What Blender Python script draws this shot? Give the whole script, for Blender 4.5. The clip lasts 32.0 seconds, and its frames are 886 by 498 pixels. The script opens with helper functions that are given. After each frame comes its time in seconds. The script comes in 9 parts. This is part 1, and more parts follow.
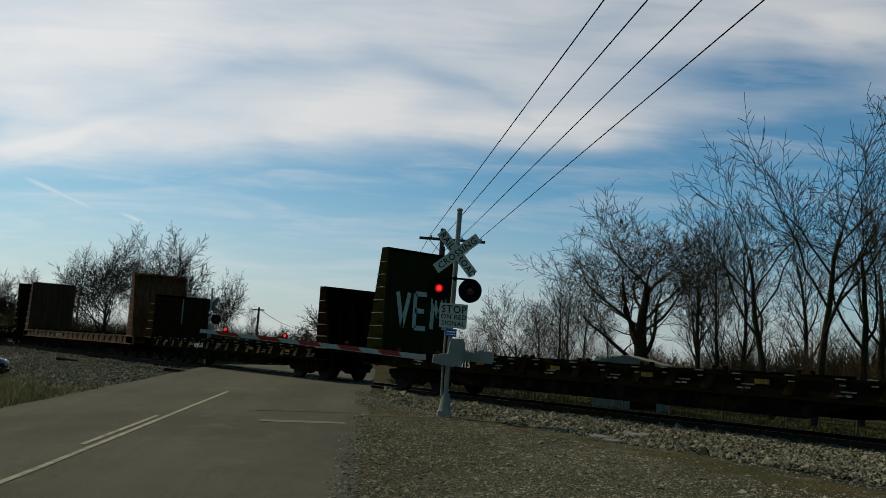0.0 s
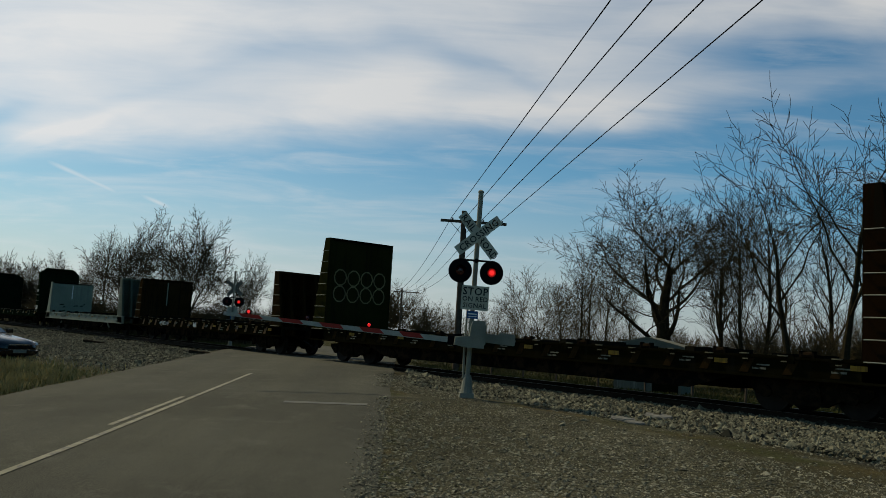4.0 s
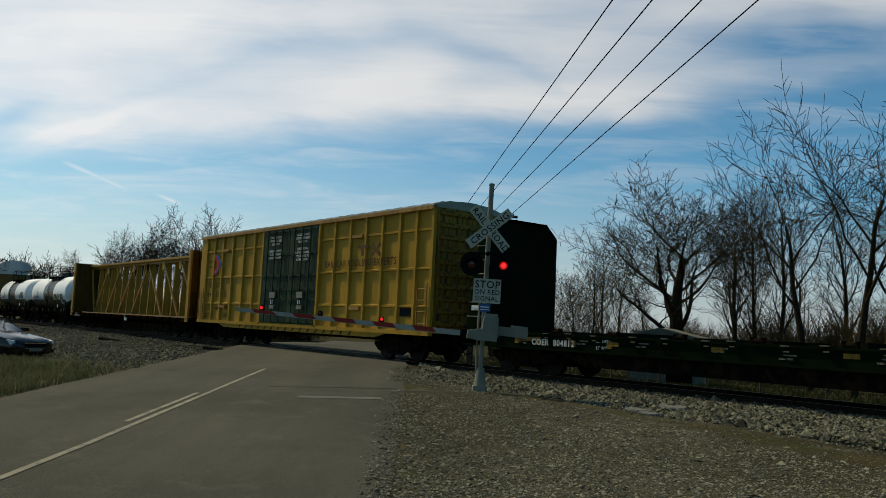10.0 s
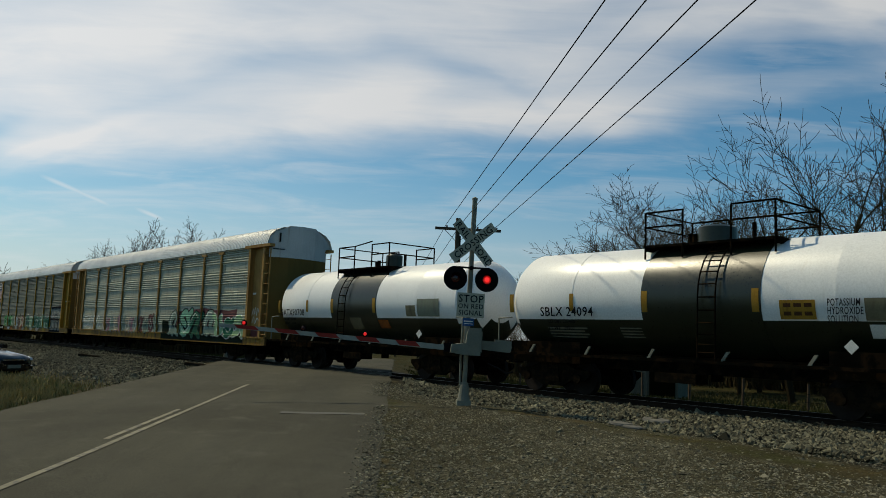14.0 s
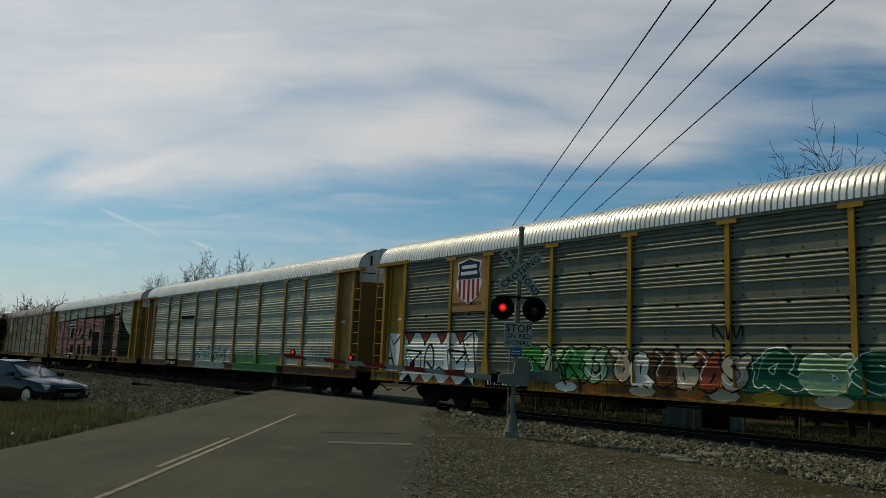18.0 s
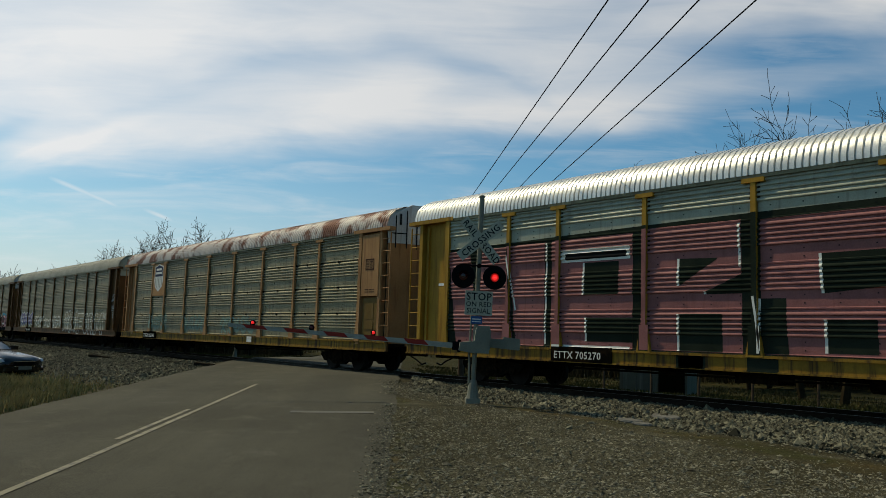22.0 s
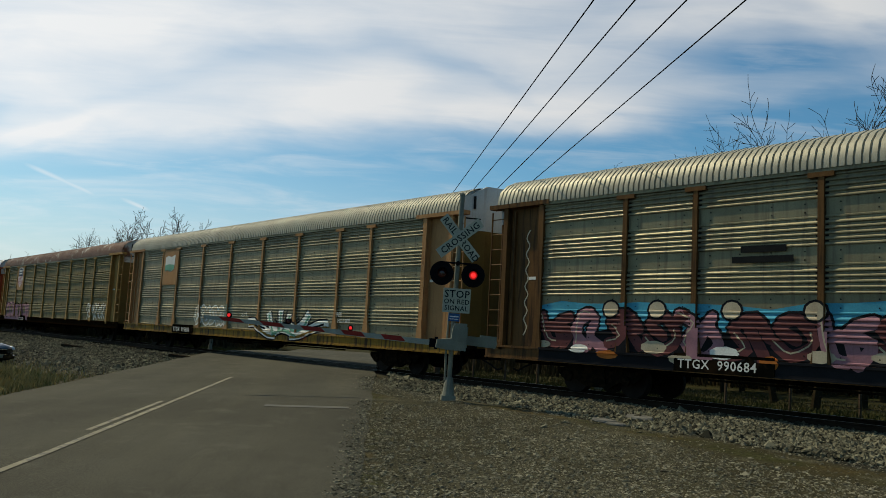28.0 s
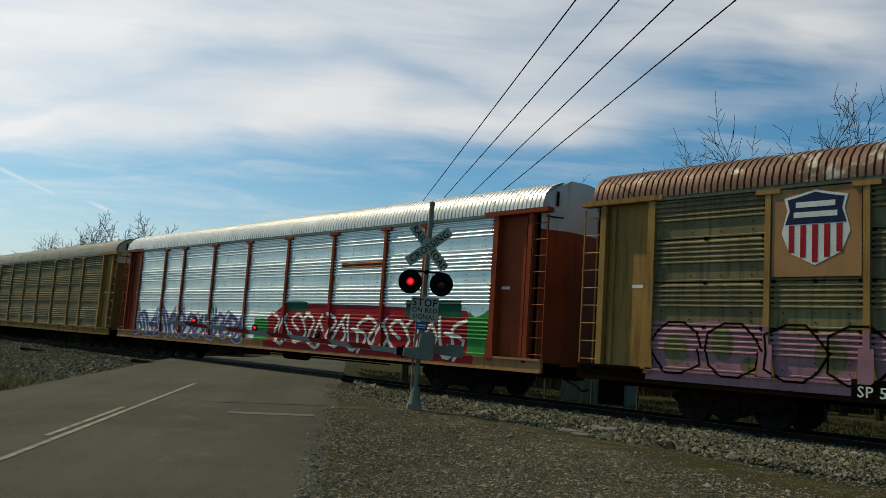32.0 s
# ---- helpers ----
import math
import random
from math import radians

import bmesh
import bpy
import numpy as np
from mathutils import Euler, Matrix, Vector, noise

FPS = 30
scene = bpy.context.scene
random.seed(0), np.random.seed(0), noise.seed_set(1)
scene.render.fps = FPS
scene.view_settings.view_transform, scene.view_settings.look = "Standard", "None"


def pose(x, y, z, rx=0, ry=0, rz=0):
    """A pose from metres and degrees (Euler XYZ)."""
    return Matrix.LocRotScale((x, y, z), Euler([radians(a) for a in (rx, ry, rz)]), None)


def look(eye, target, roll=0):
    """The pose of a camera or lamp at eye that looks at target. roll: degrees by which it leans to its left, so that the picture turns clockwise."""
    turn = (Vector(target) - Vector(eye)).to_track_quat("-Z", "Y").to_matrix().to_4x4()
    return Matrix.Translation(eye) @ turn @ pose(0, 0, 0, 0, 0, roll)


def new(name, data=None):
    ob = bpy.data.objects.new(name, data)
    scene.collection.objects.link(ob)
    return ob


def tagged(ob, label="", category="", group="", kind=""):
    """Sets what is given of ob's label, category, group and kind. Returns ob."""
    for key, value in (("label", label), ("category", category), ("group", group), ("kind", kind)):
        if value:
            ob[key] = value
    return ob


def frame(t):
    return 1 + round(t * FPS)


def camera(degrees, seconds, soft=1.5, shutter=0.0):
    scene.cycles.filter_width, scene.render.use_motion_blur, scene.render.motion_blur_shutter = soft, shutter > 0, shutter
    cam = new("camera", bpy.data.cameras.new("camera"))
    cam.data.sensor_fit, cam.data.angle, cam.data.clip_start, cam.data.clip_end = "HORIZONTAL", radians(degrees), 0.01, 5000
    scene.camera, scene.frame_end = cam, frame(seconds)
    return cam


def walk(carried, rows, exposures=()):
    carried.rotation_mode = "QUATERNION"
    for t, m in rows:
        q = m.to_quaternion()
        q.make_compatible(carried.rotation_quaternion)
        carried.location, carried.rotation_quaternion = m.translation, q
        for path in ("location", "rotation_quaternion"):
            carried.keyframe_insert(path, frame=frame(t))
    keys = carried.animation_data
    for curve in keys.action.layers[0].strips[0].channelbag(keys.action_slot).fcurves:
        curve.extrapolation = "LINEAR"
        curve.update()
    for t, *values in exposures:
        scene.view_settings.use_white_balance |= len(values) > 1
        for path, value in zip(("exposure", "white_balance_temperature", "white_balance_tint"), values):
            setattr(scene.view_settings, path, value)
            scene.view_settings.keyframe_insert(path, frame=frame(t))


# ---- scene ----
cam = camera(57.0, 32.0, soft=0.2, shutter=0.0)
EYE = (0.0, 0.0, 1.24)
PATH = [
    (0, 97.224, -3.307, 49.002),
    (0.5, 96.947, -3.354, 49.165),
    (1, 96.873, -3.384, 49.448),
    (1.5, 96.576, -3.381, 49.830),
    (2, 96.953, -3.106, 50.129),
    (2.5, 95.961, -3.353, 49.966),
    (3, 95.926, -3.355, 50.216),
    (3.5, 95.874, -3.331, 50.451),
    (5.5, 95.955, -3.222, 50.589),
    (6, 96.105, -3.242, 50.676),
    (6.5, 96.167, -3.152, 50.899),
    (7, 96.091, -3.025, 51.003),
    (7.5, 96.045, -2.973, 51.059),
    (8, 95.975, -2.905, 51.088),
    (8.5, 95.936, -2.808, 51.115),
    (9, 95.837, -2.829, 51.266),
    (9.5, 95.578, -2.613, 51.286),
    (10, 95.395, -2.580, 51.389),
    (10.5, 95.438, -2.532, 51.391),
    (11, 95.508, -2.437, 51.323),
    (11.5, 95.664, -2.423, 51.235),
    (12, 95.825, -2.413, 51.129),
    (12.5, 95.948, -2.342, 50.902),
    (13, 96.117, -2.284, 50.661),
    (13.5, 96.314, -2.329, 50.551),
    (14, 96.449, -2.298, 50.248),
    (14.5, 96.611, -2.294, 50.040),
    (15, 96.731, -2.286, 49.945),
    (15.5, 96.813, -2.365, 49.785),
    (17.5, 98.937, -2.820, 53.635),
    (18, 98.383, -2.487, 53.537),
    (18.5, 97.732, -2.013, 53.294),
    (19, 97.265, -1.817, 52.823),
    (19.5, 96.900, -1.851, 52.771),
    (20, 96.552, -1.976, 52.216),
    (20.5, 96.388, -1.977, 51.693),
    (21, 96.426, -1.847, 51.490),
    (21.5, 96.324, -1.751, 51.087),
    (22, 96.299, -1.848, 50.834),
    (22.5, 96.179, -2.043, 50.671),
    (23, 96.054, -2.319, 50.533),
    (23.5, 95.962, -2.458, 50.387),
    (24, 95.893, -2.610, 50.334),
    (24.5, 95.728, -2.752, 50.293),
    (25, 95.651, -2.833, 50.433),
    (25.5, 95.643, -2.880, 50.321),
    (27.5, 95.958, -2.991, 49.345),
    (28, 96.151, -3.041, 49.232),
    (28.5, 96.221, -3.126, 49.105),
    (29, 96.309, -3.048, 48.987),
    (29.5, 96.450, -3.093, 49.014),
    (30, 96.495, -3.161, 48.715),
    (30.5, 96.591, -3.197, 48.262),
    (31, 96.611, -3.345, 47.743),
    (31.5, 96.697, -3.585, 47.375),
    (32, 96.892, -3.794, 46.944),
]
EXPOSURES = [(t, ev, 6850, 8) for t, ev in ((0.0, 0.0), (3.0, -0.05), (6.5, -0.08), (8.5, 0.06), (10.0, 0.10), (12.0, -0.08), (14.5, -0.03), (17.0, -0.25), (18.3, -0.25), (20.5, -0.04), (22.0, 0.06), (24.5, 0.18), (28.0, 0.17), (30.0, 0.24), (31.2, 0.24), (32.0, 0.14))]
walk(cam, [(t, pose(*EYE, rx, ry, rz)) for t, rx, ry, rz in PATH], EXPOSURES)

# ---- sky, sun ----
SUN_WAY = Vector((-0.972, -0.235, 0.0))          # towards the sun, level
SUN_UP = radians(51)
world = bpy.data.worlds.new("sky")
scene.world = world
world.use_nodes = True


def wire(tree, *pairs):
    for a, b in pairs:
        tree.links.new(a, b)


def math_node(tree, op, a, b=None, c=None):
    n = tree.nodes.new("ShaderNodeMath")
    n.operation = op
    for i, v in enumerate((a, b, c)):
        if v is None:
            continue
        if isinstance(v, (int, float)):
            n.inputs[i].default_value = v
        else:
            tree.links.new(v, n.inputs[i])
    return n.outputs[0]


def ramp(tree, value, lo, hi, a=0.0, b=1.0, smooth=True):
    n = tree.nodes.new("ShaderNodeMapRange")
    n.interpolation_type = "SMOOTHSTEP" if smooth else "LINEAR"
    n.clamp = True if not smooth else n.clamp
    tree.links.new(value, n.inputs["Value"])
    for k, v in (("From Min", lo), ("From Max", hi), ("To Min", a), ("To Max", b)):
        n.inputs[k].default_value = v
    return n.outputs["Result"]


def mix(tree, fac, a, b, blend="MIX"):
    n = tree.nodes.new("ShaderNodeMix")
    n.data_type, n.blend_type = "RGBA", blend
    for sock, v in ((n.inputs[0], fac), (n.inputs[6], a), (n.inputs[7], b)):
        if isinstance(v, (int, float)):
            sock.default_value = v
        elif isinstance(v, tuple):
            sock.default_value = (*v[:3], 1)
        else:
            tree.links.new(v, sock)
    return n.outputs[2]


def noise_node(tree, vec, scale, detail=4.0, rough=0.55, distort=0.0):
    n = tree.nodes.new("ShaderNodeTexNoise")
    n.inputs["Scale"].default_value, n.inputs["Detail"].default_value = scale, detail
    n.inputs["Roughness"].default_value, n.inputs["Distortion"].default_value = rough, distort
    if vec is not None:
        tree.links.new(vec, n.inputs["Vector"])
    return n.outputs["Fac"]


def stretch(tree, vec, scale, rot=(0, 0, 0)):
    n = tree.nodes.new("ShaderNodeMapping")
    n.inputs["Scale"].default_value, n.inputs["Rotation"].default_value = scale, rot
    tree.links.new(vec, n.inputs["Vector"])
    return n.outputs["Vector"]


def dotted(tree, vec, way):
    n = tree.nodes.new("ShaderNodeVectorMath")
    n.operation = "DOT_PRODUCT"
    n.inputs[1].default_value = way
    tree.links.new(vec, n.inputs[0])
    return n.outputs["Value"]


def build_sky():
    t = world.node_tree
    t.nodes.clear()
    out, bg = t.nodes.new("ShaderNodeOutputWorld"), t.nodes.new("ShaderNodeBackground")
    sky = t.nodes.new("ShaderNodeTexSky")
    sky.sky_type, sky.sun_disc = "NISHITA", False
    sky.sun_elevation = SUN_UP
    sky.sun_rotation = math.atan2(SUN_WAY.x, SUN_WAY.y)
    sky.air_density, sky.dust_density, sky.ozone_density = 0.9, 0.5, 2.0
    way = t.nodes.new("ShaderNodeTexCoord").outputs["Generated"]
    up = dotted(t, way, (0, 0, 1))
    flat = math_node(t, "SQRT", math_node(t, "SUBTRACT", 1.0, math_node(t, "MULTIPLY", up, up)))
    rise = math_node(t, "DIVIDE", up, math_node(t, "MAXIMUM", flat, 0.05))
    side = dotted(t, way, (0.62, 0.78, 0))
    # cirrus sheet in a flat chart ahead of the road: u across, v upwards
    ahead = dotted(t, way, (-0.7716, 0.6361, 0))
    near = math_node(t, "MAXIMUM", ahead, 0.12)
    u = math_node(t, "DIVIDE", dotted(t, way, (0.6361, 0.7716, 0)), near)
    v = math_node(t, "DIVIDE", up, near)
    chart = t.nodes.new("ShaderNodeCombineXYZ")
    wire(t, (u, chart.inputs[0]), (v, chart.inputs[1]))
    flow = chart.outputs[0]
    billow = noise_node(t, stretch(t, flow, (1.0, 2.4, 1.0), (0, 0, radians(-12))), 5.0, 4.0, 0.5, 0.4)
    swirl = noise_node(t, stretch(t, flow, (1.0, 1.6, 1.0), (0, 0, radians(30))), 4.0, 3.0, 0.5, 0.2)
    comb = noise_node(t, stretch(t, flow, (1.0, 7.0, 1.0), (0, 0, radians(-14))), 4.5, 6.0, 0.58, 0.5)
    wisp = noise_node(t, stretch(t, flow, (1.0, 8.0, 1.0), (0, 0, radians(6))), 5.0, 6.0, 0.6, 0.5)
    uw = math_node(t, "MULTIPLY_ADD", math_node(t, "SUBTRACT", swirl, 0.5), 0.16, u)
    vw = math_node(t, "MULTIPLY_ADD", math_node(t, "SUBTRACT", billow, 0.5), 0.05, v)

    def puff(cu, cv, su, sv, turn):
        """A soft oval in the chart."""
        c, s = math.cos(radians(turn)), math.sin(radians(turn))
        du, dv = math_node(t, "SUBTRACT", uw, cu), math_node(t, "SUBTRACT", vw, cv)
        a = math_node(t, "MULTIPLY_ADD", du, c / su, math_node(t, "MULTIPLY", dv, s / su))
        b = math_node(t, "MULTIPLY_ADD", dv, c / sv, math_node(t, "MULTIPLY", du, -s / sv))
        r = math_node(t, "MULTIPLY_ADD", a, a, math_node(t, "MULTIPLY", b, b))
        return math_node(t, "EXPONENT", math_node(t, "MULTIPLY", r, -1.0))

    edge = math_node(t, "MULTIPLY_ADD", u, 0.10, 0.243)
    edge = math_node(t, "MULTIPLY_ADD", math_node(t, "MAXIMUM", math_node(t, "SUBTRACT", u, 0.2), 0.0), 0.14, edge)
    over = math_node(t, "SUBTRACT", math_node(t, "MULTIPLY_ADD", math_node(t, "SUBTRACT", comb, 0.5), 0.035, vw), edge)
    sheet = ramp(t, over, -0.020, 0.040)
    thick = math_node(t, "MULTIPLY_ADD", math_node(t, "SUBTRACT", comb, 0.5), 0.55, 0.76)
    thick = math_node(t, "MULTIPLY_ADD", math_node(t, "SUBTRACT", billow, 0.5), 0.5, thick)
    for cu, cv, su, sv, turn, weight in CLOUDS:
        thick = math_node(t, "MULTIPLY_ADD", puff(cu, cv, su, sv, turn), weight, thick)
    thick = math_node(t, "MINIMUM", math_node(t, "MAXIMUM", thick, 0.0), 1.0)
    wisps = math_node(t, "MULTIPLY", ramp(t, wisp, 0.40, 0.74), ramp(t, u, -0.5, 0.45, 0.36, 0.26))
    haze = ramp(t, v, 0.22, -0.01, 0.05, 0.80)
    cover = math_node(t, "MAXIMUM", math_node(t, "MULTIPLY", sheet, thick), wisps)
    # clear blue overhead, to the right and behind
    clear = math_node(t, "MULTIPLY", ramp(t, side, 0.72, 0.42, 0.02, 1.0), ramp(t, rise, 0.75, 0.45, 0.03, 1.0))
    clear = math_node(t, "MULTIPLY", clear, ramp(t, ahead, 0.2, 0.6, 0.03, 1.0))
    cover = math_node(t, "MULTIPLY", cover, clear)
    haze = math_node(t, "MULTIPLY", haze, math_node(t, "MAXIMUM", clear, ramp(t, rise, 0.12, 0.03, 0.0, 0.6)))
    # two short vapour trails
    def trail(normal, along, a0, a1, wide):
        off = math_node(t, "ABSOLUTE", dotted(t, way, normal))
        run = dotted(t, way, along)
        return math_node(t, "MULTIPLY", ramp(t, off, wide, 0.0), math_node(t, "MULTIPLY", ramp(t, run, a0, a0 + 0.03), ramp(t, run, a1, a1 - 0.02)))
    for spec in TRAILS:
        cover = math_node(t, "MAXIMUM", cover, math_node(t, "MULTIPLY", trail(*spec[:5]), spec[5]))
    blue = mix(t, 1.0, sky.outputs["Color"], mix(t, ramp(t, side, -0.5, 0.5), (0.72, 1.02, 1.02), (0.36, 0.82, 0.95)), "MULTIPLY")
    light = ramp(t, side, -0.75, 0.5, 8.9, 6.5)
    white = t.nodes.new("ShaderNodeCombineColor")
    wire(t, (math_node(t, "MULTIPLY", light, 0.96), white.inputs[0]), (math_node(t, "MULTIPLY", light, 1.0), white.inputs[1]), (math_node(t, "MULTIPLY", light, 1.07), white.inputs[2]))
    dim = mix(t, 1.0, white.outputs[0], (0.76, 0.76, 0.77), "MULTIPLY")
    col = mix(t, cover, mix(t, haze, blue, dim), white.outputs[0])
    bg.inputs["Strength"].default_value = SKY_STRENGTH
    wire(t, (col, bg.inputs["Color"]), (bg.outputs[0], out.inputs[0]))


SKY_STRENGTH = 0.092
# thin and thick places of the cirrus: across, up, half-widths, turn, weight
CLOUDS = [(-0.57, 0.235, 0.060, 0.018, 24, -0.42), (-0.33, 0.305, 0.13, 0.018, 22, -0.18), (-0.16, 0.352, 0.13, 0.020, 8, -0.24), (0.00, 0.345, 0.060, 0.022, -12, -0.34), (0.08, 0.322, 0.050, 0.012, -25, -0.18),
          (0.47, 0.375, 0.13, 0.036, 10, -0.75), (0.45, 0.425, 0.10, 0.028, 15, -0.30), (0.31, 0.365, 0.10, 0.026, 0, -0.34), (0.20, 0.425, 0.10, 0.026, 20, -0.25), (-0.44, 0.365, 0.17, 0.040, 8, 0.30), (-0.11, 0.302, 0.09, 0.030, 18, 0.32),
          (-0.50, 0.214, 0.10, 0.012, 26, 0.50), (0.12, 0.285, 0.17, 0.020, 3, 0.28), (0.53, 0.450, 0.06, 0.020, 0, 0.5)]
TRAILS = [((-0.2221, -0.2826, -0.9332), (0.2061, 0.9219, -0.3282), -0.060, 0.034, 0.0040, 0.44), ((-0.2257, -0.2634, -0.9379), (0.274, 0.9067, -0.3206), -0.024, 0.024, 0.0036, 0.55)]
build_sky()

sun = new("sun", bpy.data.lights.new("sun", "SUN"))
sun.data.energy, sun.data.angle, sun.data.color = 3.4, radians(1.0), (1.0, 0.90, 0.66)
sun.matrix_world = look(Vector((SUN_WAY.x * math.cos(SUN_UP), SUN_WAY.y * math.cos(SUN_UP), math.sin(SUN_UP))) * 300, (0, 0, 0))

# ---- materials ----
def surf(name, col, rough=0.6, metal=0.0, var=0.25, scale=2.5, bump=0.15, bscale=30.0, streak=None, rand=0.0, emit=0.0, patch=None):
    """A painted or natural surface: broad and fine variation, relief, and streaks of a second colour that run down."""
    m = bpy.data.materials.new(name)
    m.use_nodes = True
    t = m.node_tree
    bsdf = t.nodes["Principled BSDF"]
    co = t.nodes.new("ShaderNodeTexCoord").outputs["Object"]
    broad, fine = noise_node(t, co, scale, 5.0), noise_node(t, co, bscale, 4.0, 0.65)
    dark = tuple(c * (1 - var) for c in col)
    lite = tuple(min(1.0, c * (1 + var * 0.6)) for c in col)
    c = mix(t, ramp(t, broad, 0.3, 0.7), dark, lite)
    c = mix(t, 0.35, c, mix(t, ramp(t, fine, 0.25, 0.75), tuple(v * 0.6 for v in col), lite))
    if patch:
        pcol, amount, pscale = patch
        spots = noise_node(t, co, pscale, 6.0, 0.62, 0.4)
        c = mix(t, ramp(t, spots, 0.72 - amount, 0.80 - amount * 0.8), c, pcol)
    if streak:
        scol, amount = streak
        run = noise_node(t, stretch(t, co, (5.0, 5.0, 0.35)), 1.3, 6.0, 0.62, 0.3)
        c = mix(t, math_node(t, "MULTIPLY", ramp(t, run, 0.62 - 0.3 * amount, 0.80 - 0.25 * amount), min(1.0, 0.35 + amount)), c, scol)
    if rand:
        info = t.nodes.new("ShaderNodeObjectInfo").outputs["Random"]
        c = mix(t, 1.0, c, mix(t, info, (1 - rand,) * 3, (1 + rand * 0.5,) * 3), "MULTIPLY")
    wire(t, (c, bsdf.inputs["Base Color"]), (ramp(t, fine, 0.2, 0.8, max(0.02, rough - 0.1), min(1, rough + 0.12)), bsdf.inputs["Roughness"]))
    bsdf.inputs["Metallic"].default_value = metal
    bsdf.inputs["Specular IOR Level"].default_value = 0.0 if max(col) < 0.03 and rough > 0.45 else 0.5 if rough < 0.4 else 0.06
    if bump:
        b = t.nodes.new("ShaderNodeBump")
        b.inputs["Strength"].default_value, b.inputs["Distance"].default_value = bump, 0.02
        wire(t, (fine, b.inputs["Height"]), (b.outputs[0], bsdf.inputs["Normal"]))
    if emit:
        bsdf.inputs["Emission Color"].default_value, bsdf.inputs["Emission Strength"].default_value = (*col, 1), emit
    return m


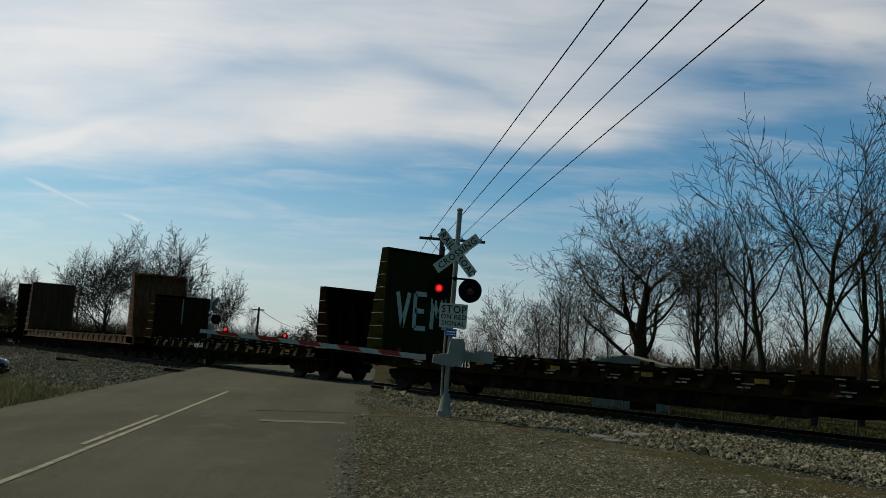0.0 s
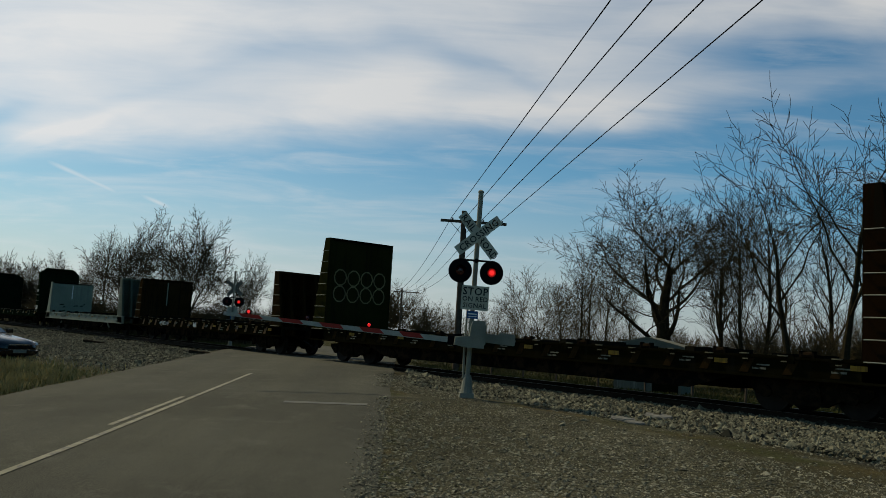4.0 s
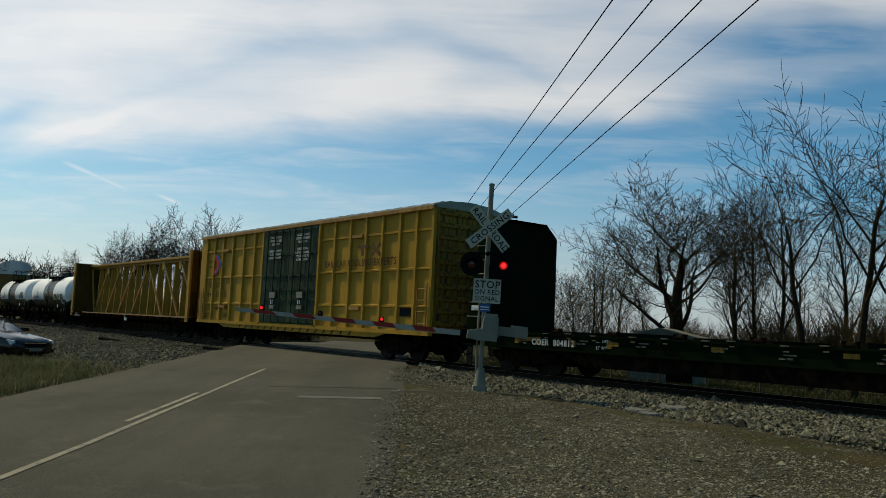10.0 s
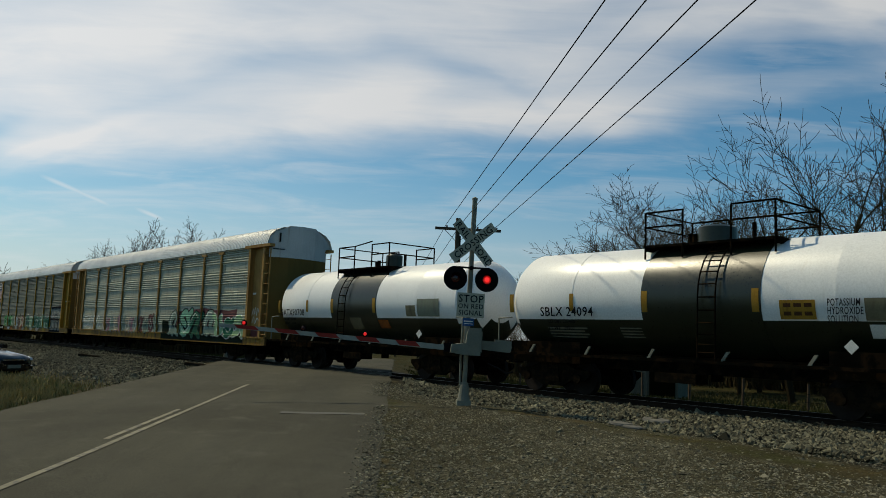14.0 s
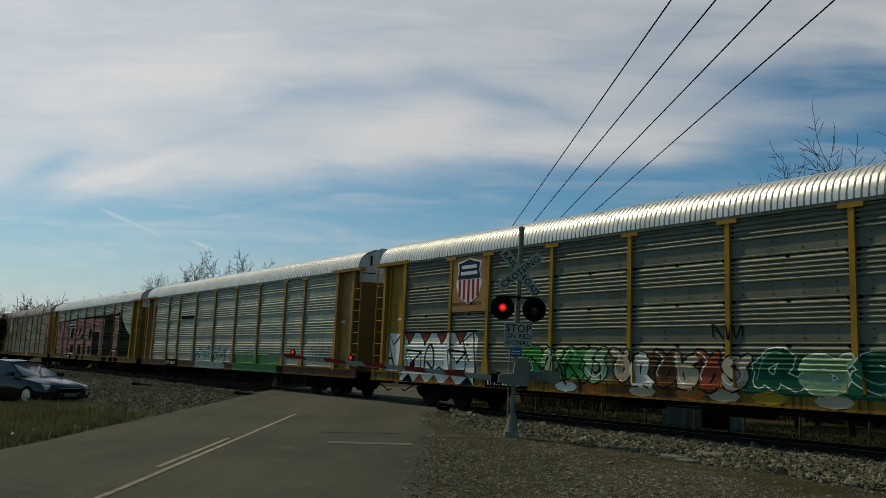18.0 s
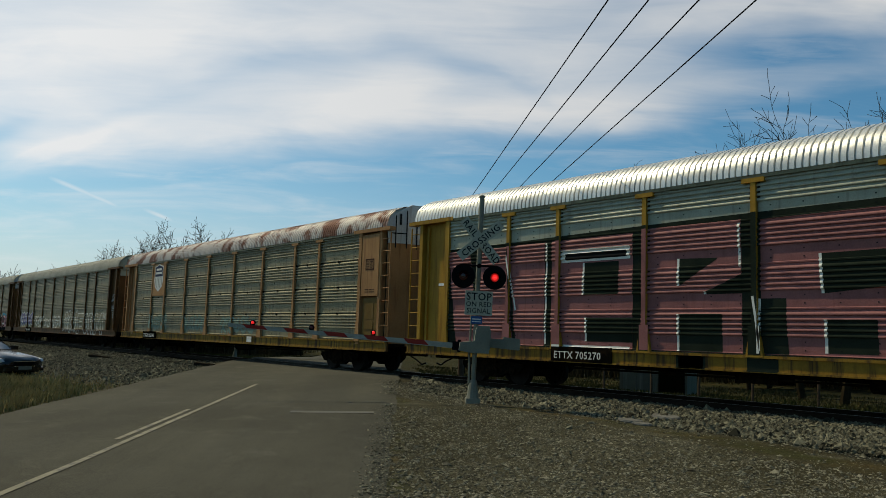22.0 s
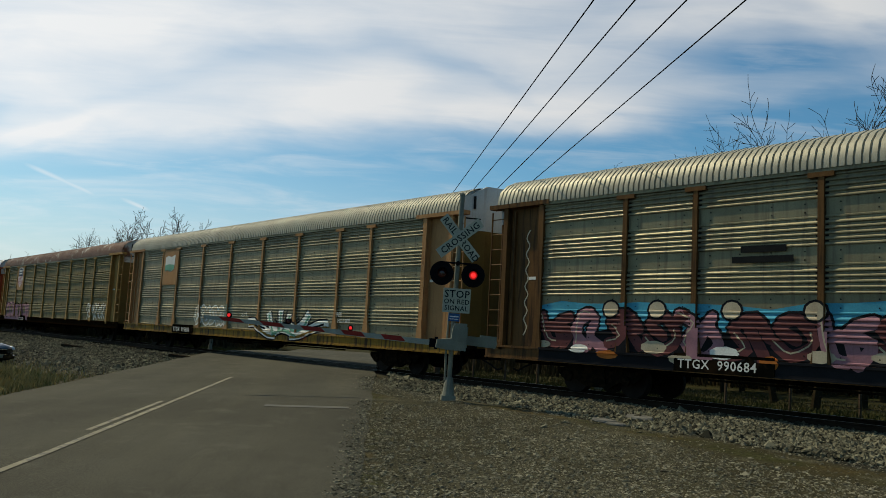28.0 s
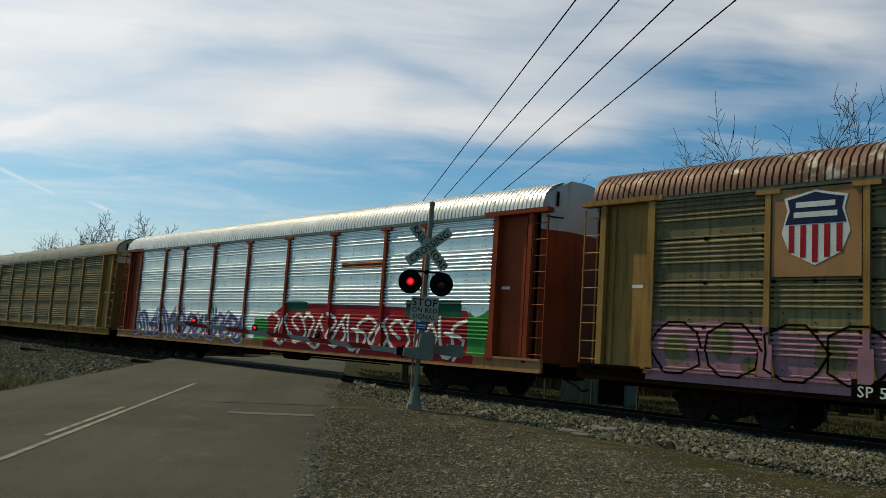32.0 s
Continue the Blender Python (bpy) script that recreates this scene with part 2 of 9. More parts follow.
RUST, GRIME = (0.10, 0.042, 0.02), (0.009, 0.008, 0.005)
M = dict(
    black_steel=surf("black_steel", (0.005, 0.0048, 0.0035), 0.75, 0.0, 0.4, patch=((0.018, 0.011, 0.006), 0.25, 3.0)),
    running_gear=surf("running_gear", (0.008, 0.007, 0.005), 0.8, 0.0, 0.4, 4.0, patch=((0.018, 0.012, 0.007), 0.25, 5.0)),
    wheel_steel=surf("wheel_steel", (0.022, 0.018, 0.016), 0.6, 0.3, 0.4),
    galvanised=surf("galvanised", (0.36, 0.37, 0.29), 0.5, 0.1, 0.22, 0.7, 0.05, 25, streak=((0.20, 0.19, 0.15), 0.35)),
    galvanised_dull=surf("galvanised_dull", (0.17, 0.172, 0.125), 0.5, 0.1, 0.25, 0.7, 0.05, 25, streak=((0.15, 0.15, 0.11), 0.35)),
    galvanised_old=surf("galvanised_old", (0.225, 0.20, 0.125), 0.45, 0.3, 0.3, 0.7, 0.06, 25, streak=((0.12, 0.10, 0.07), 0.45)),
    galvanised_olive=surf("galvanised_olive", (0.20, 0.165, 0.080), 0.6, 0.0, 0.3, 0.7, 0.06, 25, streak=((0.10, 0.08, 0.05), 0.5)),
    galvanised_bright=surf("galvanised_bright", (0.74, 0.80, 0.78), 0.34, 0.45, 0.15, 0.7, 0.04, 25, streak=((0.36, 0.38, 0.35), 0.25)),
    yellow=surf("yellow_paint", (0.36, 0.20, 0.030), 0.5, 0.0, 0.25, 0.9, 0.05, 25, streak=((0.16, 0.08, 0.015), 0.4)),
    yellow_old=surf("yellow_paint_old", (0.35, 0.195, 0.060), 0.55, 0.0, 0.28, 0.9, 0.06, 25, streak=((0.17, 0.09, 0.025), 0.45)),
    box_tan=surf("box_tan", (0.38, 0.215, 0.026), 0.55, 0.0, 0.22, 0.9, 0.06, 25, streak=((0.22, 0.125, 0.025), 0.3)),
    tan=surf("tan_paint", (0.38, 0.20, 0.085), 0.55, 0.0, 0.22, 0.9, 0.06, 25, streak=((0.18, 0.085, 0.04), 0.4)),
    sill_yellow=surf("sill_yellow", (0.25, 0.14, 0.022), 0.6, 0.0, 0.35, 0.9, 0.06, 25, streak=((0.05, 0.03, 0.018), 0.6)),
    brown=surf("brown_paint", (0.125, 0.062, 0.022), 0.55, 0.0, 0.3, 0.9, 0.06, 25, streak=((0.025, 0.016, 0.010), 0.5)),
    oxide=surf("oxide_red_paint", (0.26, 0.05, 0.018), 0.5, 0.0, 0.25, 0.9, 0.05, 25, streak=((0.12, 0.03, 0.015), 0.35)),
    orange=surf("orange_paint", (0.32, 0.095, 0.022), 0.55, 0.0, 0.3, 0.9, 0.06, 25, streak=(RUST, 0.5)),
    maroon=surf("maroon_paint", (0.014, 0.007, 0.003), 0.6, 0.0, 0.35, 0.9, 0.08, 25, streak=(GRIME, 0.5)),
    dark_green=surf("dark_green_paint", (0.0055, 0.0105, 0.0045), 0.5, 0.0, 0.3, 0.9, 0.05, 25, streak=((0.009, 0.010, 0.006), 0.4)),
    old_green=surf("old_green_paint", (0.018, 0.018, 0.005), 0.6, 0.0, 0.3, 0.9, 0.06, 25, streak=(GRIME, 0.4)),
    silver=surf("silver_paint", (0.20, 0.215, 0.16), 0.5, 0.0, 0.2, 0.9, 0.05, 25, streak=((0.16, 0.16, 0.13), 0.4)),
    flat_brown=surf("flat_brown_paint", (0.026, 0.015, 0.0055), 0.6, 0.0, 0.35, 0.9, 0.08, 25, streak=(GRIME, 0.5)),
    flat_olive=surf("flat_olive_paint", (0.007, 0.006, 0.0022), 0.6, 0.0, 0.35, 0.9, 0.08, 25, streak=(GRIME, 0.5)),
    # yellow darkened for the shade on end bulkheads; the streaks are grime
    yellow_shaded=surf("yellow_shaded", (0.085, 0.047, 0.010), 0.6, 0.0, 0.35, 0.9, 0.06, 25, streak=((0.03, 0.018, 0.006), 0.5)),
    # silver darkened for the shade on the leading bulkhead's outer face
    silver_shaded=surf("silver_shaded", (0.085, 0.097, 0.068), 0.55, 0.0, 0.25, 0.9, 0.05, 25, streak=((0.07, 0.08, 0.06), 0.4)),
    end_ochre=surf("end_ochre", (0.16, 0.095, 0.027), 0.55, 0.0, 0.25, 0.6, 0.04, 25, streak=((0.10, 0.058, 0.022), 0.2)),
    deck_wood=surf("deck_wood", (0.014, 0.012, 0.008), 0.85, 0.0, 0.4, 2.0, 0.3),
    white=surf("white_paint", (0.80, 0.80, 0.78), 0.35, 0.0, 0.06, 0.6, 0.02, 25, streak=((0.62, 0.60, 0.55), 0.15)),
    tank_black=surf("tank_black_paint", (0.011, 0.016, 0.007), 0.34, 0.0, 0.25, 0.6, 0.03, 25, streak=((0.02, 0.021, 0.015), 0.3)),
    roof_zinc=surf("roof_zinc", (0.66, 0.65, 0.60), 0.36, 0.45, 0.18, 0.8, 0.04, 25),
    roof_grey=surf("roof_grey", (0.33, 0.315, 0.25), 0.5, 0.2, 0.22, 0.8, 0.05, 25),
    roof_rusty=surf("roof_rusty", (0.46, 0.42, 0.38), 0.5, 0.3, 0.25, 0.8, 0.06, 25, patch=((0.14, 0.06, 0.035), 0.26, 0.9)),
    roof_brown=surf("roof_brown", (0.17, 0.10, 0.07), 0.55, 0.2, 0.3, 0.8, 0.08, 25, patch=((0.40, 0.36, 0.30), 0.16, 1.2)),
    cap_white=surf("cap_white", (0.50, 0.51, 0.50), 0.5, 0.0, 0.12, 0.9, 0.03, 25, streak=((0.30, 0.24, 0.2), 0.2)),
    letter_white=surf("letter_white", (0.72, 0.71, 0.66), 0.6, 0.0, 0.15),
    letter_worn=surf("letter_worn", (0.16, 0.155, 0.12), 0.6, 0.0, 0.4, 6.0, patch=((0.02, 0.018, 0.01), 0.25, 8.0)),
    # pale tone for the painted glints on stake pockets
    edge_glint=surf("edge_glint", (0.16, 0.14, 0.09), 0.5, 0.2, 0.4, 6.0),
    letter_black=surf("letter_black", (0.02, 0.02, 0.02), 0.6, 0.0, 0.15),
    letter_brown=surf("letter_brown", (0.07, 0.03, 0.015), 0.6, 0.0, 0.15),
    navy=surf("navy_paint", (0.02, 0.03, 0.07), 0.5, 0.0, 0.2),
    red_paint=surf("red_paint", (0.36, 0.02, 0.025), 0.5, 0.0, 0.25, 1.5, streak=((0.2, 0.02, 0.02), 0.3)),
    pink=surf("pink_paint", (0.28, 0.115, 0.11), 0.55, 0.0, 0.2, 1.5, streak=((0.18, 0.07, 0.06), 0.3)),
    mauve=surf("mauve_paint", (0.34, 0.17, 0.20), 0.55, 0.0, 0.25, 1.5, streak=((0.2, 0.1, 0.1), 0.3)),
    g_dark=surf("dark_spray", (0.022, 0.028, 0.020), 0.55, 0.0, 0.25, 1.5),
    g_black=surf("black_spray", (0.018, 0.018, 0.02), 0.5, 0.0, 0.2),
    g_white=surf("white_spray", (0.78, 0.77, 0.70), 0.55, 0.0, 0.15, 1.5),
    g_green=surf("green_spray", (0.05, 0.30, 0.07), 0.55, 0.0, 0.25, 1.5),
    g_mint=surf("mint_spray", (0.16, 0.36, 0.25), 0.55, 0.0, 0.25, 1.5),
    g_cyan=surf("cyan_spray", (0.06, 0.30, 0.42), 0.55, 0.0, 0.25, 1.5),
    g_cream=surf("cream_spray", (0.48, 0.40, 0.28), 0.55, 0.0, 0.25, 1.5),
    g_violet=surf("violet_spray", (0.16, 0.14, 0.26), 0.55, 0.0, 0.25, 1.5),
    # the next two are bulkhead oranges with the shade put into the colour
    orange_shaded=surf("orange_shaded_paint", (0.115, 0.042, 0.012), 0.6, 0.0, 0.35, 0.9, 0.06, 25, streak=((0.05, 0.024, 0.012), 0.6)),
    brown_shaded=surf("brown_shaded_paint", (0.060, 0.026, 0.008), 0.6, 0.0, 0.35, 0.9, 0.06, 25, streak=((0.03, 0.018, 0.010), 0.6)),
    orange_faded=surf("orange_faded_paint", (0.20, 0.085, 0.032), 0.6, 0.0, 0.35, 0.9, 0.06, 25, streak=((0.06, 0.045, 0.028), 0.6)),
    blue_paint=surf("blue_paint", (0.035, 0.085, 0.24), 0.5, 0.0, 0.25, 0.9, 0.05, 25),
    g_teal=surf("teal_spray", (0.012, 0.10, 0.055), 0.55, 0.0, 0.25, 1.5),
    g_pale_green=surf("pale_green_spray", (0.27, 0.42, 0.24), 0.5, 0.2, 0.3, 1.5),
    g_pale_teal=surf("pale_teal_spray", (0.20, 0.27, 0.22), 0.55, 0.0, 0.3, 1.5),
    g_grey=surf("grey_spray", (0.20, 0.22, 0.20), 0.55, 0.0, 0.2, 1.5),
    g_yellow=surf("yellow_spray", (0.42, 0.26, 0.03), 0.55, 0.0, 0.25, 1.5),
    g_soft_blue=surf("soft_blue_spray", (0.12, 0.17, 0.30), 0.55, 0.1, 0.3, 1.5, patch=((0.26, 0.28, 0.27), 0.2, 3.0)),
    g_blue=surf("blue_spray", (0.06, 0.09, 0.22), 0.55, 0.0, 0.25, 1.5),
    g_maroon=surf("maroon_spray", (0.13, 0.045, 0.045), 0.55, 0.0, 0.3, 1.5),
    rust_red=surf("brick_spray", (0.28, 0.07, 0.03), 0.55, 0.0, 0.25, 1.5),
    g_orange=surf("orange_spray", (0.45, 0.14, 0.03), 0.55, 0.0, 0.25, 1.5),
    mast=surf("aluminium_paint", (0.21, 0.205, 0.16), 0.5, 0.0, 0.2, 3.0, 0.05, 40, streak=((0.2, 0.17, 0.13), 0.3)),
    sign_white=surf("sign_white", (0.42, 0.405, 0.32), 0.45, 0.0, 0.12, 4.0, 0.02),
    sign_blue=surf("sign_blue", (0.04, 0.10, 0.24), 0.5, 0.0, 0.15),
    lamp_black=surf("lamp_black", (0.008, 0.008, 0.009), 0.5, 0.0, 0.2),
    lens_dark=surf("lens_dark", (0.05, 0.006, 0.006), 0.2, 0.0, 0.2, bump=0.0),
    arm_lit=surf("arm_lit", (1.0, 0.02, 0.02), 0.3, 0.0, 0.0, bump=0.0, emit=0.6),
    lens_lit=surf("lens_lit", (1.0, 0.022, 0.022), 0.3, 0.0, 0.0, bump=0.0, emit=1.3),
    arm_white=surf("arm_white", (0.33, 0.32, 0.27), 0.5, 0.0, 0.15, 4.0),
    arm_red=surf("arm_red", (0.30, 0.035, 0.025), 0.45, 0.0, 0.2, 4.0),
    wood_pole=surf("wood_pole", (0.09, 0.065, 0.045), 0.85, 0.0, 0.35, 3.0, 0.4, 30, streak=((0.04, 0.03, 0.02), 0.4)),
    cable=surf("cable", (0.015, 0.015, 0.016), 0.6, 0.0, 0.1),
    rail_side=surf("rail_side", (0.030, 0.020, 0.014), 0.8, 0.2, 0.3, 4.0),
    rail_top=surf("rail_top", (0.10, 0.09, 0.08), 0.45, 0.6, 0.15, bump=0.02),
    tie_wood=surf("tie_wood", (0.025, 0.020, 0.014), 0.9, 0.0, 0.4, 3.0, 0.5, 30, rand=0.3),
    scrub=surf("scrub", (0.062, 0.046, 0.021), 0.95, 0.0, 0.35, 0.6, 0.0),
    field_dry=surf("field_dry", (0.058, 0.052, 0.019), 0.95, 0.0, 0.4, 0.8, 0.0),
    field_green=surf("field_green", (0.036, 0.042, 0.011), 0.95, 0.0, 0.4, 0.8, 0.0),
    bark=surf("bark", (0.028, 0.022, 0.012), 0.95, 0.0, 0.35, 3.0, 0.5, 20),
    sign_back=surf("sign_back", (0.12, 0.12, 0.10), 0.6, 0.0, 0.2),
    door_green=surf("door_green", (0.026, 0.044, 0.022), 0.55, 0.0, 0.3, 0.9, 0.05, 25, streak=((0.05, 0.055, 0.035), 0.4)),
    twig=surf("twig", (0.036, 0.028, 0.014), 0.95, 0.0, 0.3, 1.0, 0.0),
    hedge=surf("hedge", (0.040, 0.034, 0.017), 0.95, 0.0, 0.35, 0.6, 0.0),
    brush=surf("brush", (0.060, 0.046, 0.022), 0.95, 0.0, 0.35, 0.6, 0.0),
    dead_grass=surf("dead_grass", (0.34, 0.255, 0.10), 0.95, 0.0, 0.35, 0.8, 0.0),
    green_grass=surf("green_grass", (0.15, 0.14, 0.045), 0.95, 0.0, 0.35, 0.8, 0.0),
    shed_white=surf("shed_white", (0.15, 0.14, 0.10), 0.6, 0.0, 0.15, 1.5, 0.05, 25, streak=((0.3, 0.27, 0.22), 0.3)),
    shed_roof=surf("shed_roof", (0.13, 0.125, 0.095), 0.7, 0.0, 0.2, 1.5),
    car_paint=surf("car_paint", (0.007, 0.008, 0.007), 0.16, 0.1, 0.1, 1.0, 0.0),
    car_glass=surf("car_glass", (0.025, 0.03, 0.035), 0.06, 0.0, 0.1, 1.0, 0.0),
    chrome=surf("chrome", (0.6, 0.6, 0.6), 0.2, 0.9, 0.1, 1.0, 0.0),
    headlamp=surf("headlamp", (0.55, 0.57, 0.58), 0.15, 0.2, 0.1, 8.0, 0.0),
    rubber=surf("rubber", (0.018, 0.018, 0.018), 0.85, 0.0, 0.2),
    line_white=surf("line_white", (0.22, 0.205, 0.15), 0.8, 0.0, 0.2, 2.0, 0.1, 60, patch=((0.12, 0.115, 0.105), 0.22, 6.0)),
    stop_white=surf("stop_white", (0.115, 0.112, 0.092), 0.85, 0.0, 0.25, 2.0, 0.1, 60, patch=((0.10, 0.10, 0.095), 0.30, 5.0)),
    rock=surf("rock", (0.13, 0.125, 0.11), 0.9, 0.0, 0.25, 4.0, 0.5, 20),
    litter=surf("litter", (0.7, 0.7, 0.68), 0.7, 0.0, 0.1),
    insulator=surf("insulator", (0.30, 0.30, 0.32), 0.3, 0.0, 0.1),
)


def ground_mix(name, base, second, third, bump, grain, deep=0.75):
    m = bpy.data.materials.new(name)
    m.use_nodes = True
    t = m.node_tree
    bsdf = t.nodes["Principled BSDF"]
    co = t.nodes.new("ShaderNodeTexCoord").outputs["Object"]
    a, b, c = noise_node(t, co, 0.22, 5.0, 0.6), noise_node(t, co, 1.4, 6.0, 0.65), noise_node(t, co, grain, 3.0, 0.7)
    col = mix(t, ramp(t, a, 0.38, 0.62), base, second)
    col = mix(t, ramp(t, b, 0.52, 0.70, 0.0, 0.75), col, third)
    col = mix(t, 0.8, col, mix(t, ramp(t, c, 0.28, 0.72), (1 - deep,) * 3, (1 + deep * 0.95, 1 + deep * 0.92, 1 + deep * 0.82)), "MULTIPLY")
    bp = t.nodes.new("ShaderNodeBump")
    bp.inputs["Strength"].default_value, bp.inputs["Distance"].default_value = bump, 0.03
    wire(t, (col, bsdf.inputs["Base Color"]), (c, bp.inputs["Height"]), (bp.outputs[0], bsdf.inputs["Normal"]))
    bsdf.inputs["Roughness"].default_value = 0.95
    bsdf.inputs["Specular IOR Level"].default_value = 0.04
    return m


def blend_ground():
    """Gravel, field and ballast bed in one surface, weighted by the mesh's cover attribute."""
    m = ground_mix("ground_cover", (0.060, 0.056, 0.036), (0.040, 0.036, 0.020), (0.097, 0.092, 0.066), 0.9, 38.0, 0.95)
    t = m.node_tree
    bsdf = t.nodes["Principled BSDF"]
    col = bsdf.inputs["Base Color"].links[0].from_socket
    at = t.nodes.new("ShaderNodeAttribute")
    at.attribute_name = "cover"
    sep = t.nodes.new("ShaderNodeSeparateColor")
    t.links.new(at.outputs["Color"], sep.inputs[0])
    co = t.nodes.new("ShaderNodeTexCoord").outputs["Object"]
    wob, fine = noise_node(t, co, 1.1, 5.0, 0.65), noise_node(t, co, 12.0, 4.0, 0.7)
    def edge(v):
        return ramp(t, math_node(t, "ADD", v, math_node(t, "MULTIPLY", math_node(t, "SUBTRACT", wob, 0.5), 0.9)), 0.35, 0.65)
    grass = mix(t, ramp(t, wob, 0.35, 0.65), (0.022, 0.025, 0.008), (0.040, 0.032, 0.013))
    grass = mix(t, 0.8, grass, mix(t, ramp(t, fine, 0.3, 0.7), (0.4, 0.4, 0.4), (1.5, 1.5, 1.4)), "MULTIPLY")
    bed = mix(t, ramp(t, fine, 0.35, 0.65), (0.014, 0.014, 0.010), (0.040, 0.038, 0.028))
    col = mix(t, edge(sep.outputs[1]), mix(t, edge(sep.outputs[0]), col, grass), bed)
    # moss and dirt tone, also used for the mast's painted shadow
    moss_shade = mix(t, ramp(t, noise_node(t, co, 0.5, 4.0), 0.42, 0.58), (0.038, 0.040, 0.015), (0.062, 0.048, 0.022))
    moss_shade = mix(t, 0.8, moss_shade, mix(t, ramp(t, fine, 0.3, 0.7), (0.3, 0.3, 0.3), (1.6, 1.6, 1.5)), "MULTIPLY")
    col = mix(t, math_node(t, "MULTIPLY", edge(sep.outputs[2]), 0.8), col, moss_shade)
    t.links.new(col, bsdf.inputs["Base Color"])
    return m


def lens_glow(m):
    """The lens is brightest at its middle, over the bulb."""
    t = m.node_tree
    bsdf = t.nodes["Principled BSDF"]
    co = t.nodes.new("ShaderNodeTexCoord").outputs["Object"]
    far = t.nodes.new("ShaderNodeVectorMath")
    far.operation = "LENGTH"
    t.links.new(co, far.inputs[0])
    t.links.new(ramp(t, far.outputs["Value"], 0.01, 0.095, 1.8, 0.07), bsdf.inputs["Emission Strength"])


def wheel_tracks(m):
    """Paler worn bands and tar seams that follow the road."""
    t = m.node_tree
    bsdf = t.nodes["Principled BSDF"]
    col = bsdf.inputs["Base Color"].links[0].from_socket
    co = t.nodes.new("ShaderNodeTexCoord").outputs["Object"]
    along = stretch(t, co, (1, 1, 1), (0, 0, -math.atan2(0.595, -0.804)))
    band = noise_node(t, stretch(t, along, (0.05, 0.75, 1.0)), 1.0, 3.0, 0.5)
    col = mix(t, ramp(t, band, 0.35, 0.65, 0.0, 0.55), col, mix(t, 1.0, col, (1.35, 1.33, 1.26), "MULTIPLY"))
    seam = noise_node(t, stretch(t, along, (0.12, 1.6, 1.0)), 1.2, 6.0, 0.7, 0.5)
    line = math_node(t, "ABSOLUTE", math_node(t, "SUBTRACT", seam, 0.5))
    col = mix(t, ramp(t, line, 0.005, 0.0, 0.0, 0.45), col, (0.03, 0.028, 0.022))
    t.links.new(col, bsdf.inputs["Base Color"])


def spray_fade(name, paint_col, bare, z0, z1):
    """Spray paint that thins out upwards from z0 to z1, the bare metal showing through in specks."""
    m = surf(name, bare, 0.45, 0.25, 0.25, 0.7, 0.05, 25)
    t = m.node_tree
    bsdf = t.nodes["Principled BSDF"]
    co = t.nodes.new("ShaderNodeTexCoord").outputs["Object"]
    sep = t.nodes.new("ShaderNodeSeparateXYZ")
    t.links.new(co, sep.inputs[0])
    drift = math_node(t, "MULTIPLY", math_node(t, "SUBTRACT", noise_node(t, co, 2.2, 5.0, 0.6), 0.5), 0.7)
    cover = ramp(t, math_node(t, "ADD", sep.outputs["Z"], drift), z0, z1, 0.95, 0.0)
    t.links.new(mix(t, cover, bsdf.inputs["Base Color"].links[0].from_socket, paint_col), bsdf.inputs["Base Color"])
    return m


lens_glow(M["lens_lit"])
M["green_fade"] = spray_fade("green_fade", (0.022, 0.15, 0.03), (0.36, 0.375, 0.30), 1.15, 2.1)
M["teal_fade"] = spray_fade("teal_fade", (0.26, 0.30, 0.21), (0.05, 0.20, 0.09), 0.9, 1.6)
M["ground"] = blend_ground()
M["asphalt"] = ground_mix("asphalt", (0.064, 0.063, 0.051), (0.053, 0.052, 0.042), (0.078, 0.077, 0.064), 0.3, 70.0, 0.6)
wheel_tracks(M["asphalt"])
M["ballast_stone"] = surf("ballast_stone", (0.135, 0.126, 0.084), 0.9, 0.0, 0.3, 0.8, 0.3, 25)
M["pebble"] = surf("pebble", (0.185, 0.172, 0.122), 0.9, 0.0, 0.3, 0.8, 0.2, 25)


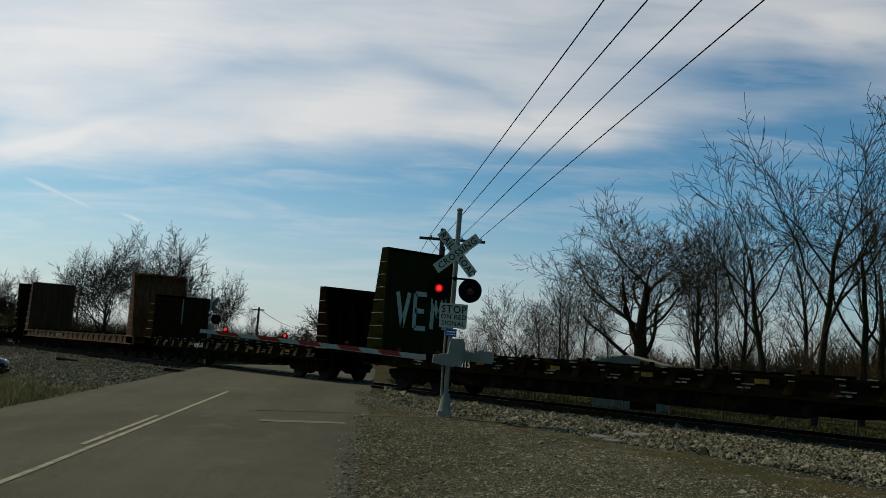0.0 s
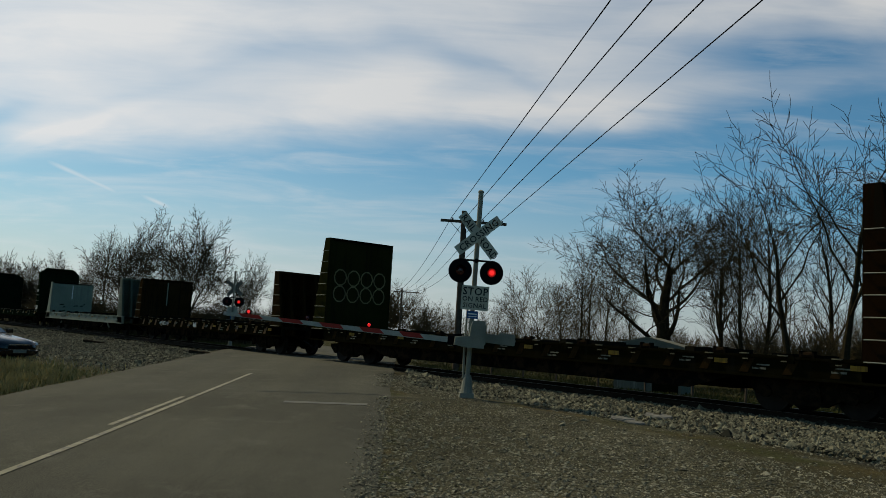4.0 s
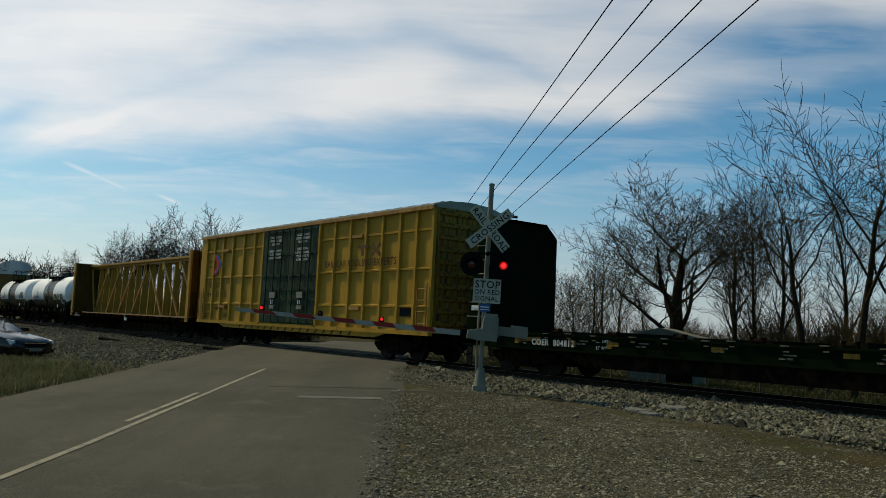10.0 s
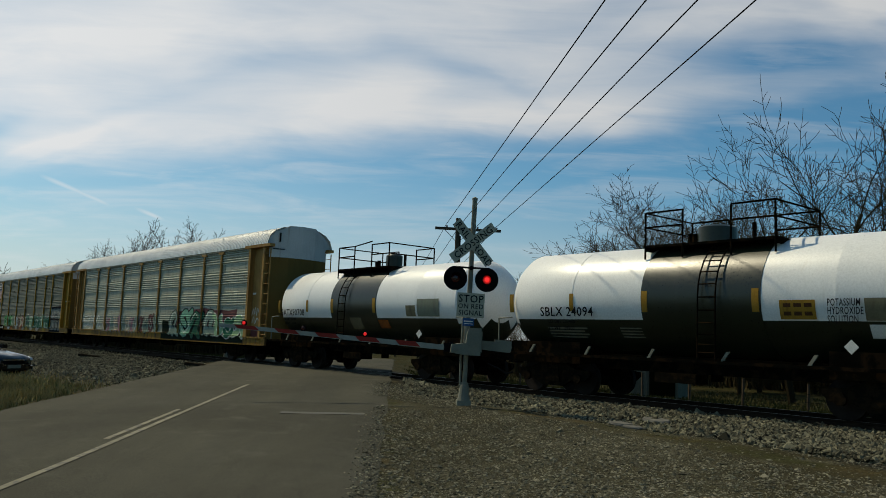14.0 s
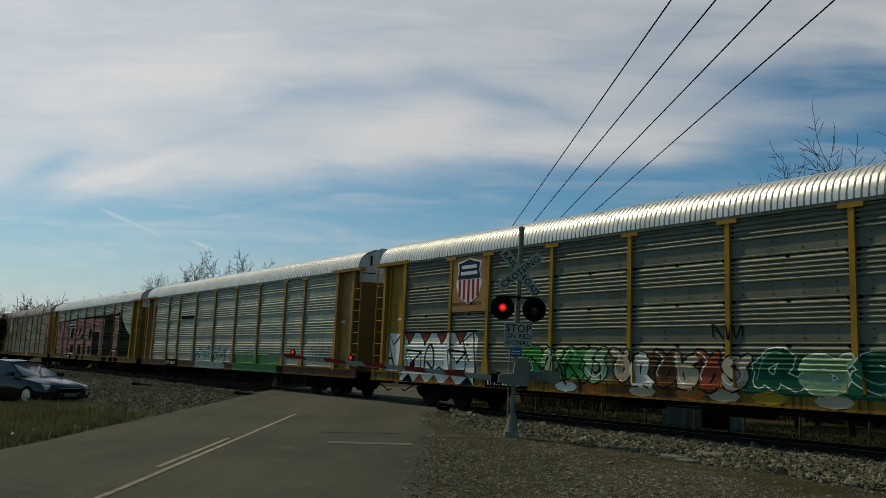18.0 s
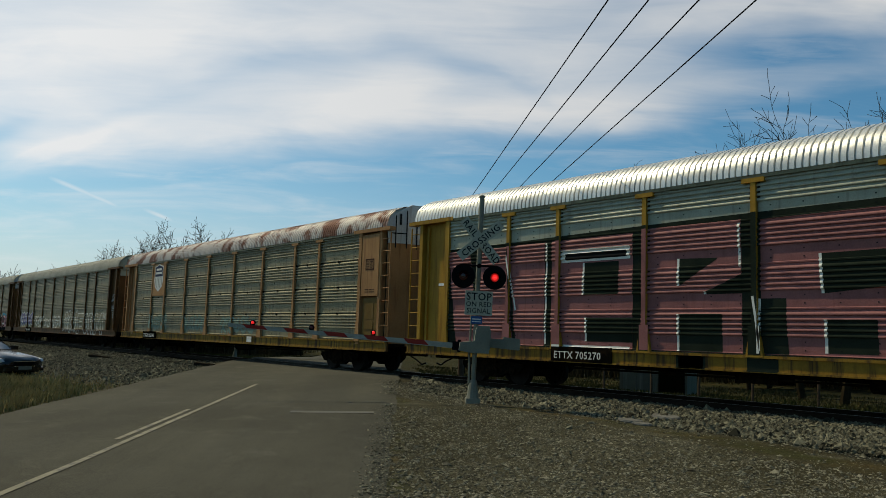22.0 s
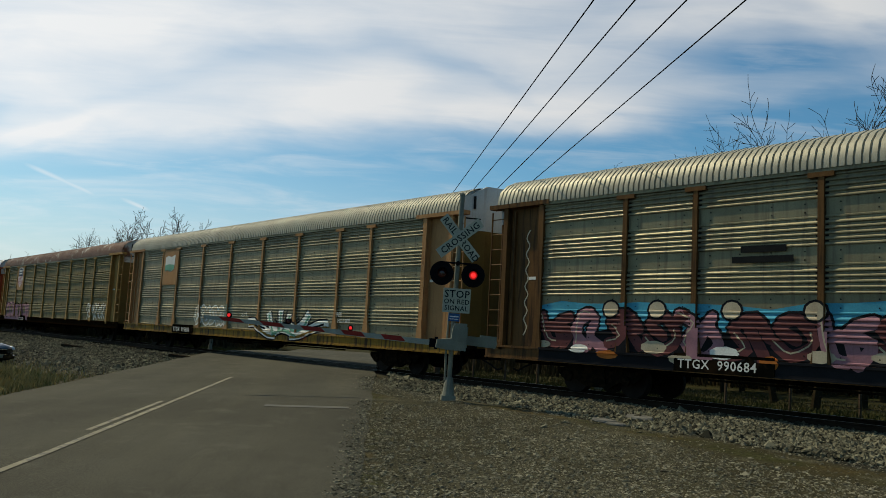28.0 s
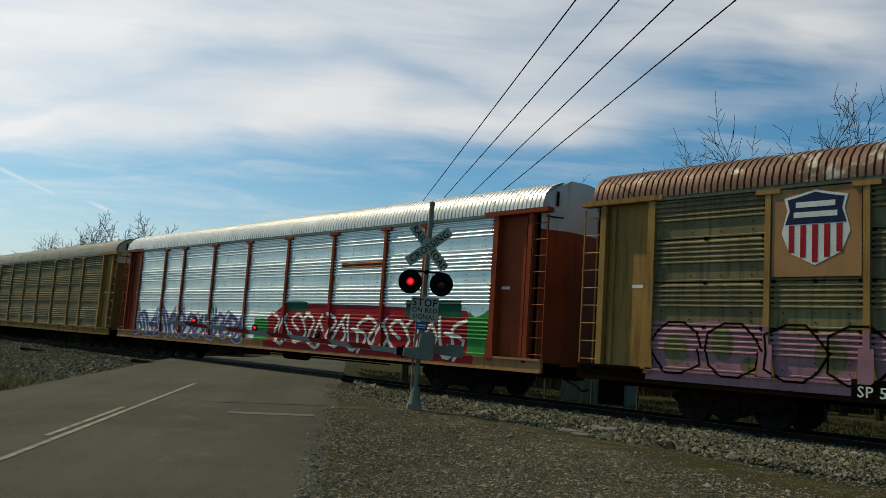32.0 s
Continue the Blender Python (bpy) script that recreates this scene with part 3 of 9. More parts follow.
# ---- mesh tools ----
class Shape:
    """Gathers vertices and faces of one mesh."""
    def __init__(self):
        self.v, self.f = [], []

    def add(self, verts, faces):
        n = len(self.v)
        self.v += [tuple(p) for p in verts]
        self.f += [tuple(i + n for i in q) for q in faces]
        return self

    def box(self, x0, x1, y0, y1, z0, z1):
        p = [(x, y, z) for z in (z0, z1) for x, y in ((x0, y0), (x1, y0), (x1, y1), (x0, y1))]
        return self.add(p, [(3, 2, 1, 0), (4, 5, 6, 7), (0, 1, 5, 4), (1, 2, 6, 5), (2, 3, 7, 6), (3, 0, 4, 7)])

    def prism(self, pts, axis, a, b):
        """A polygon in the other two axes (in order), pushed along axis from a to b."""
        def put(u, v, w):
            return {"x": (w, u, v), "y": (u, w, v), "z": (u, v, w)}[axis]
        n = len(pts)
        p = [put(u, v, a) for u, v in pts] + [put(u, v, b) for u, v in pts]
        return self.add(p, [tuple(range(n))[::-1], tuple(range(n, 2 * n))] + [(i, (i + 1) % n, n + (i + 1) % n, n + i) for i in range(n)])

    def tube(self, p, q, r0, r1=None, n=8, caps=True):
        p, q, r1 = Vector(p), Vector(q), r0 if r1 is None else r1
        d = (q - p).normalized()
        u = d.orthogonal().normalized()
        w = d.cross(u)
        ring = [(math.cos(2 * math.pi * i / n), math.sin(2 * math.pi * i / n)) for i in range(n)]
        pts = [p + (u * c + w * s) * r0 for c, s in ring] + [q + (u * c + w * s) * r1 for c, s in ring]
        fs = [(i, (i + 1) % n, n + (i + 1) % n, n + i) for i in range(n)]
        if caps:
            fs += [tuple(range(n))[::-1], tuple(range(n, 2 * n))]
        return self.add(pts, fs)

    def path(self, pts, r, n=6):
        for a, b in zip(pts, pts[1:]):
            self.tube(a, b, r, r, n)
        return self

    def lathe(self, prof, axis="x", n=24, at=(0, 0, 0)):
        """Profile of (along, radius) turned round an axis."""
        verts = []
        for a, r in prof:
            for i in range(n):
                c, s = math.cos(2 * math.pi * i / n) * r, math.sin(2 * math.pi * i / n) * r
                p = {"x": (a, c, s), "y": (c, a, s), "z": (c, s, a)}[axis]
                verts.append((p[0] + at[0], p[1] + at[1], p[2] + at[2]))
        k = len(prof)
        fs = [(j * n + i, j * n + (i + 1) % n, (j + 1) * n + (i + 1) % n, (j + 1) * n + i) for j in range(k - 1) for i in range(n)]
        fs += [tuple(range(n))[::-1], tuple(range((k - 1) * n, k * n))]
        return self.add(verts, fs)

    def mesh(self, name="mesh", smooth=None):
        me = bpy.data.meshes.new(name)
        me.from_pydata(self.v, [], self.f)
        me.validate()
        bm = bmesh.new()
        bm.from_mesh(me)
        bmesh.ops.recalc_face_normals(bm, faces=bm.faces)
        bm.to_mesh(me)
        bm.free()
        if smooth:
            me.shade_smooth()
            me.set_sharp_from_angle(angle=radians(smooth))
        return me


CACHE = {}


def shared(key, build, smooth=None):
    """One mesh for all pieces that look alike."""
    if key not in CACHE:
        CACHE[key] = build().mesh(str(key[0]) if isinstance(key, tuple) else key, smooth)
    return CACHE[key]


def part(name, shape, material, parent, label="", at=None, smooth=None):
    me = shape.mesh(name, smooth) if isinstance(shape, Shape) else shape
    if not me.materials:
        me.materials.append(None)
    ob = new(name, me)
    ob.material_slots[0].link = "OBJECT"
    ob.material_slots[0].material = material
    if parent:
        ob.parent = parent
    if at is not None:
        ob.matrix_basis = at
    if label:
        ob["label"] = label
    return ob


def thing(name, m, label, category, group="", kind=""):
    ob = new(name)
    ob.empty_display_size = 0.2
    ob.matrix_basis = m
    return tagged(ob, label, category, group, kind)


TEXTS = []


def letters(text, size, material, parent, at, name="lettering", align="LEFT", wide=1.0, slant=0.0):
    """Words in the built-in font; they become meshes in one go at the end."""
    TEXTS.append((text, size, material, parent, at, name, align, wide, slant))


def write_letters():
    """Each word is a mesh of its own, set in line with the others."""
    made = []

    def draft(body, size):
        cu = bpy.data.curves.new("draft", "FONT")
        cu.body, cu.size, cu.resolution_u = body, size, 2
        cu.offset, cu.space_character = size * 0.012, 1.08
        made.append(new("draft", cu))
        return made[-1]

    rows = []
    for text, size, *rest in TEXTS:
        row, pos = [], 0
        for w in text.split():
            pos = text.index(w, pos) + len(w)
            row.append((draft(w, size), draft(text[:pos], size)))
        rows.append(row)
    deps = bpy.context.evaluated_depsgraph_get()

    def right(ob):
        return max(p[0] for p in ob.evaluated_get(deps).bound_box)

    jobs = []
    for row, (text, size, material, parent, at, name, align, wide, slant) in zip(rows, TEXTS):
        shift = -right(row[-1][1]) / 2 if align == "CENTER" else 0.0
        for word, lead in row:
            jobs.append((bpy.data.meshes.new_from_object(word.evaluated_get(deps)), right(lead) - right(word) + shift, material, parent, at, name, wide, slant))
    for me, off, material, parent, at, name, wide, slant in jobs:
        me.transform(Matrix(((wide, slant, 0, off * wide), (0, 1, 0, 0), (0, 0, 1, 0), (0, 0, 0, 1))))
        me.materials.clear()
        part(name, me, material, parent, at=at)
    for ob in made:
        cu = ob.data
        bpy.data.objects.remove(ob)
        bpy.data.curves.remove(cu)


def facing(x, y, z, turn=0):
    """A pose that stands words up, readable from the -y side."""
    return pose(x, y, z, 90, 0, turn)

# ---- ground, road, track ----
TRACK_Y, RAIL_Y = 17.43, 0.718
ROAD_P, ROAD_D, ROAD_N = Vector((-14.67, 10.37)), Vector((-0.804, 0.595)), Vector((0.595, 0.804))
ROAD_WIDE, ROAD_MID = 7.0, 3.56
rng = random.Random(7)


def lerp_table(v, xs, ys):
    return float(np.interp(v, xs, ys))


def road_height(y):
    return lerp_table(y, [-60, 0, 3, 12, 15.2, 19.8, 24, 34, 60], [-0.50, -0.50, -0.44, -0.10, -0.012, -0.012, -0.14, -0.55, -0.7])


def road_off(x, y):
    """Metres from the road's right-hand edge, to the right."""
    return (x - ROAD_P.x) * ROAD_N.x + (y - ROAD_P.y) * ROAD_N.y


def ground_height(x, y):
    z = lerp_table(y, [-60, 2, 8, 12.4, 13.4, 14.6, 20.3, 22.5, 26, 34, 200], [-0.55, -0.52, -0.36, -0.19, -0.26, -0.22, -0.22, -0.34, -0.7, -0.9, -0.9])
    z += 0.03 * noise.noise(Vector((x * 0.5, y * 0.5, 0))) + 0.05 * noise.noise(Vector((x * 0.13, y * 0.13, 3)))
    o = road_off(x, y)
    d = max(0.0, o, -ROAD_WIDE - o)
    k = min(1.0, max(0.0, d - 0.1) / 1.8)
    k = k * k * (3 - 2 * k)
    return (road_height(y) - 0.05) * (1 - k) + z * k


def sheet(name, xs, ys, height):
    s = Shape()
    n = len(xs)
    s.v = [(x, y, height(x, y)) for y in ys for x in xs]
    s.f = [(j * n + i, j * n + i + 1, (j + 1) * n + i + 1, (j + 1) * n + i) for j in range(len(ys) - 1) for i in range(n - 1)]
    me = bpy.data.meshes.new(name)
    me.from_pydata(s.v, [], s.f)
    me.shade_smooth()
    return me


def build_ground():
    xs = [-2500, -1200, -600, -300, -180, -120] + list(np.arange(-90, 16, 0.6)) + [20, 30, 60, 120, 300, 1000, 2500]
    ys = [-2500, -800, -200, -60, -20] + list(np.arange(-8, 40, 0.5)) + [44, 50, 60, 80, 120, 200, 400, 900, 2500]
    me = sheet("ground", [float(v) for v in xs], [float(v) for v in ys], ground_height)
    g = tagged(new("ground", me), "grey-brown packed gravel and dirt ground running out to dry fields", "ground", kind="structure")
    me.materials.append(M["ground"])
    cover = me.color_attributes.new("cover", "FLOAT_COLOR", "POINT")
    flat = []
    for v in me.vertices:
        x, y = v.co.x, v.co.y
        o = road_off(x, y)
        bed = min(1, max(0, (y - TOE(x) + 0.3) / 0.7)) * min(1, max(0, (22.6 - y) / 1.2)) * (0.0 if -ROAD_WIDE - 0.6 < o < 0.4 else 1.0)
        if o < -ROAD_WIDE and 7.0 < y < 14:
            bed = max(bed, 0.85 * min(1, max(0, (y - 8.0 - 0.08 * (x + 30)) / 1.5)) * min(1, (-ROAD_WIDE - o) / 0.8))
        field = max(min(1, max(0, (y - 21) / 1.5)), min(1, max(0, (-58 - x) / 8)), min(1, max(0, (-3 - y) / 2)), min(1, max(0, (x - 8) / 4)))
        if o < -ROAD_WIDE:
            field = max(field, 0.85 * min(1, max(0, (-ROAD_WIDE - 0.2 - o) / 0.8)) * min(1, max(0, (7.6 + 0.08 * (x + 30) - y) / 2.0)))
        # moss and dirt; beside the mast the foot band also paints its shadow
        damp_shade = 0.75 * max(0.0, 1 - abs(y - TOE(x) + 0.5) / 0.8) * min(1, max(0, o - 1.0)) + 0.45 * min(1, max(0, (7.2 - math.hypot(x, y)) / 2.0)) * min(1, max(0, o - 1.2)) + (0.7 * max(0.0, 1 - abs(o - 0.3) / 0.7) if y < 14 else 0.0)
        flat += [field, bed, min(1.0, damp_shade), 1.0]
    cover.data.foreach_set("color", flat)
    # road: one strip with a slight crown, through the crossing
    s = Shape()
    offs = [0.25, 0.0, -1.2, -2.4, -ROAD_MID, -4.7, -5.9, -ROAD_WIDE, -ROAD_WIDE - 0.3]
    runs = list(np.arange(-30, 60, 0.75))
    for r in runs:
        for o in offs:
            ragged = 0.12 * noise.noise(Vector((r * 0.6, o, 5))) if o in (0.25, -ROAD_WIDE - 0.3) else 0
            p = ROAD_P + ROAD_D * float(r) + ROAD_N * (o + ragged)
            crown = 0.03 * (1 - abs((o + ROAD_MID) / ROAD_MID) ** 2) if -7.1 < o < 0.1 else -0.05
            s.v.append((p.x, p.y, road_height(p.y) + crown * (0.0 if 14.8 < p.y < 20.2 else 1.0)))
    n = len(offs)
    s.f = [(j * n + i, j * n + i + 1, (j + 1) * n + i + 1, (j + 1) * n + i) for j in range(len(runs) - 1) for i in range(n - 1)]
    road = part("road", s, M["asphalt"], None, smooth=60)
    tagged(road, "worn grey two-lane asphalt road rising to the level crossing", "road", kind="structure")

    def marking(name, r0, r1, o0, o1, mat, label):
        q = Shape()
        rs = list(np.linspace(r0, r1, max(2, int(abs(r1 - r0) / 0.5) + 1)))
        for r in rs:
            for o in (o0, o1):
                p = ROAD_P + ROAD_D * float(r) + ROAD_N * o
                q.v.append((p.x, p.y, road_height(p.y) + 0.03 * (1 - abs((o + ROAD_MID) / ROAD_MID) ** 2) + 0.008))
        q.f = [(2 * i, 2 * i + 1, 2 * i + 3, 2 * i + 2) for i in range(len(rs) - 1)]
        tagged(part(name, q, mat, road), label)

    marking("centre_line", -30.0, 4.6, -ROAD_MID - 0.048, -ROAD_MID + 0.048, M["line_white"], "worn pale yellow centre line")
    marking("passing_line", -5.6, -1.6, -ROAD_MID - 0.24, -ROAD_MID - 0.15, M["line_white"], "short worn second centre line")
    marking("stop_line", -2.15, -1.85, -1.75, -0.15, M["stop_white"], "faded white stop line")


def build_track():
    prof = [(-0.075, -0.178), (0.075, -0.178), (0.075, -0.165), (0.012, -0.14), (0.010, -0.05), (0.037, -0.035), (0.037, -0.002), (-0.037, -0.002), (-0.037, -0.035), (-0.010, -0.05), (-0.012, -0.14), (-0.075, -0.165)]
    for i, side in enumerate((-1, 1)):
        y = TRACK_Y + side * RAIL_Y
        r = part("rail", Shape().prism([(y + a, z) for a, z in prof], "x", -260, 160), M["rail_side"], None)
        tagged(r, "rusty steel running rail with a bright worn top", "rail", "running rails", kind="structure")
        part("rail_head", Shape().box(-260, 160, y - 0.03, y + 0.03, -0.002, 0.002), M["rail_top"], r, "bright worn rail top")
    tie = shared("tie", lambda: Shape().box(-0.11, 0.11, -1.3, 1.3, -0.32, -0.172))
    bed = thing("track_ties", pose(0, TRACK_Y, 0), "weathered dark timber ties bedded in crushed stone", "railway ties", kind="structure")
    for i in range(230):
        x = -100 + i * 0.53
        if -ROAD_WIDE - 0.5 < road_off(x, TRACK_Y) < 0.4:
            continue
        part("tie", tie, M["tie_wood"], bed, at=pose(x + rng.uniform(-0.03, 0.03), rng.uniform(-0.04, 0.04), rng.uniform(-0.01, 0.005), 0, 0, rng.uniform(-1.5, 1.5)))


def scatter(name, spots, size, faces, material, label, category, squash=0.7):
    """Many small broken stones in one mesh."""
    r = np.random.RandomState(5)
    if faces == 20:
        g = (1 + 5 ** 0.5) / 2
        base = np.array([(-1, g, 0), (1, g, 0), (-1, -g, 0), (1, -g, 0), (0, -1, g), (0, 1, g), (0, -1, -g), (0, 1, -g), (g, 0, -1), (g, 0, 1), (-g, 0, -1), (-g, 0, 1)], float) / 1.9
        tri = np.array([(0, 11, 5), (0, 5, 1), (0, 1, 7), (0, 7, 10), (0, 10, 11), (1, 5, 9), (5, 11, 4), (11, 10, 2), (10, 7, 6), (7, 1, 8), (3, 9, 4), (3, 4, 2), (3, 2, 6), (3, 6, 8), (3, 8, 9), (4, 9, 5), (2, 4, 11), (6, 2, 10), (8, 6, 7), (9, 8, 1)])
    else:
        base = np.array([(1, 0, 0), (-1, 0, 0), (0, 1, 0), (0, -1, 0), (0, 0, 1), (0, 0, -1)], float)
        tri = np.array([(0, 2, 4), (2, 1, 4), (1, 3, 4), (3, 0, 4), (2, 0, 5), (1, 2, 5), (3, 1, 5), (0, 3, 5)])
    n, k = len(spots), len(base)
    scale = size * r.lognormal(0, 0.42, (n, 1)) * np.array([1.25, 0.9, squash]) * r.uniform(0.75, 1.25, (n, 3))
    v = base[None] * (1 + r.uniform(-0.28, 0.28, (n, k, 1))) * scale[:, None]
    a, b = r.uniform(0, 6.28, n), r.uniform(-0.7, 0.7, n)
    ca, sa, cb, sb = np.cos(a), np.sin(a), np.cos(b), np.sin(b)
    v = np.stack([v[..., 0], v[..., 1] * cb[:, None] - v[..., 2] * sb[:, None], v[..., 1] * sb[:, None] + v[..., 2] * cb[:, None]], -1)
    v = np.stack([v[..., 0] * ca[:, None] - v[..., 1] * sa[:, None], v[..., 0] * sa[:, None] + v[..., 1] * ca[:, None], v[..., 2]], -1) + np.array(spots)[:, None]
    f = (tri[None] + (np.arange(n) * k)[:, None, None]).reshape(-1, 3)
    me = bpy.data.meshes.new(name)
    me.vertices.add(n * k)
    me.vertices.foreach_set("co", v.reshape(-1))
    me.loops.add(len(f) * 3)
    me.loops.foreach_set("vertex_index", f.reshape(-1).astype(np.int32))
    me.polygons.add(len(f))
    me.polygons.foreach_set("loop_start", (np.arange(len(f)) * 3).astype(np.int32))
    me.update()
    me.validate()
    me.shade_flat()
    ob = tagged(new(name, me), label, category, kind="stuff")
    me.materials.append(material)
    return ob


def islands(m, amount=0.55):
    """Varies a stone material from stone to stone."""
    t = m.node_tree
    bsdf = t.nodes["Principled BSDF"]
    link = bsdf.inputs["Base Color"].links[0].from_socket
    rnd = t.nodes.new("ShaderNodeNewGeometry").outputs["Random Per Island"]
    c = mix(t, 1.0, link, mix(t, rnd, (1 - amount,) * 3, (1 + amount * 0.6,) * 3), "MULTIPLY")
    t.links.new(c, bsdf.inputs["Base Color"])


def TOE(x):
    """Where the ballast's foot meets the packed gravel."""
    return lerp_table(x, [-30, -14, -10, -7, -4], [13.4, 13.3, 12.9, 12.2, 11.7])


def build_stones():
    islands(M["ballast_stone"], 0.85)
    islands(M["pebble"], 0.7)
    r = random.Random(3)
    spots = []
    while len(spots) < 85000:
        x = -30 + 29 * r.random() ** 0.8
        y = 12.2 + 4.8 * r.random()
        toe = TOE(x) + 0.3 * noise.noise(Vector((x * 0.6, 0, 2)))
        if y < toe or y > 17.0 or road_off(x, y) < 0.7 or abs(y - TRACK_Y + RAIL_Y) < 0.09:
            continue
        heap = 0.06 * min(1.0, (y - toe) / 1.2)
        spots.append((x, y, ground_height(x, y) + heap + r.uniform(-0.035, 0.03)))
    for _ in range(7000):
        x, y = r.uniform(-70, -30), r.uniform(11.5, 16.6)
        if road_off(x, y) < -ROAD_WIDE - 1.0:
            spots.append((x, y, ground_height(x, y) + 0.03))
    for _ in range(5000):
        x, y = r.uniform(-34, 0), r.uniform(16.85, 18.0)
        if road_off(x, y) > 0.6:
            spots.append((x, y, -0.22 + r.uniform(-0.02, 0.02)))
    scatter("ballast_stones", spots, 0.0255, 8, M["ballast_stone"], "loose grey crushed-stone ballast beside the rails", "ballast", 0.9)
    spots = []
    while len(spots) < 38000:
        far = 4.5 + 13 * r.random() ** 1.3
        az = radians(r.uniform(18, 62))
        x, y = -math.sin(az) * far, math.cos(az) * far
        o = road_off(x, y)
        if r.random() < 0.8 and (math.hypot(x, y) < 6.8 and o > 0.9 or abs(y - TOE(x) + 0.5) < 0.5 and o > 1.0):
            continue
        if y < (15.6 if o < 2.2 else 13.6) and o > -0.22 * r.random() ** 3 + 0.12 * r.random():
            spots.append((x, y, (ground_height(x, y) if o > 0.25 else road_height(y)) + 0.004))
    for _ in range(9000):
        x, y = r.uniform(-20, -11), r.uniform(11.5, 15.8)
        o = road_off(x, y)
        if -0.3 * r.random() < o < 2.4:
            spots.append((x, y, (ground_height(x, y) if o > 0.25 else road_height(y)) + 0.006))
    for _ in range(6000):
        x, y = r.uniform(-60, -16), r.uniform(3.0, 13)
        if -ROAD_WIDE - 14 < road_off(x, y) < -ROAD_WIDE - 0.1 * r.random():
            spots.append((x, y, ground_height(x, y) + 0.004))
    scatter("loose_gravel", spots, 0.0125, 8, M["pebble"], "scattered small pale gravel on packed dirt", "gravel", 0.6)
    spots = []
    while len(spots) < 16000:
        x, y = r.uniform(-48, -18), r.uniform(6.4, 14.2)
        o = road_off(x, y)
        if y < 7.4 + 0.08 * (x + 30) + r.gauss(0, 0.5) or not -ROAD_WIDE - 22 < o < -ROAD_WIDE - 0.15 * r.random():
            continue
        spots.append((x, y, ground_height(x, y) + 0.006))
    scatter("shoulder_gravel", spots, 0.027, 8, M["ballast_stone"], "loose grey gravel on the far road shoulder", "gravel", 0.9)
    # slabs of stone at the foot of the ballast
    for x, y, size, label in ((-10.0, 13.95, 0.32, "flat pale grey stone slab lying on ballast"), (-10.05, 12.9, 0.26, "flat dark stone lying at the ballast's foot"), (-9.55, 12.6, 0.2, "flat dark stone lying at the ballast's foot")):
        me = bpy.data.meshes.new("stone_slab")
        bm = bmesh.new()
        bmesh.ops.create_icosphere(bm, subdivisions=2, radius=1)
        for v in bm.verts:
            v.co = Vector((v.co.x * size * (1 + 0.2 * noise.noise(v.co * 2)), v.co.y * size * 0.6, max(-0.5, min(0.55, v.co.z)) * size * 0.28 * (1 + 0.4 * noise.noise(v.co * 3 + Vector((x, y, 0))))))
        bm.to_mesh(me)
        bm.free()
        s = part("stone_slab", me, M["rock"], None, at=pose(x, y, ground_height(x, y) + size * 0.12 + (0.04 if y > 13.5 else 0), 4, 3, rng.uniform(0, 40)))
        tagged(s, label, "stone")


# ---- grass ----
def blades(name, spots, tall, material, label, lean=0.35, wide=0.012):
    r = np.random.RandomState(11)
    p = np.array(spots)
    n = len(p)
    a = r.uniform(0, 6.28, n)
    hgt = tall * r.uniform(0.45, 1.2, n)
    side = np.stack([np.cos(a), np.sin(a), np.zeros(n)], -1) * (wide * r.uniform(0.6, 1.4, (n, 1)))
    b = r.uniform(0, 6.28, n)
    tip = np.stack([np.cos(b) * lean, np.sin(b) * lean, np.ones(n)], -1) * hgt[:, None]
    midp = tip * np.array([0.35, 0.35, 0.6])
    v = np.stack([p - side, p + side, p + midp + side * 0.7, p + midp - side * 0.7, p + tip], 1)
    me = bpy.data.meshes.new(name)
    base = np.arange(n)[:, None] * 5
    faces = [tuple(q) for q in (base + np.array([[0, 1, 2, 3]])).tolist()] + [tuple(q) for q in (base + np.array([[3, 2, 4]])).tolist()]
    me.from_pydata(v.reshape(-1, 3).tolist(), [], faces)
    me.materials.append(material)
    return tagged(new(name, me), label, "grass", kind="stuff")


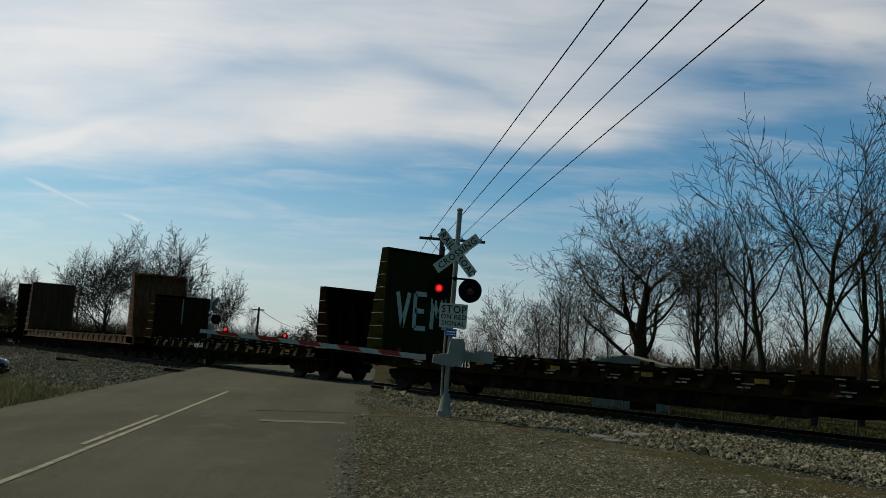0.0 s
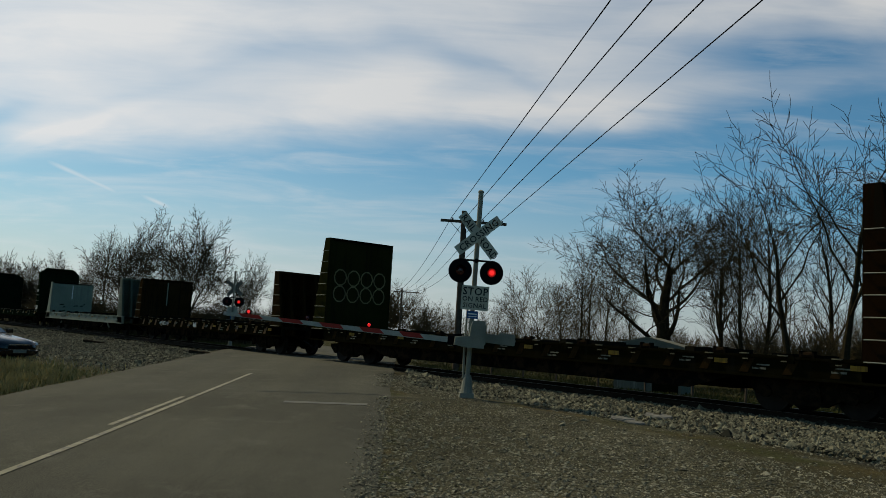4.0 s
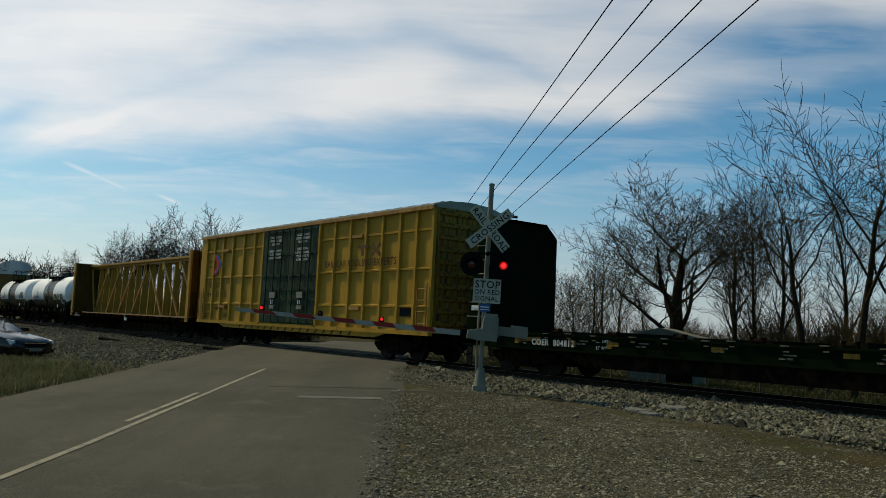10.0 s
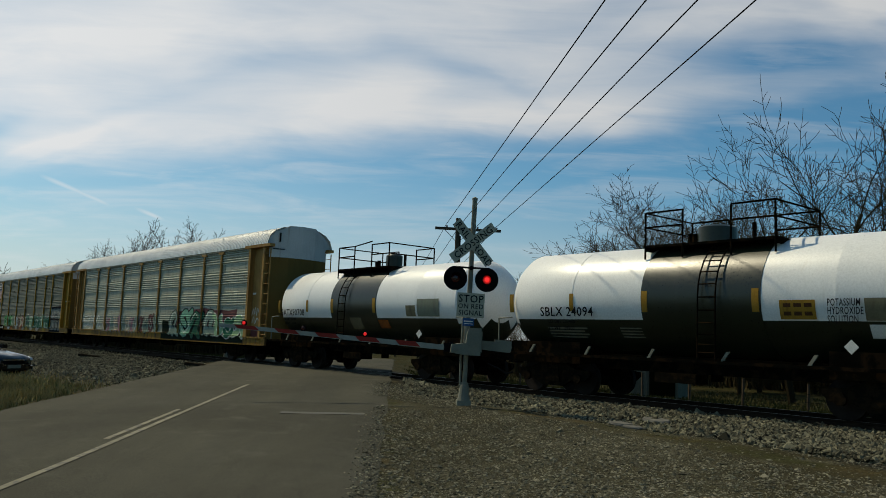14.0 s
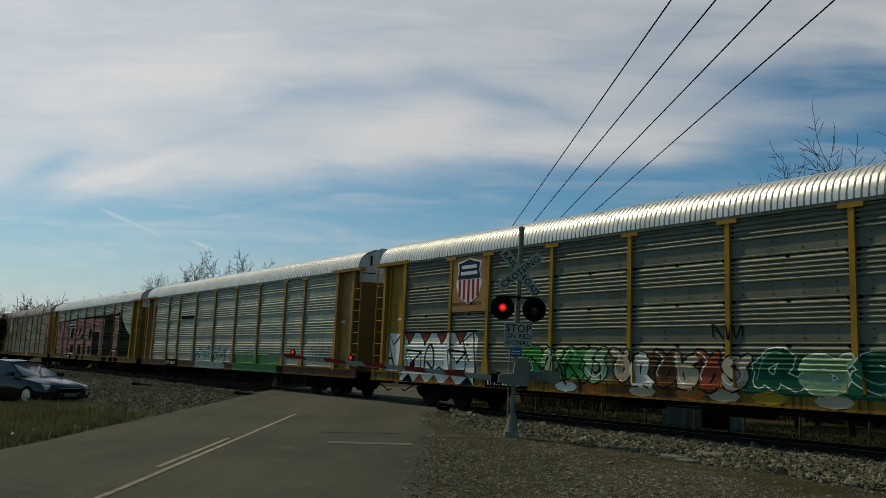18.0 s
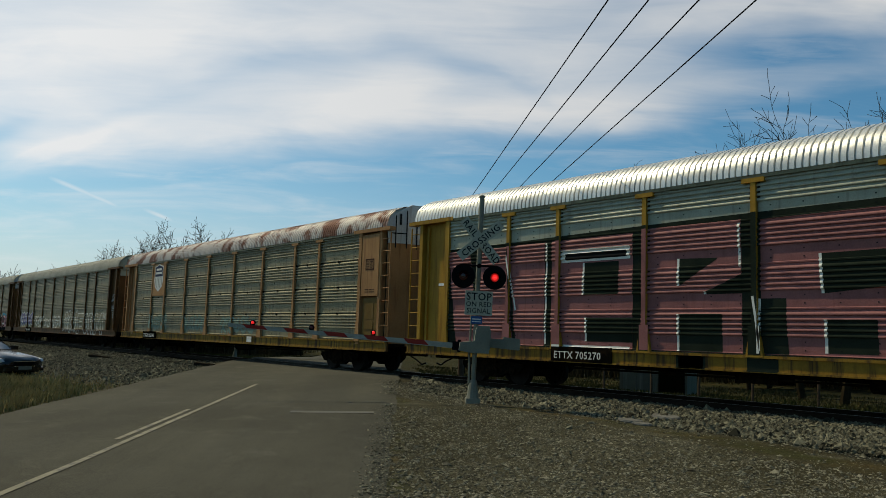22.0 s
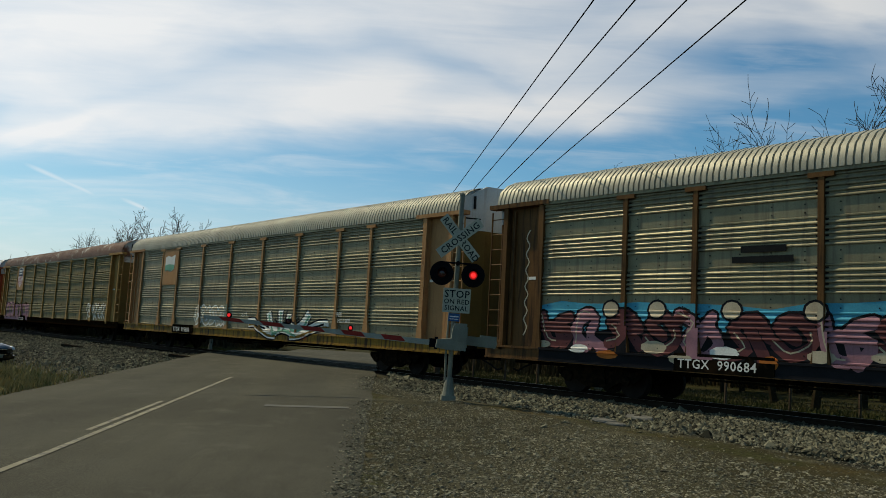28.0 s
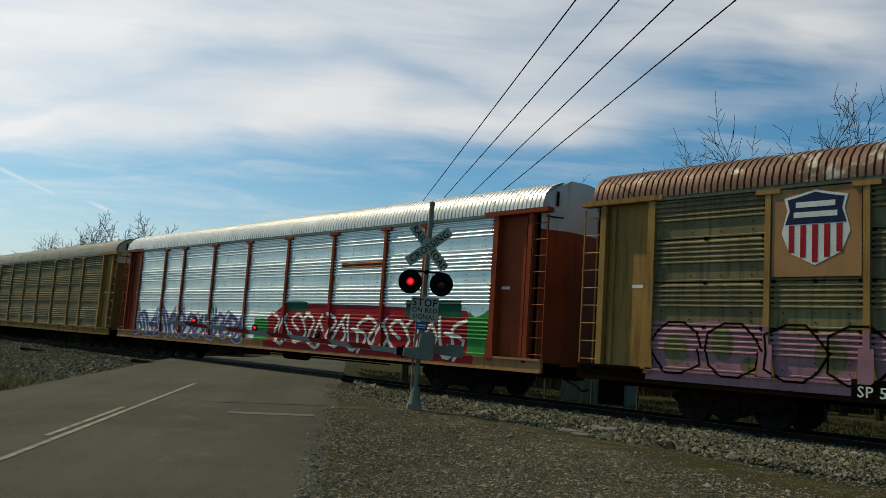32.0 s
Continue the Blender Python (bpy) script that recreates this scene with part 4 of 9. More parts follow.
def build_grass():
    r = random.Random(21)

    def clumps(count, pick, per, spread):
        out = []
        for _ in range(count):
            xy = pick()
            if xy is None:
                continue
            for _ in range(per):
                x, y = xy[0] + r.gauss(0, spread), xy[1] + r.gauss(0, spread)
                if -ROAD_WIDE - 0.3 < road_off(x, y) < 0.1:
                    continue
                out.append((x, y, ground_height(x, y) - 0.01))
        return out

    def verge():
        s, o = r.uniform(-14, 13), -ROAD_WIDE - 0.3 - 6.0 * r.random() ** 1.1
        p = ROAD_P + ROAD_D * s + ROAD_N * o
        if p.y > 6.0 + 0.12 * (p.x + 26) + r.gauss(0, 0.7) or p.x > -10 or p.x < -36:
            return None
        return p

    blades("dry_verge_grass", clumps(2600, verge, 12, 0.25), 0.19, M["dead_grass"], "dry straw-coloured tufts of grass on the road verge")
    blades("green_verge_grass", clumps(1500, verge, 14, 0.25), 0.11, M["green_grass"], "short olive-green grass on the road verge")

    def near():
        far, az = r.uniform(4.2, 7.5), radians(r.uniform(36, 62))
        x, y = -math.sin(az) * far, math.cos(az) * far
        return (x, y) if 0.1 < road_off(x, y) < 2.2 else None

    blades("dry_weeds", clumps(90, near, 9, 0.06), 0.10, M["dead_grass"], "sparse dry weeds at the edge of the asphalt", 0.8, 0.006)

    def field():
        x, y = r.uniform(-75, 6), r.uniform(22.0, 33)
        return None if -ROAD_WIDE - 1.5 < road_off(x, y) < 1.5 else (x, y)

    def far_field():
        x, y = r.uniform(-75, 6), r.uniform(28.0, 40)
        return None if -ROAD_WIDE - 1.5 < road_off(x, y) < 1.5 else (x, y)

    blades("field_grass", clumps(2600, far_field, 12, 0.25), 0.15, M["field_dry"], "dry grass beyond the railway track", 0.3, 0.02)
    blades("field_grass_green", clumps(2200, field, 12, 0.25), 0.13, M["field_green"], "short olive-green grass beyond the railway track", 0.3, 0.02)


# ---- bare trees ----
def grow_tree(seed, height, lengths, counts, angles, start, radius, wiggle=0.09, rise=0.05, twigs=0.010):
    """A leafless tree: limbs of given lengths (shares of the height), numbers and angles, level by level."""
    r = random.Random(seed)
    segs = [[], []]

    def limb(p, d, length, rad, level):
        steps = (8, 6, 4, 3, 2, 2)[level]
        pts, ways = [p], [d]
        tip = 0.35 if level == 0 else 0.3
        for i in range(steps):
            d = (d + Vector((r.gauss(0, 1), r.gauss(0, 1), r.gauss(0, 0.7))) * wiggle * (0.5 if level == 0 else 1.0) + Vector((0, 0, rise))).normalized()
            q = pts[-1] + d * (length / steps)
            r0, r1 = rad * (1 - (1 - tip) * i / steps), rad * (1 - (1 - tip) * (i + 1) / steps)
            segs[0 if level < 2 else 1].append((pts[-1], q, max(twigs, r0), max(twigs, r1), 8 if level == 0 else 5 if level == 1 else 3))
            pts.append(q)
            ways.append(d)
        if level >= len(counts):
            return
        n = counts[level]
        spin = r.uniform(0, 6.28)
        for k in range(n):
            u = start[level] + (1 - start[level]) * (k + r.uniform(0.1, 0.9)) / n
            if k == n - 1:
                u = 1.0
            f = u * steps
            i = min(steps - 1, int(f))
            q = pts[i].lerp(pts[i + 1], f - i)
            w = ways[i + 1]
            spin += 2.4 + r.uniform(-0.5, 0.5)
            a = radians(angles[level] * r.uniform(0.7, 1.25)) * (0.55 if k == n - 1 else 1.0)
            o = w.orthogonal().normalized()
            o2 = w.cross(o)
            out = (w * math.cos(a) + (o * math.cos(spin) + o2 * math.sin(spin)) * math.sin(a)).normalized()
            local = rad * (1 - (1 - tip) * u)
            limb(q, out, height * lengths[level + 1] * r.uniform(0.7, 1.2) * (1.15 - 0.35 * u if level == 0 else 1.0), max(twigs, local * r.uniform(0.42, 0.60)), level + 1)

    limb(Vector((0, 0, -0.2)), Vector((r.gauss(0, 0.03), r.gauss(0, 0.03), 1)).normalized(), height * lengths[0], radius, 0)
    top = max(s[1].z for group in segs for s in group)
    k = height / top
    out = []
    for group in segs:
        s = Shape()
        for a, b, r0, r1, n in group:
            s.tube(a * k, b * k, r0, r1, n, False)
        me = bpy.data.meshes.new("tree")
        me.from_pydata(s.v, [], s.f)
        out.append(me)
    return out


TREE_KINDS = {}


def plant(kind, az, far, height, label, turn=0.0, wide=1.0, group="bare trees", twig="twig"):
    """A tree at an azimuth to the left of +y and a distance from the road's verge."""
    if kind not in TREE_KINDS:
        spec = dict(
            oak=(23, 12, (0.70, 0.44, 0.22, 0.11, 0.055, 0.030), (11, 6, 5, 5, 3), (46, 44, 46, 48, 48), (0.30, 0.26, 0.22, 0.2, 0.2), 0.34, 0.15, 0.085, 0.0085),
            elm=(7, 12, (0.74, 0.36, 0.19, 0.10, 0.055, 0.032), (8, 5, 4, 4, 3), (44, 40, 42, 42, 40), (0.30, 0.3, 0.25, 0.2, 0.2), 0.26, 0.15, 0.05, 0.0095),
            tall=(8, 14, (0.62, 0.42, 0.17, 0.085, 0.045), (7, 6, 4, 4), (30, 44, 46, 46), (0.42, 0.35, 0.25, 0.2), 0.21, 0.15, 0.05, 0.0115),
            slim=(12, 11, (0.88, 0.24, 0.13, 0.075, 0.045), (13, 6, 4, 3), (32, 36, 38, 40), (0.16, 0.2, 0.2, 0.2), 0.12, 0.08, 0.07, 0.0095),
            bush=(17, 8, (0.30, 0.55, 0.28, 0.16, 0.09, 0.05), (8, 7, 5, 4, 3), (36, 36, 38, 40, 40), (0.05, 0.15, 0.2, 0.2, 0.2), 0.12, 0.09, 0.06, 0.018),
            dome=(41, 12, (0.48, 0.50, 0.25, 0.13, 0.07, 0.04), (9, 6, 5, 5, 3), (42, 40, 44, 46, 46), (0.30, 0.22, 0.2, 0.2, 0.2), 0.28, 0.15, 0.07, 0.016),
            open=(29, 12, (0.50, 0.42, 0.24, 0.14, 0.08, 0.05), (7, 6, 5, 4, 3), (42, 40, 40, 40, 40), (0.3, 0.25, 0.2, 0.2, 0.2), 0.18, 0.09, 0.07, 0.012))[kind]
        TREE_KINDS[kind] = (grow_tree(*spec), spec[1])
    (trunk, crown), built = TREE_KINDS[kind]
    x, y = -math.sin(radians(az)) * far, math.cos(radians(az)) * far
    k = height / built
    t = thing("bare_tree", Matrix.LocRotScale((x, y, ground_height(x, y) - 0.05), Euler((0, 0, radians(turn))), (k * wide, k * wide, k)), label, "tree", group)
    part("trunk", trunk, M["bark"], t)
    part("crown", crown, M[twig], t)


def build_trees():
    r = random.Random(31)
    plant("oak", 35.6, 47, 12.7, "broad bare oak with a spreading crown beyond the track", 140, 1.42)
    plant("elm", 31.8, 54, 12.6, "bare leaning tree with fine twigs beyond the track", 200, 0.75)
    for az, far, hgt, kind, turn, w in ((24.9, 37, 15.0, "tall", 0, 0.9), (27.2, 40, 13.7, "tall", 140, 0.9), (22.2, 40, 13.2, "tall", 250, 1.0), (30.4, 45, 11.0, "slim", 30, 1.0), (29.2, 50, 12.6, "slim", 180, 1.1), (25.3, 58, 13.4, "slim", 100, 1.2), (21.0, 48, 13.0, "elm", 20, 0.8), (19.0, 46, 14, "tall", 70, 1.0), (31.6, 56, 11.8, "slim", 10, 1.1)):
        plant(kind, az, far, hgt, "tall bare slender tree at the wood's edge", turn, w)
    for az, far, hgt, kind, turn in ((46.6, 62, 5.4, "slim", 0), (44.0, 56, 7.4, "open", 60), (42.4, 56, 6.6, "slim", 120), (41.2, 52, 8.2, "slim", 200), (40.2, 54, 8.8, "slim", 20), (47.6, 70, 5.0, "slim", 90), (49.0, 75, 4.6, "open", 250), (39.2, 56, 8.0, "slim", 310), (45.4, 60, 4.8, "slim", 45), (37.6, 58, 6.4, "slim", 75)):
        plant(kind, az, far, hgt, "bare scrubby young tree beyond the track", turn, 1.15, twig="scrub")
    for az, far, hgt, kind, turn, w in ((56.0, 112, 9.9, "bush", 10, 1.35), (53.4, 108, 9.2, "open", 70, 1.0), (54.6, 118, 9.2, "bush", 190, 1.1), (58.6, 150, 6.4, "bush", 110, 1.2), (60.2, 160, 6.0, "bush", 250, 1.2), (50.8, 100, 6.5, "open", 20, 1.0), (52.0, 95, 6.0, "bush", 220, 1.0)):
        plant(kind, az, far, hgt, "rounded bare tree far beyond the crossing", turn, w, twig="scrub")
    for az, far, hgt, kind, turn, w in ((68.0, 82, 12.9, "dome", 0, 0.95), (71.4, 84, 12.1, "dome", 130, 0.9), (73.0, 88, 11.0, "slim", 40, 1.2), (69.8, 95, 11.5, "slim", 210, 1.2), (64.0, 78, 8.9, "dome", 80, 0.6), (62.2, 95, 6.5, "slim", 160, 1.2), (75.6, 100, 8.8, "dome", 300, 0.9), (74.2, 92, 7.8, "slim", 20, 1.0), (77.2, 110, 8.8, "bush", 10, 1.2), (79.0, 115, 9.2, "bush", 140, 1.2), (81.0, 112, 8.8, "bush", 250, 1.2), (83.5, 110, 9, "open", 40, 1.2)):
        plant(kind, az, far, hgt, "bare tree in the hedgerow along the track", turn, w)
    for i in range(13):
        az = 61.0 + i * 1.25 + r.uniform(-0.4, 0.4)
        plant("bush", az, r.uniform(80, 96), r.uniform(2.6, 4.6), "low tangled leafless thicket in the hedgerow", r.uniform(0, 360), 1.5, "hedgerow thickets", "scrub")
    for i in range(9):
        az = 19.5 + i * 2.3 + r.uniform(-0.6, 0.6)
        plant("bush", az, r.uniform(46, 60), r.uniform(2.6, 4.4), "low tangled leafless thicket under the trees", r.uniform(0, 360), 1.4, "woodland thickets", "scrub")
    # undergrowth
    spots = []
    for _ in range(9000):
        az = r.choice((r.uniform(15, 48), r.uniform(15, 48), r.uniform(48, 62), r.uniform(61, 86)))
        far = (r.uniform(52, 70) if az < 48 else r.uniform(95, 150) if az < 62 else r.uniform(74, 108))
        x, y = -math.sin(radians(az)) * far, math.cos(radians(az)) * far
        if y < 23.5 or -ROAD_WIDE - 3 < road_off(x, y) < 3:
            continue
        spots.append((x, y, ground_height(x, y)))
    blades("undergrowth", spots, 3.1, M["brush"], "tangled leafless brown undergrowth below the bare trees", 0.4, 0.03)
    spots = []
    for _ in range(5000):
        az = r.uniform(14, 30)
        far = r.uniform(54, 72)
        x, y = -math.sin(radians(az)) * far, math.cos(radians(az)) * far
        if noise.noise(Vector((x * 0.12, y * 0.12, 5))) > -0.2:
            spots.append((x, y, ground_height(x, y)))
    blades("tall_brush", spots, 5.0, M["brush"], "tall olive-brown leafless brush among the bare trees", 0.5, 0.032)
    spots = []
    for _ in range(17000):
        az = r.uniform(60.5, 87)
        far = r.uniform(84, 104) + (18 if az > 77 else 0)
        x, y = -math.sin(radians(az)) * far, math.cos(radians(az)) * far
        if y > 23.5 and not -ROAD_WIDE - 3 < road_off(x, y) < 3 and noise.noise(Vector((x * 0.15, y * 0.15, 1))) > -0.25:
            spots.append((x, y, ground_height(x, y)))
    blades("hedge_brush", spots, 3.4, M["hedge"], "dense leafless olive-brown brush in the hedgerow", 0.5, 0.03)

# ---- crossing signals ----
FLASH, FLASH_FROM = 1.196, 5.73      # the left lamp is lit for the first half of each period


def build_signal(at, label, arm_long, see_back=False):
    """A mast with crossbuck, two flashing lamps and a lowered gate; it faces -y in its own space and the arm runs to -x."""
    s = thing("crossing_signal", at, label, "crossing signal", "level crossing signals")
    part("foundation", Shape().prism([(-0.16, -0.16), (0.16, -0.16), (0.16, 0.16), (-0.16, 0.16)], "z", -0.3, 0.03).lathe([(0.03, 0.15), (0.12, 0.13), (0.34, 0.10), (0.42, 0.075)], "z", 12), M["mast"], s, "cast aluminium mast base")
    part("mast", Shape().tube((0, 0, 0.2), (0, 0, 4.5), 0.054, 0.058, 14), M["mast"], s, "aluminium mast", smooth=40)
    part("mast_cap", Shape().lathe([(4.5, 0.068), (4.54, 0.068), (4.57, 0.02)], "z", 12), M["mast"], s)
    for turn, word, name in ((-48, "RAILROAD", "crossbuck_blade"), (40, "CROSSING", "crossbuck_blade")):
        y = -0.10 if turn < 0 else -0.125
        m = pose(0, y, 3.52) @ pose(0, 0, 0, 0, -turn, 0)
        blade = part(name, Shape().box(-0.61, 0.61, -0.006, 0.006, -0.115, 0.115), M["sign_back" if see_back else "sign_white"], s, "grey sign blade" if see_back else "white sign blade", m)
        if word == "CROSSING":
            letters("CROSSING", 0.205, M["letter_black"], blade, facing(0, -0.0085, -0.072), align="CENTER", wide=1.02)
        else:
            letters("RAIL", 0.205, M["letter_black"], blade, facing(-0.36, -0.0085, -0.072), align="CENTER", wide=0.95)
            letters("ROAD", 0.205, M["letter_black"], blade, facing(0.36, -0.0085, -0.072), align="CENTER", wide=0.95)
    part("lamp_bracket", Shape().tube((-0.36, -0.12, 2.95), (0.36, -0.12, 2.95), 0.022, n=8).tube((0, 0, 2.95), (0, -0.12, 2.95), 0.03, n=8).tube((-0.36, -0.12, 2.95), (-0.36, -0.12, 2.72), 0.02, n=8).tube((0.36, -0.12, 2.95), (0.36, -0.12, 2.72), 0.02, n=8).tube((0, -0.16, 2.95), (0, 0.16, 2.95), 0.05, n=8), M["lamp_black"], s)
    flips = []
    for k, x, face in ((0, -0.36, 0), (1, 0.36, 0)) + (((0, 0.36, 180), (1, -0.36, 180)) if see_back else ()):
        disc = part("lamp_background", Shape().lathe([(-0.16, 0.27), (-0.145, 0.27), (-0.145, 0.09), (-0.10, 0.09)], "y", 28), M["lamp_black"], s, "round black lamp background", pose(x, 0, 2.70, 0, 0, face), smooth=40)
        part("lamp_housing", Shape().lathe([(-0.10, 0.11), (0.04, 0.10), (0.08, 0.05)], "y", 16).lathe([(-0.17, 0.112), (-0.144, 0.112)], "y", 20), M["lamp_black"], disc, smooth=40)
        hood = Shape()
        for i in range(13):
            a, b = math.pi * i / 13, math.pi * (i + 1) / 13
            for q, w in ((0.115, 0.119),):
                hood.add([(math.cos(a) * q, -0.165, math.sin(a) * q), (math.cos(b) * q, -0.165, math.sin(b) * q), (math.cos(b) * w, -0.36 - 0.02 * math.sin(b), math.sin(b) * w), (math.cos(a) * w, -0.36 - 0.02 * math.sin(a), math.sin(a) * w)], [(0, 1, 2, 3)])
        part("hood", hood, M["lamp_black"], disc, "black lamp visor")
        lens = Shape()
        lens.lathe([(0.0, 0.098), (-0.014, 0.085), (-0.024, 0.05), (-0.027, 0.01)], "y", 20)
        me = lens.mesh("lens", 50)
        lens_ob = part("lens", me, M["lens_lit"], disc, "red lamp lens", pose(0, -0.20, 0))
        back = Shape().lathe([(0.003, 0.0985), (0.014, 0.086), (0.024, 0.05), (0.027, 0.01)], "y", 20).mesh("lens_back", 50)
        me.materials.append(M["lens_dark"])
        bm = bmesh.new()
        bm.from_mesh(me)
        bm.from_mesh(back)
        for f in bm.faces:
            f.material_index = 1 if f.calc_center_median().y > 0.0005 else 0
        bm.to_mesh(me)
        bm.free()
        lens_ob.material_slots[1].link = "DATA"
        flips.append((lens_ob, k, pose(0, -0.20, 0)))
    sign = part("stop_sign", Shape().box(-0.315, 0.315, -0.006, 0.006, -0.27, 0.27), M["sign_white"], s, "white sign with black words", pose(0.03, -0.08, 2.12))
    letters("STOP", 0.235, M["letter_black"], sign, facing(0, -0.0085, 0.065), align="CENTER", wide=0.98)
    letters("ON RED", 0.15, M["letter_black"], sign, facing(0, -0.0085, -0.075), align="CENTER", wide=1.0)
    letters("SIGNAL", 0.15, M["letter_black"], sign, facing(0, -0.0085, -0.22), align="CENTER", wide=1.0)
    part("blue_notice", Shape().box(-0.13, 0.13, -0.09, -0.08, 1.66, 1.83), M["sign_blue"], s, "small blue notice plate")
    part("notice_bar", Shape().box(-0.10, 0.10, -0.0945, -0.0905, 1.75, 1.775).box(-0.10, 0.10, -0.0945, -0.0905, 1.70, 1.715), M["letter_white"], s)
    part("gate_mechanism", Shape().prism([(-0.10, 1.02), (0.30, 1.02), (0.30, 1.62), (0.02, 1.62), (-0.02, 1.50), (-0.04, 1.28), (-0.36, 1.24), (-0.38, 1.06)], "y", -0.24, 0.12).box(0.27, 0.33, -0.2, 0.08, 1.1, 1.55), M["mast"], s, "grey gate mechanism housing")
    part("hinge_bolt", Shape().lathe([(-0.27, 0.07), (-0.24, 0.07)], "y", 10, (0.16, 0, 1.30)), M["mast"], s)
    part("hinge_bolt", Shape().lathe([(-0.27, 0.05), (-0.24, 0.05)], "y", 10, (-0.24, 0, 1.14)), M["mast"], s)
    part("counterweight_arm", Shape().prism([(0.30, 1.36), (1.02, 1.34), (1.06, 1.24), (1.02, 1.12), (0.30, 1.16)], "y", 0.10, 0.14).prism([(0.66, 1.40), (1.05, 1.38), (1.05, 1.14), (0.66, 1.14)], "y", 0.14, 0.20), M["mast"], s, "grey counterweight arm with its weight")
    part("conduit", Shape().path([(-0.10, 0, 0.35), (-0.12, 0.02, 1.0), (-0.11, 0.02, 1.9)], 0.025, 8), M["mast"], s)
    arm = part("gate_arm", Shape().prism([(-0.30, 1.09), (-0.30, 1.21), (-arm_long, 1.39), (-arm_long, 1.31)], "y", -0.035, 0.0), M["arm_white"], s, "lowered gate arm with red and white bands")
    part("arm_clamp", Shape().box(-0.52, -0.28, -0.05, 0.02, 1.06, 1.25).box(-0.40, -0.33, -0.06, 0.03, 1.02, 1.29), M["lamp_black"], arm)
    n = 5
    pitch = (arm_long - 1.05) / n
    for i in range(n):
        x0 = -1.15 - i * pitch
        x1 = x0 - pitch * 0.52
        za, zb = 1.092 + 0.22 * (-x0 / arm_long), 1.092 + 0.22 * (-x1 / arm_long)
        ta, tb = 1.211 + 0.178 * (-x0 / arm_long), 1.211 + 0.178 * (-x1 / arm_long)
        part("red_band", Shape().prism([(x0 + 0.09, za), (x1 + 0.09, zb), (x1 - 0.02, tb), (x0 - 0.02, ta)], "y", -0.0385, -0.0355), M["arm_red"], arm, "red reflective band")
    for k, x in ((None, -arm_long + 0.55), (0, -arm_long * 0.665), (1, -arm_long * 0.415)):
        z = 1.275 + 0.165 * (-x / arm_long)
        part("arm_lamp_case", Shape().box(x - 0.05, x + 0.05, -0.03, 0.01, z - 0.075, z - 0.035).lathe([(-0.02, 0.062), (0.02, 0.062)], "y", 14, (x, 0, z)), M["lamp_black"], arm)
        lamp = Shape().lathe([(0.0, 0.037), (-0.010, 0.033), (-0.016, 0.01)], "y", 14).mesh("arm_lamp", 50)
        lob = part("arm_lamp", lamp, M["arm_lit"], arm, "red gate-arm lamp", pose(x, -0.045, z))
        if k is not None:
            back = Shape().lathe([(0.003, 0.0375), (0.010, 0.033), (0.016, 0.01)], "y", 14).mesh("back", 50)
            lamp.materials.append(M["lens_dark"])
            bm = bmesh.new()
            bm.from_mesh(lamp)
            bm.from_mesh(back)
            for f in bm.faces:
                f.material_index = 1 if f.calc_center_median().y > 0.0005 else 0
            bm.to_mesh(lamp)
            bm.free()
            lob.material_slots[1].link = "DATA"
            flips.append((lob, k, pose(x, -0.045, z)))
    return s, flips


def flash_rows(k, home):
    """Half-turns of a two-faced lens, lit face out in its half of every period."""
    turns, lit, rows = [], None, [(0.0, 0.0)]
    start = FLASH_FROM - 6 * FLASH
    t, state = start, 0
    events = []
    while t < 32.2:
        events.append((t - 0.04 * max(0.0, t - 28.0), state))          # from t on, lamp `state` is lit
        t += FLASH / 2
        state = 1 - state
    angle = None
    out = []
    for t, state in events:
        goal = 0.0 if state == k else 180.0
        if t <= 0.05:
            angle = goal
            out = [(0.0, goal)]
            continue
        if goal != angle:
            step = (goal - angle) / 3
            out += [(t - 0.05, angle), (t - 0.0167, angle + step), (t + 0.0167, angle + 2 * step), (t + 0.05, goal)]
            angle = goal
    out = [o for o in out if o[0] <= 31.96]
    out.append((32.0, out[-1][1]))
    return [(t, home @ pose(0, 0, 0, 0, 0, a)) for t, a in out]


# ---- pole line ----
POLE = Vector((-28.46, 24.68, 0))
LINE_D = Vector((math.cos(radians(34)), -math.sin(radians(34)), 0))
LINE_N = Vector((math.sin(radians(34)), math.cos(radians(34)), 0))
OFFS = (-0.80, -0.15, 0.65, 1.55)
WIRE_Z = 6.63


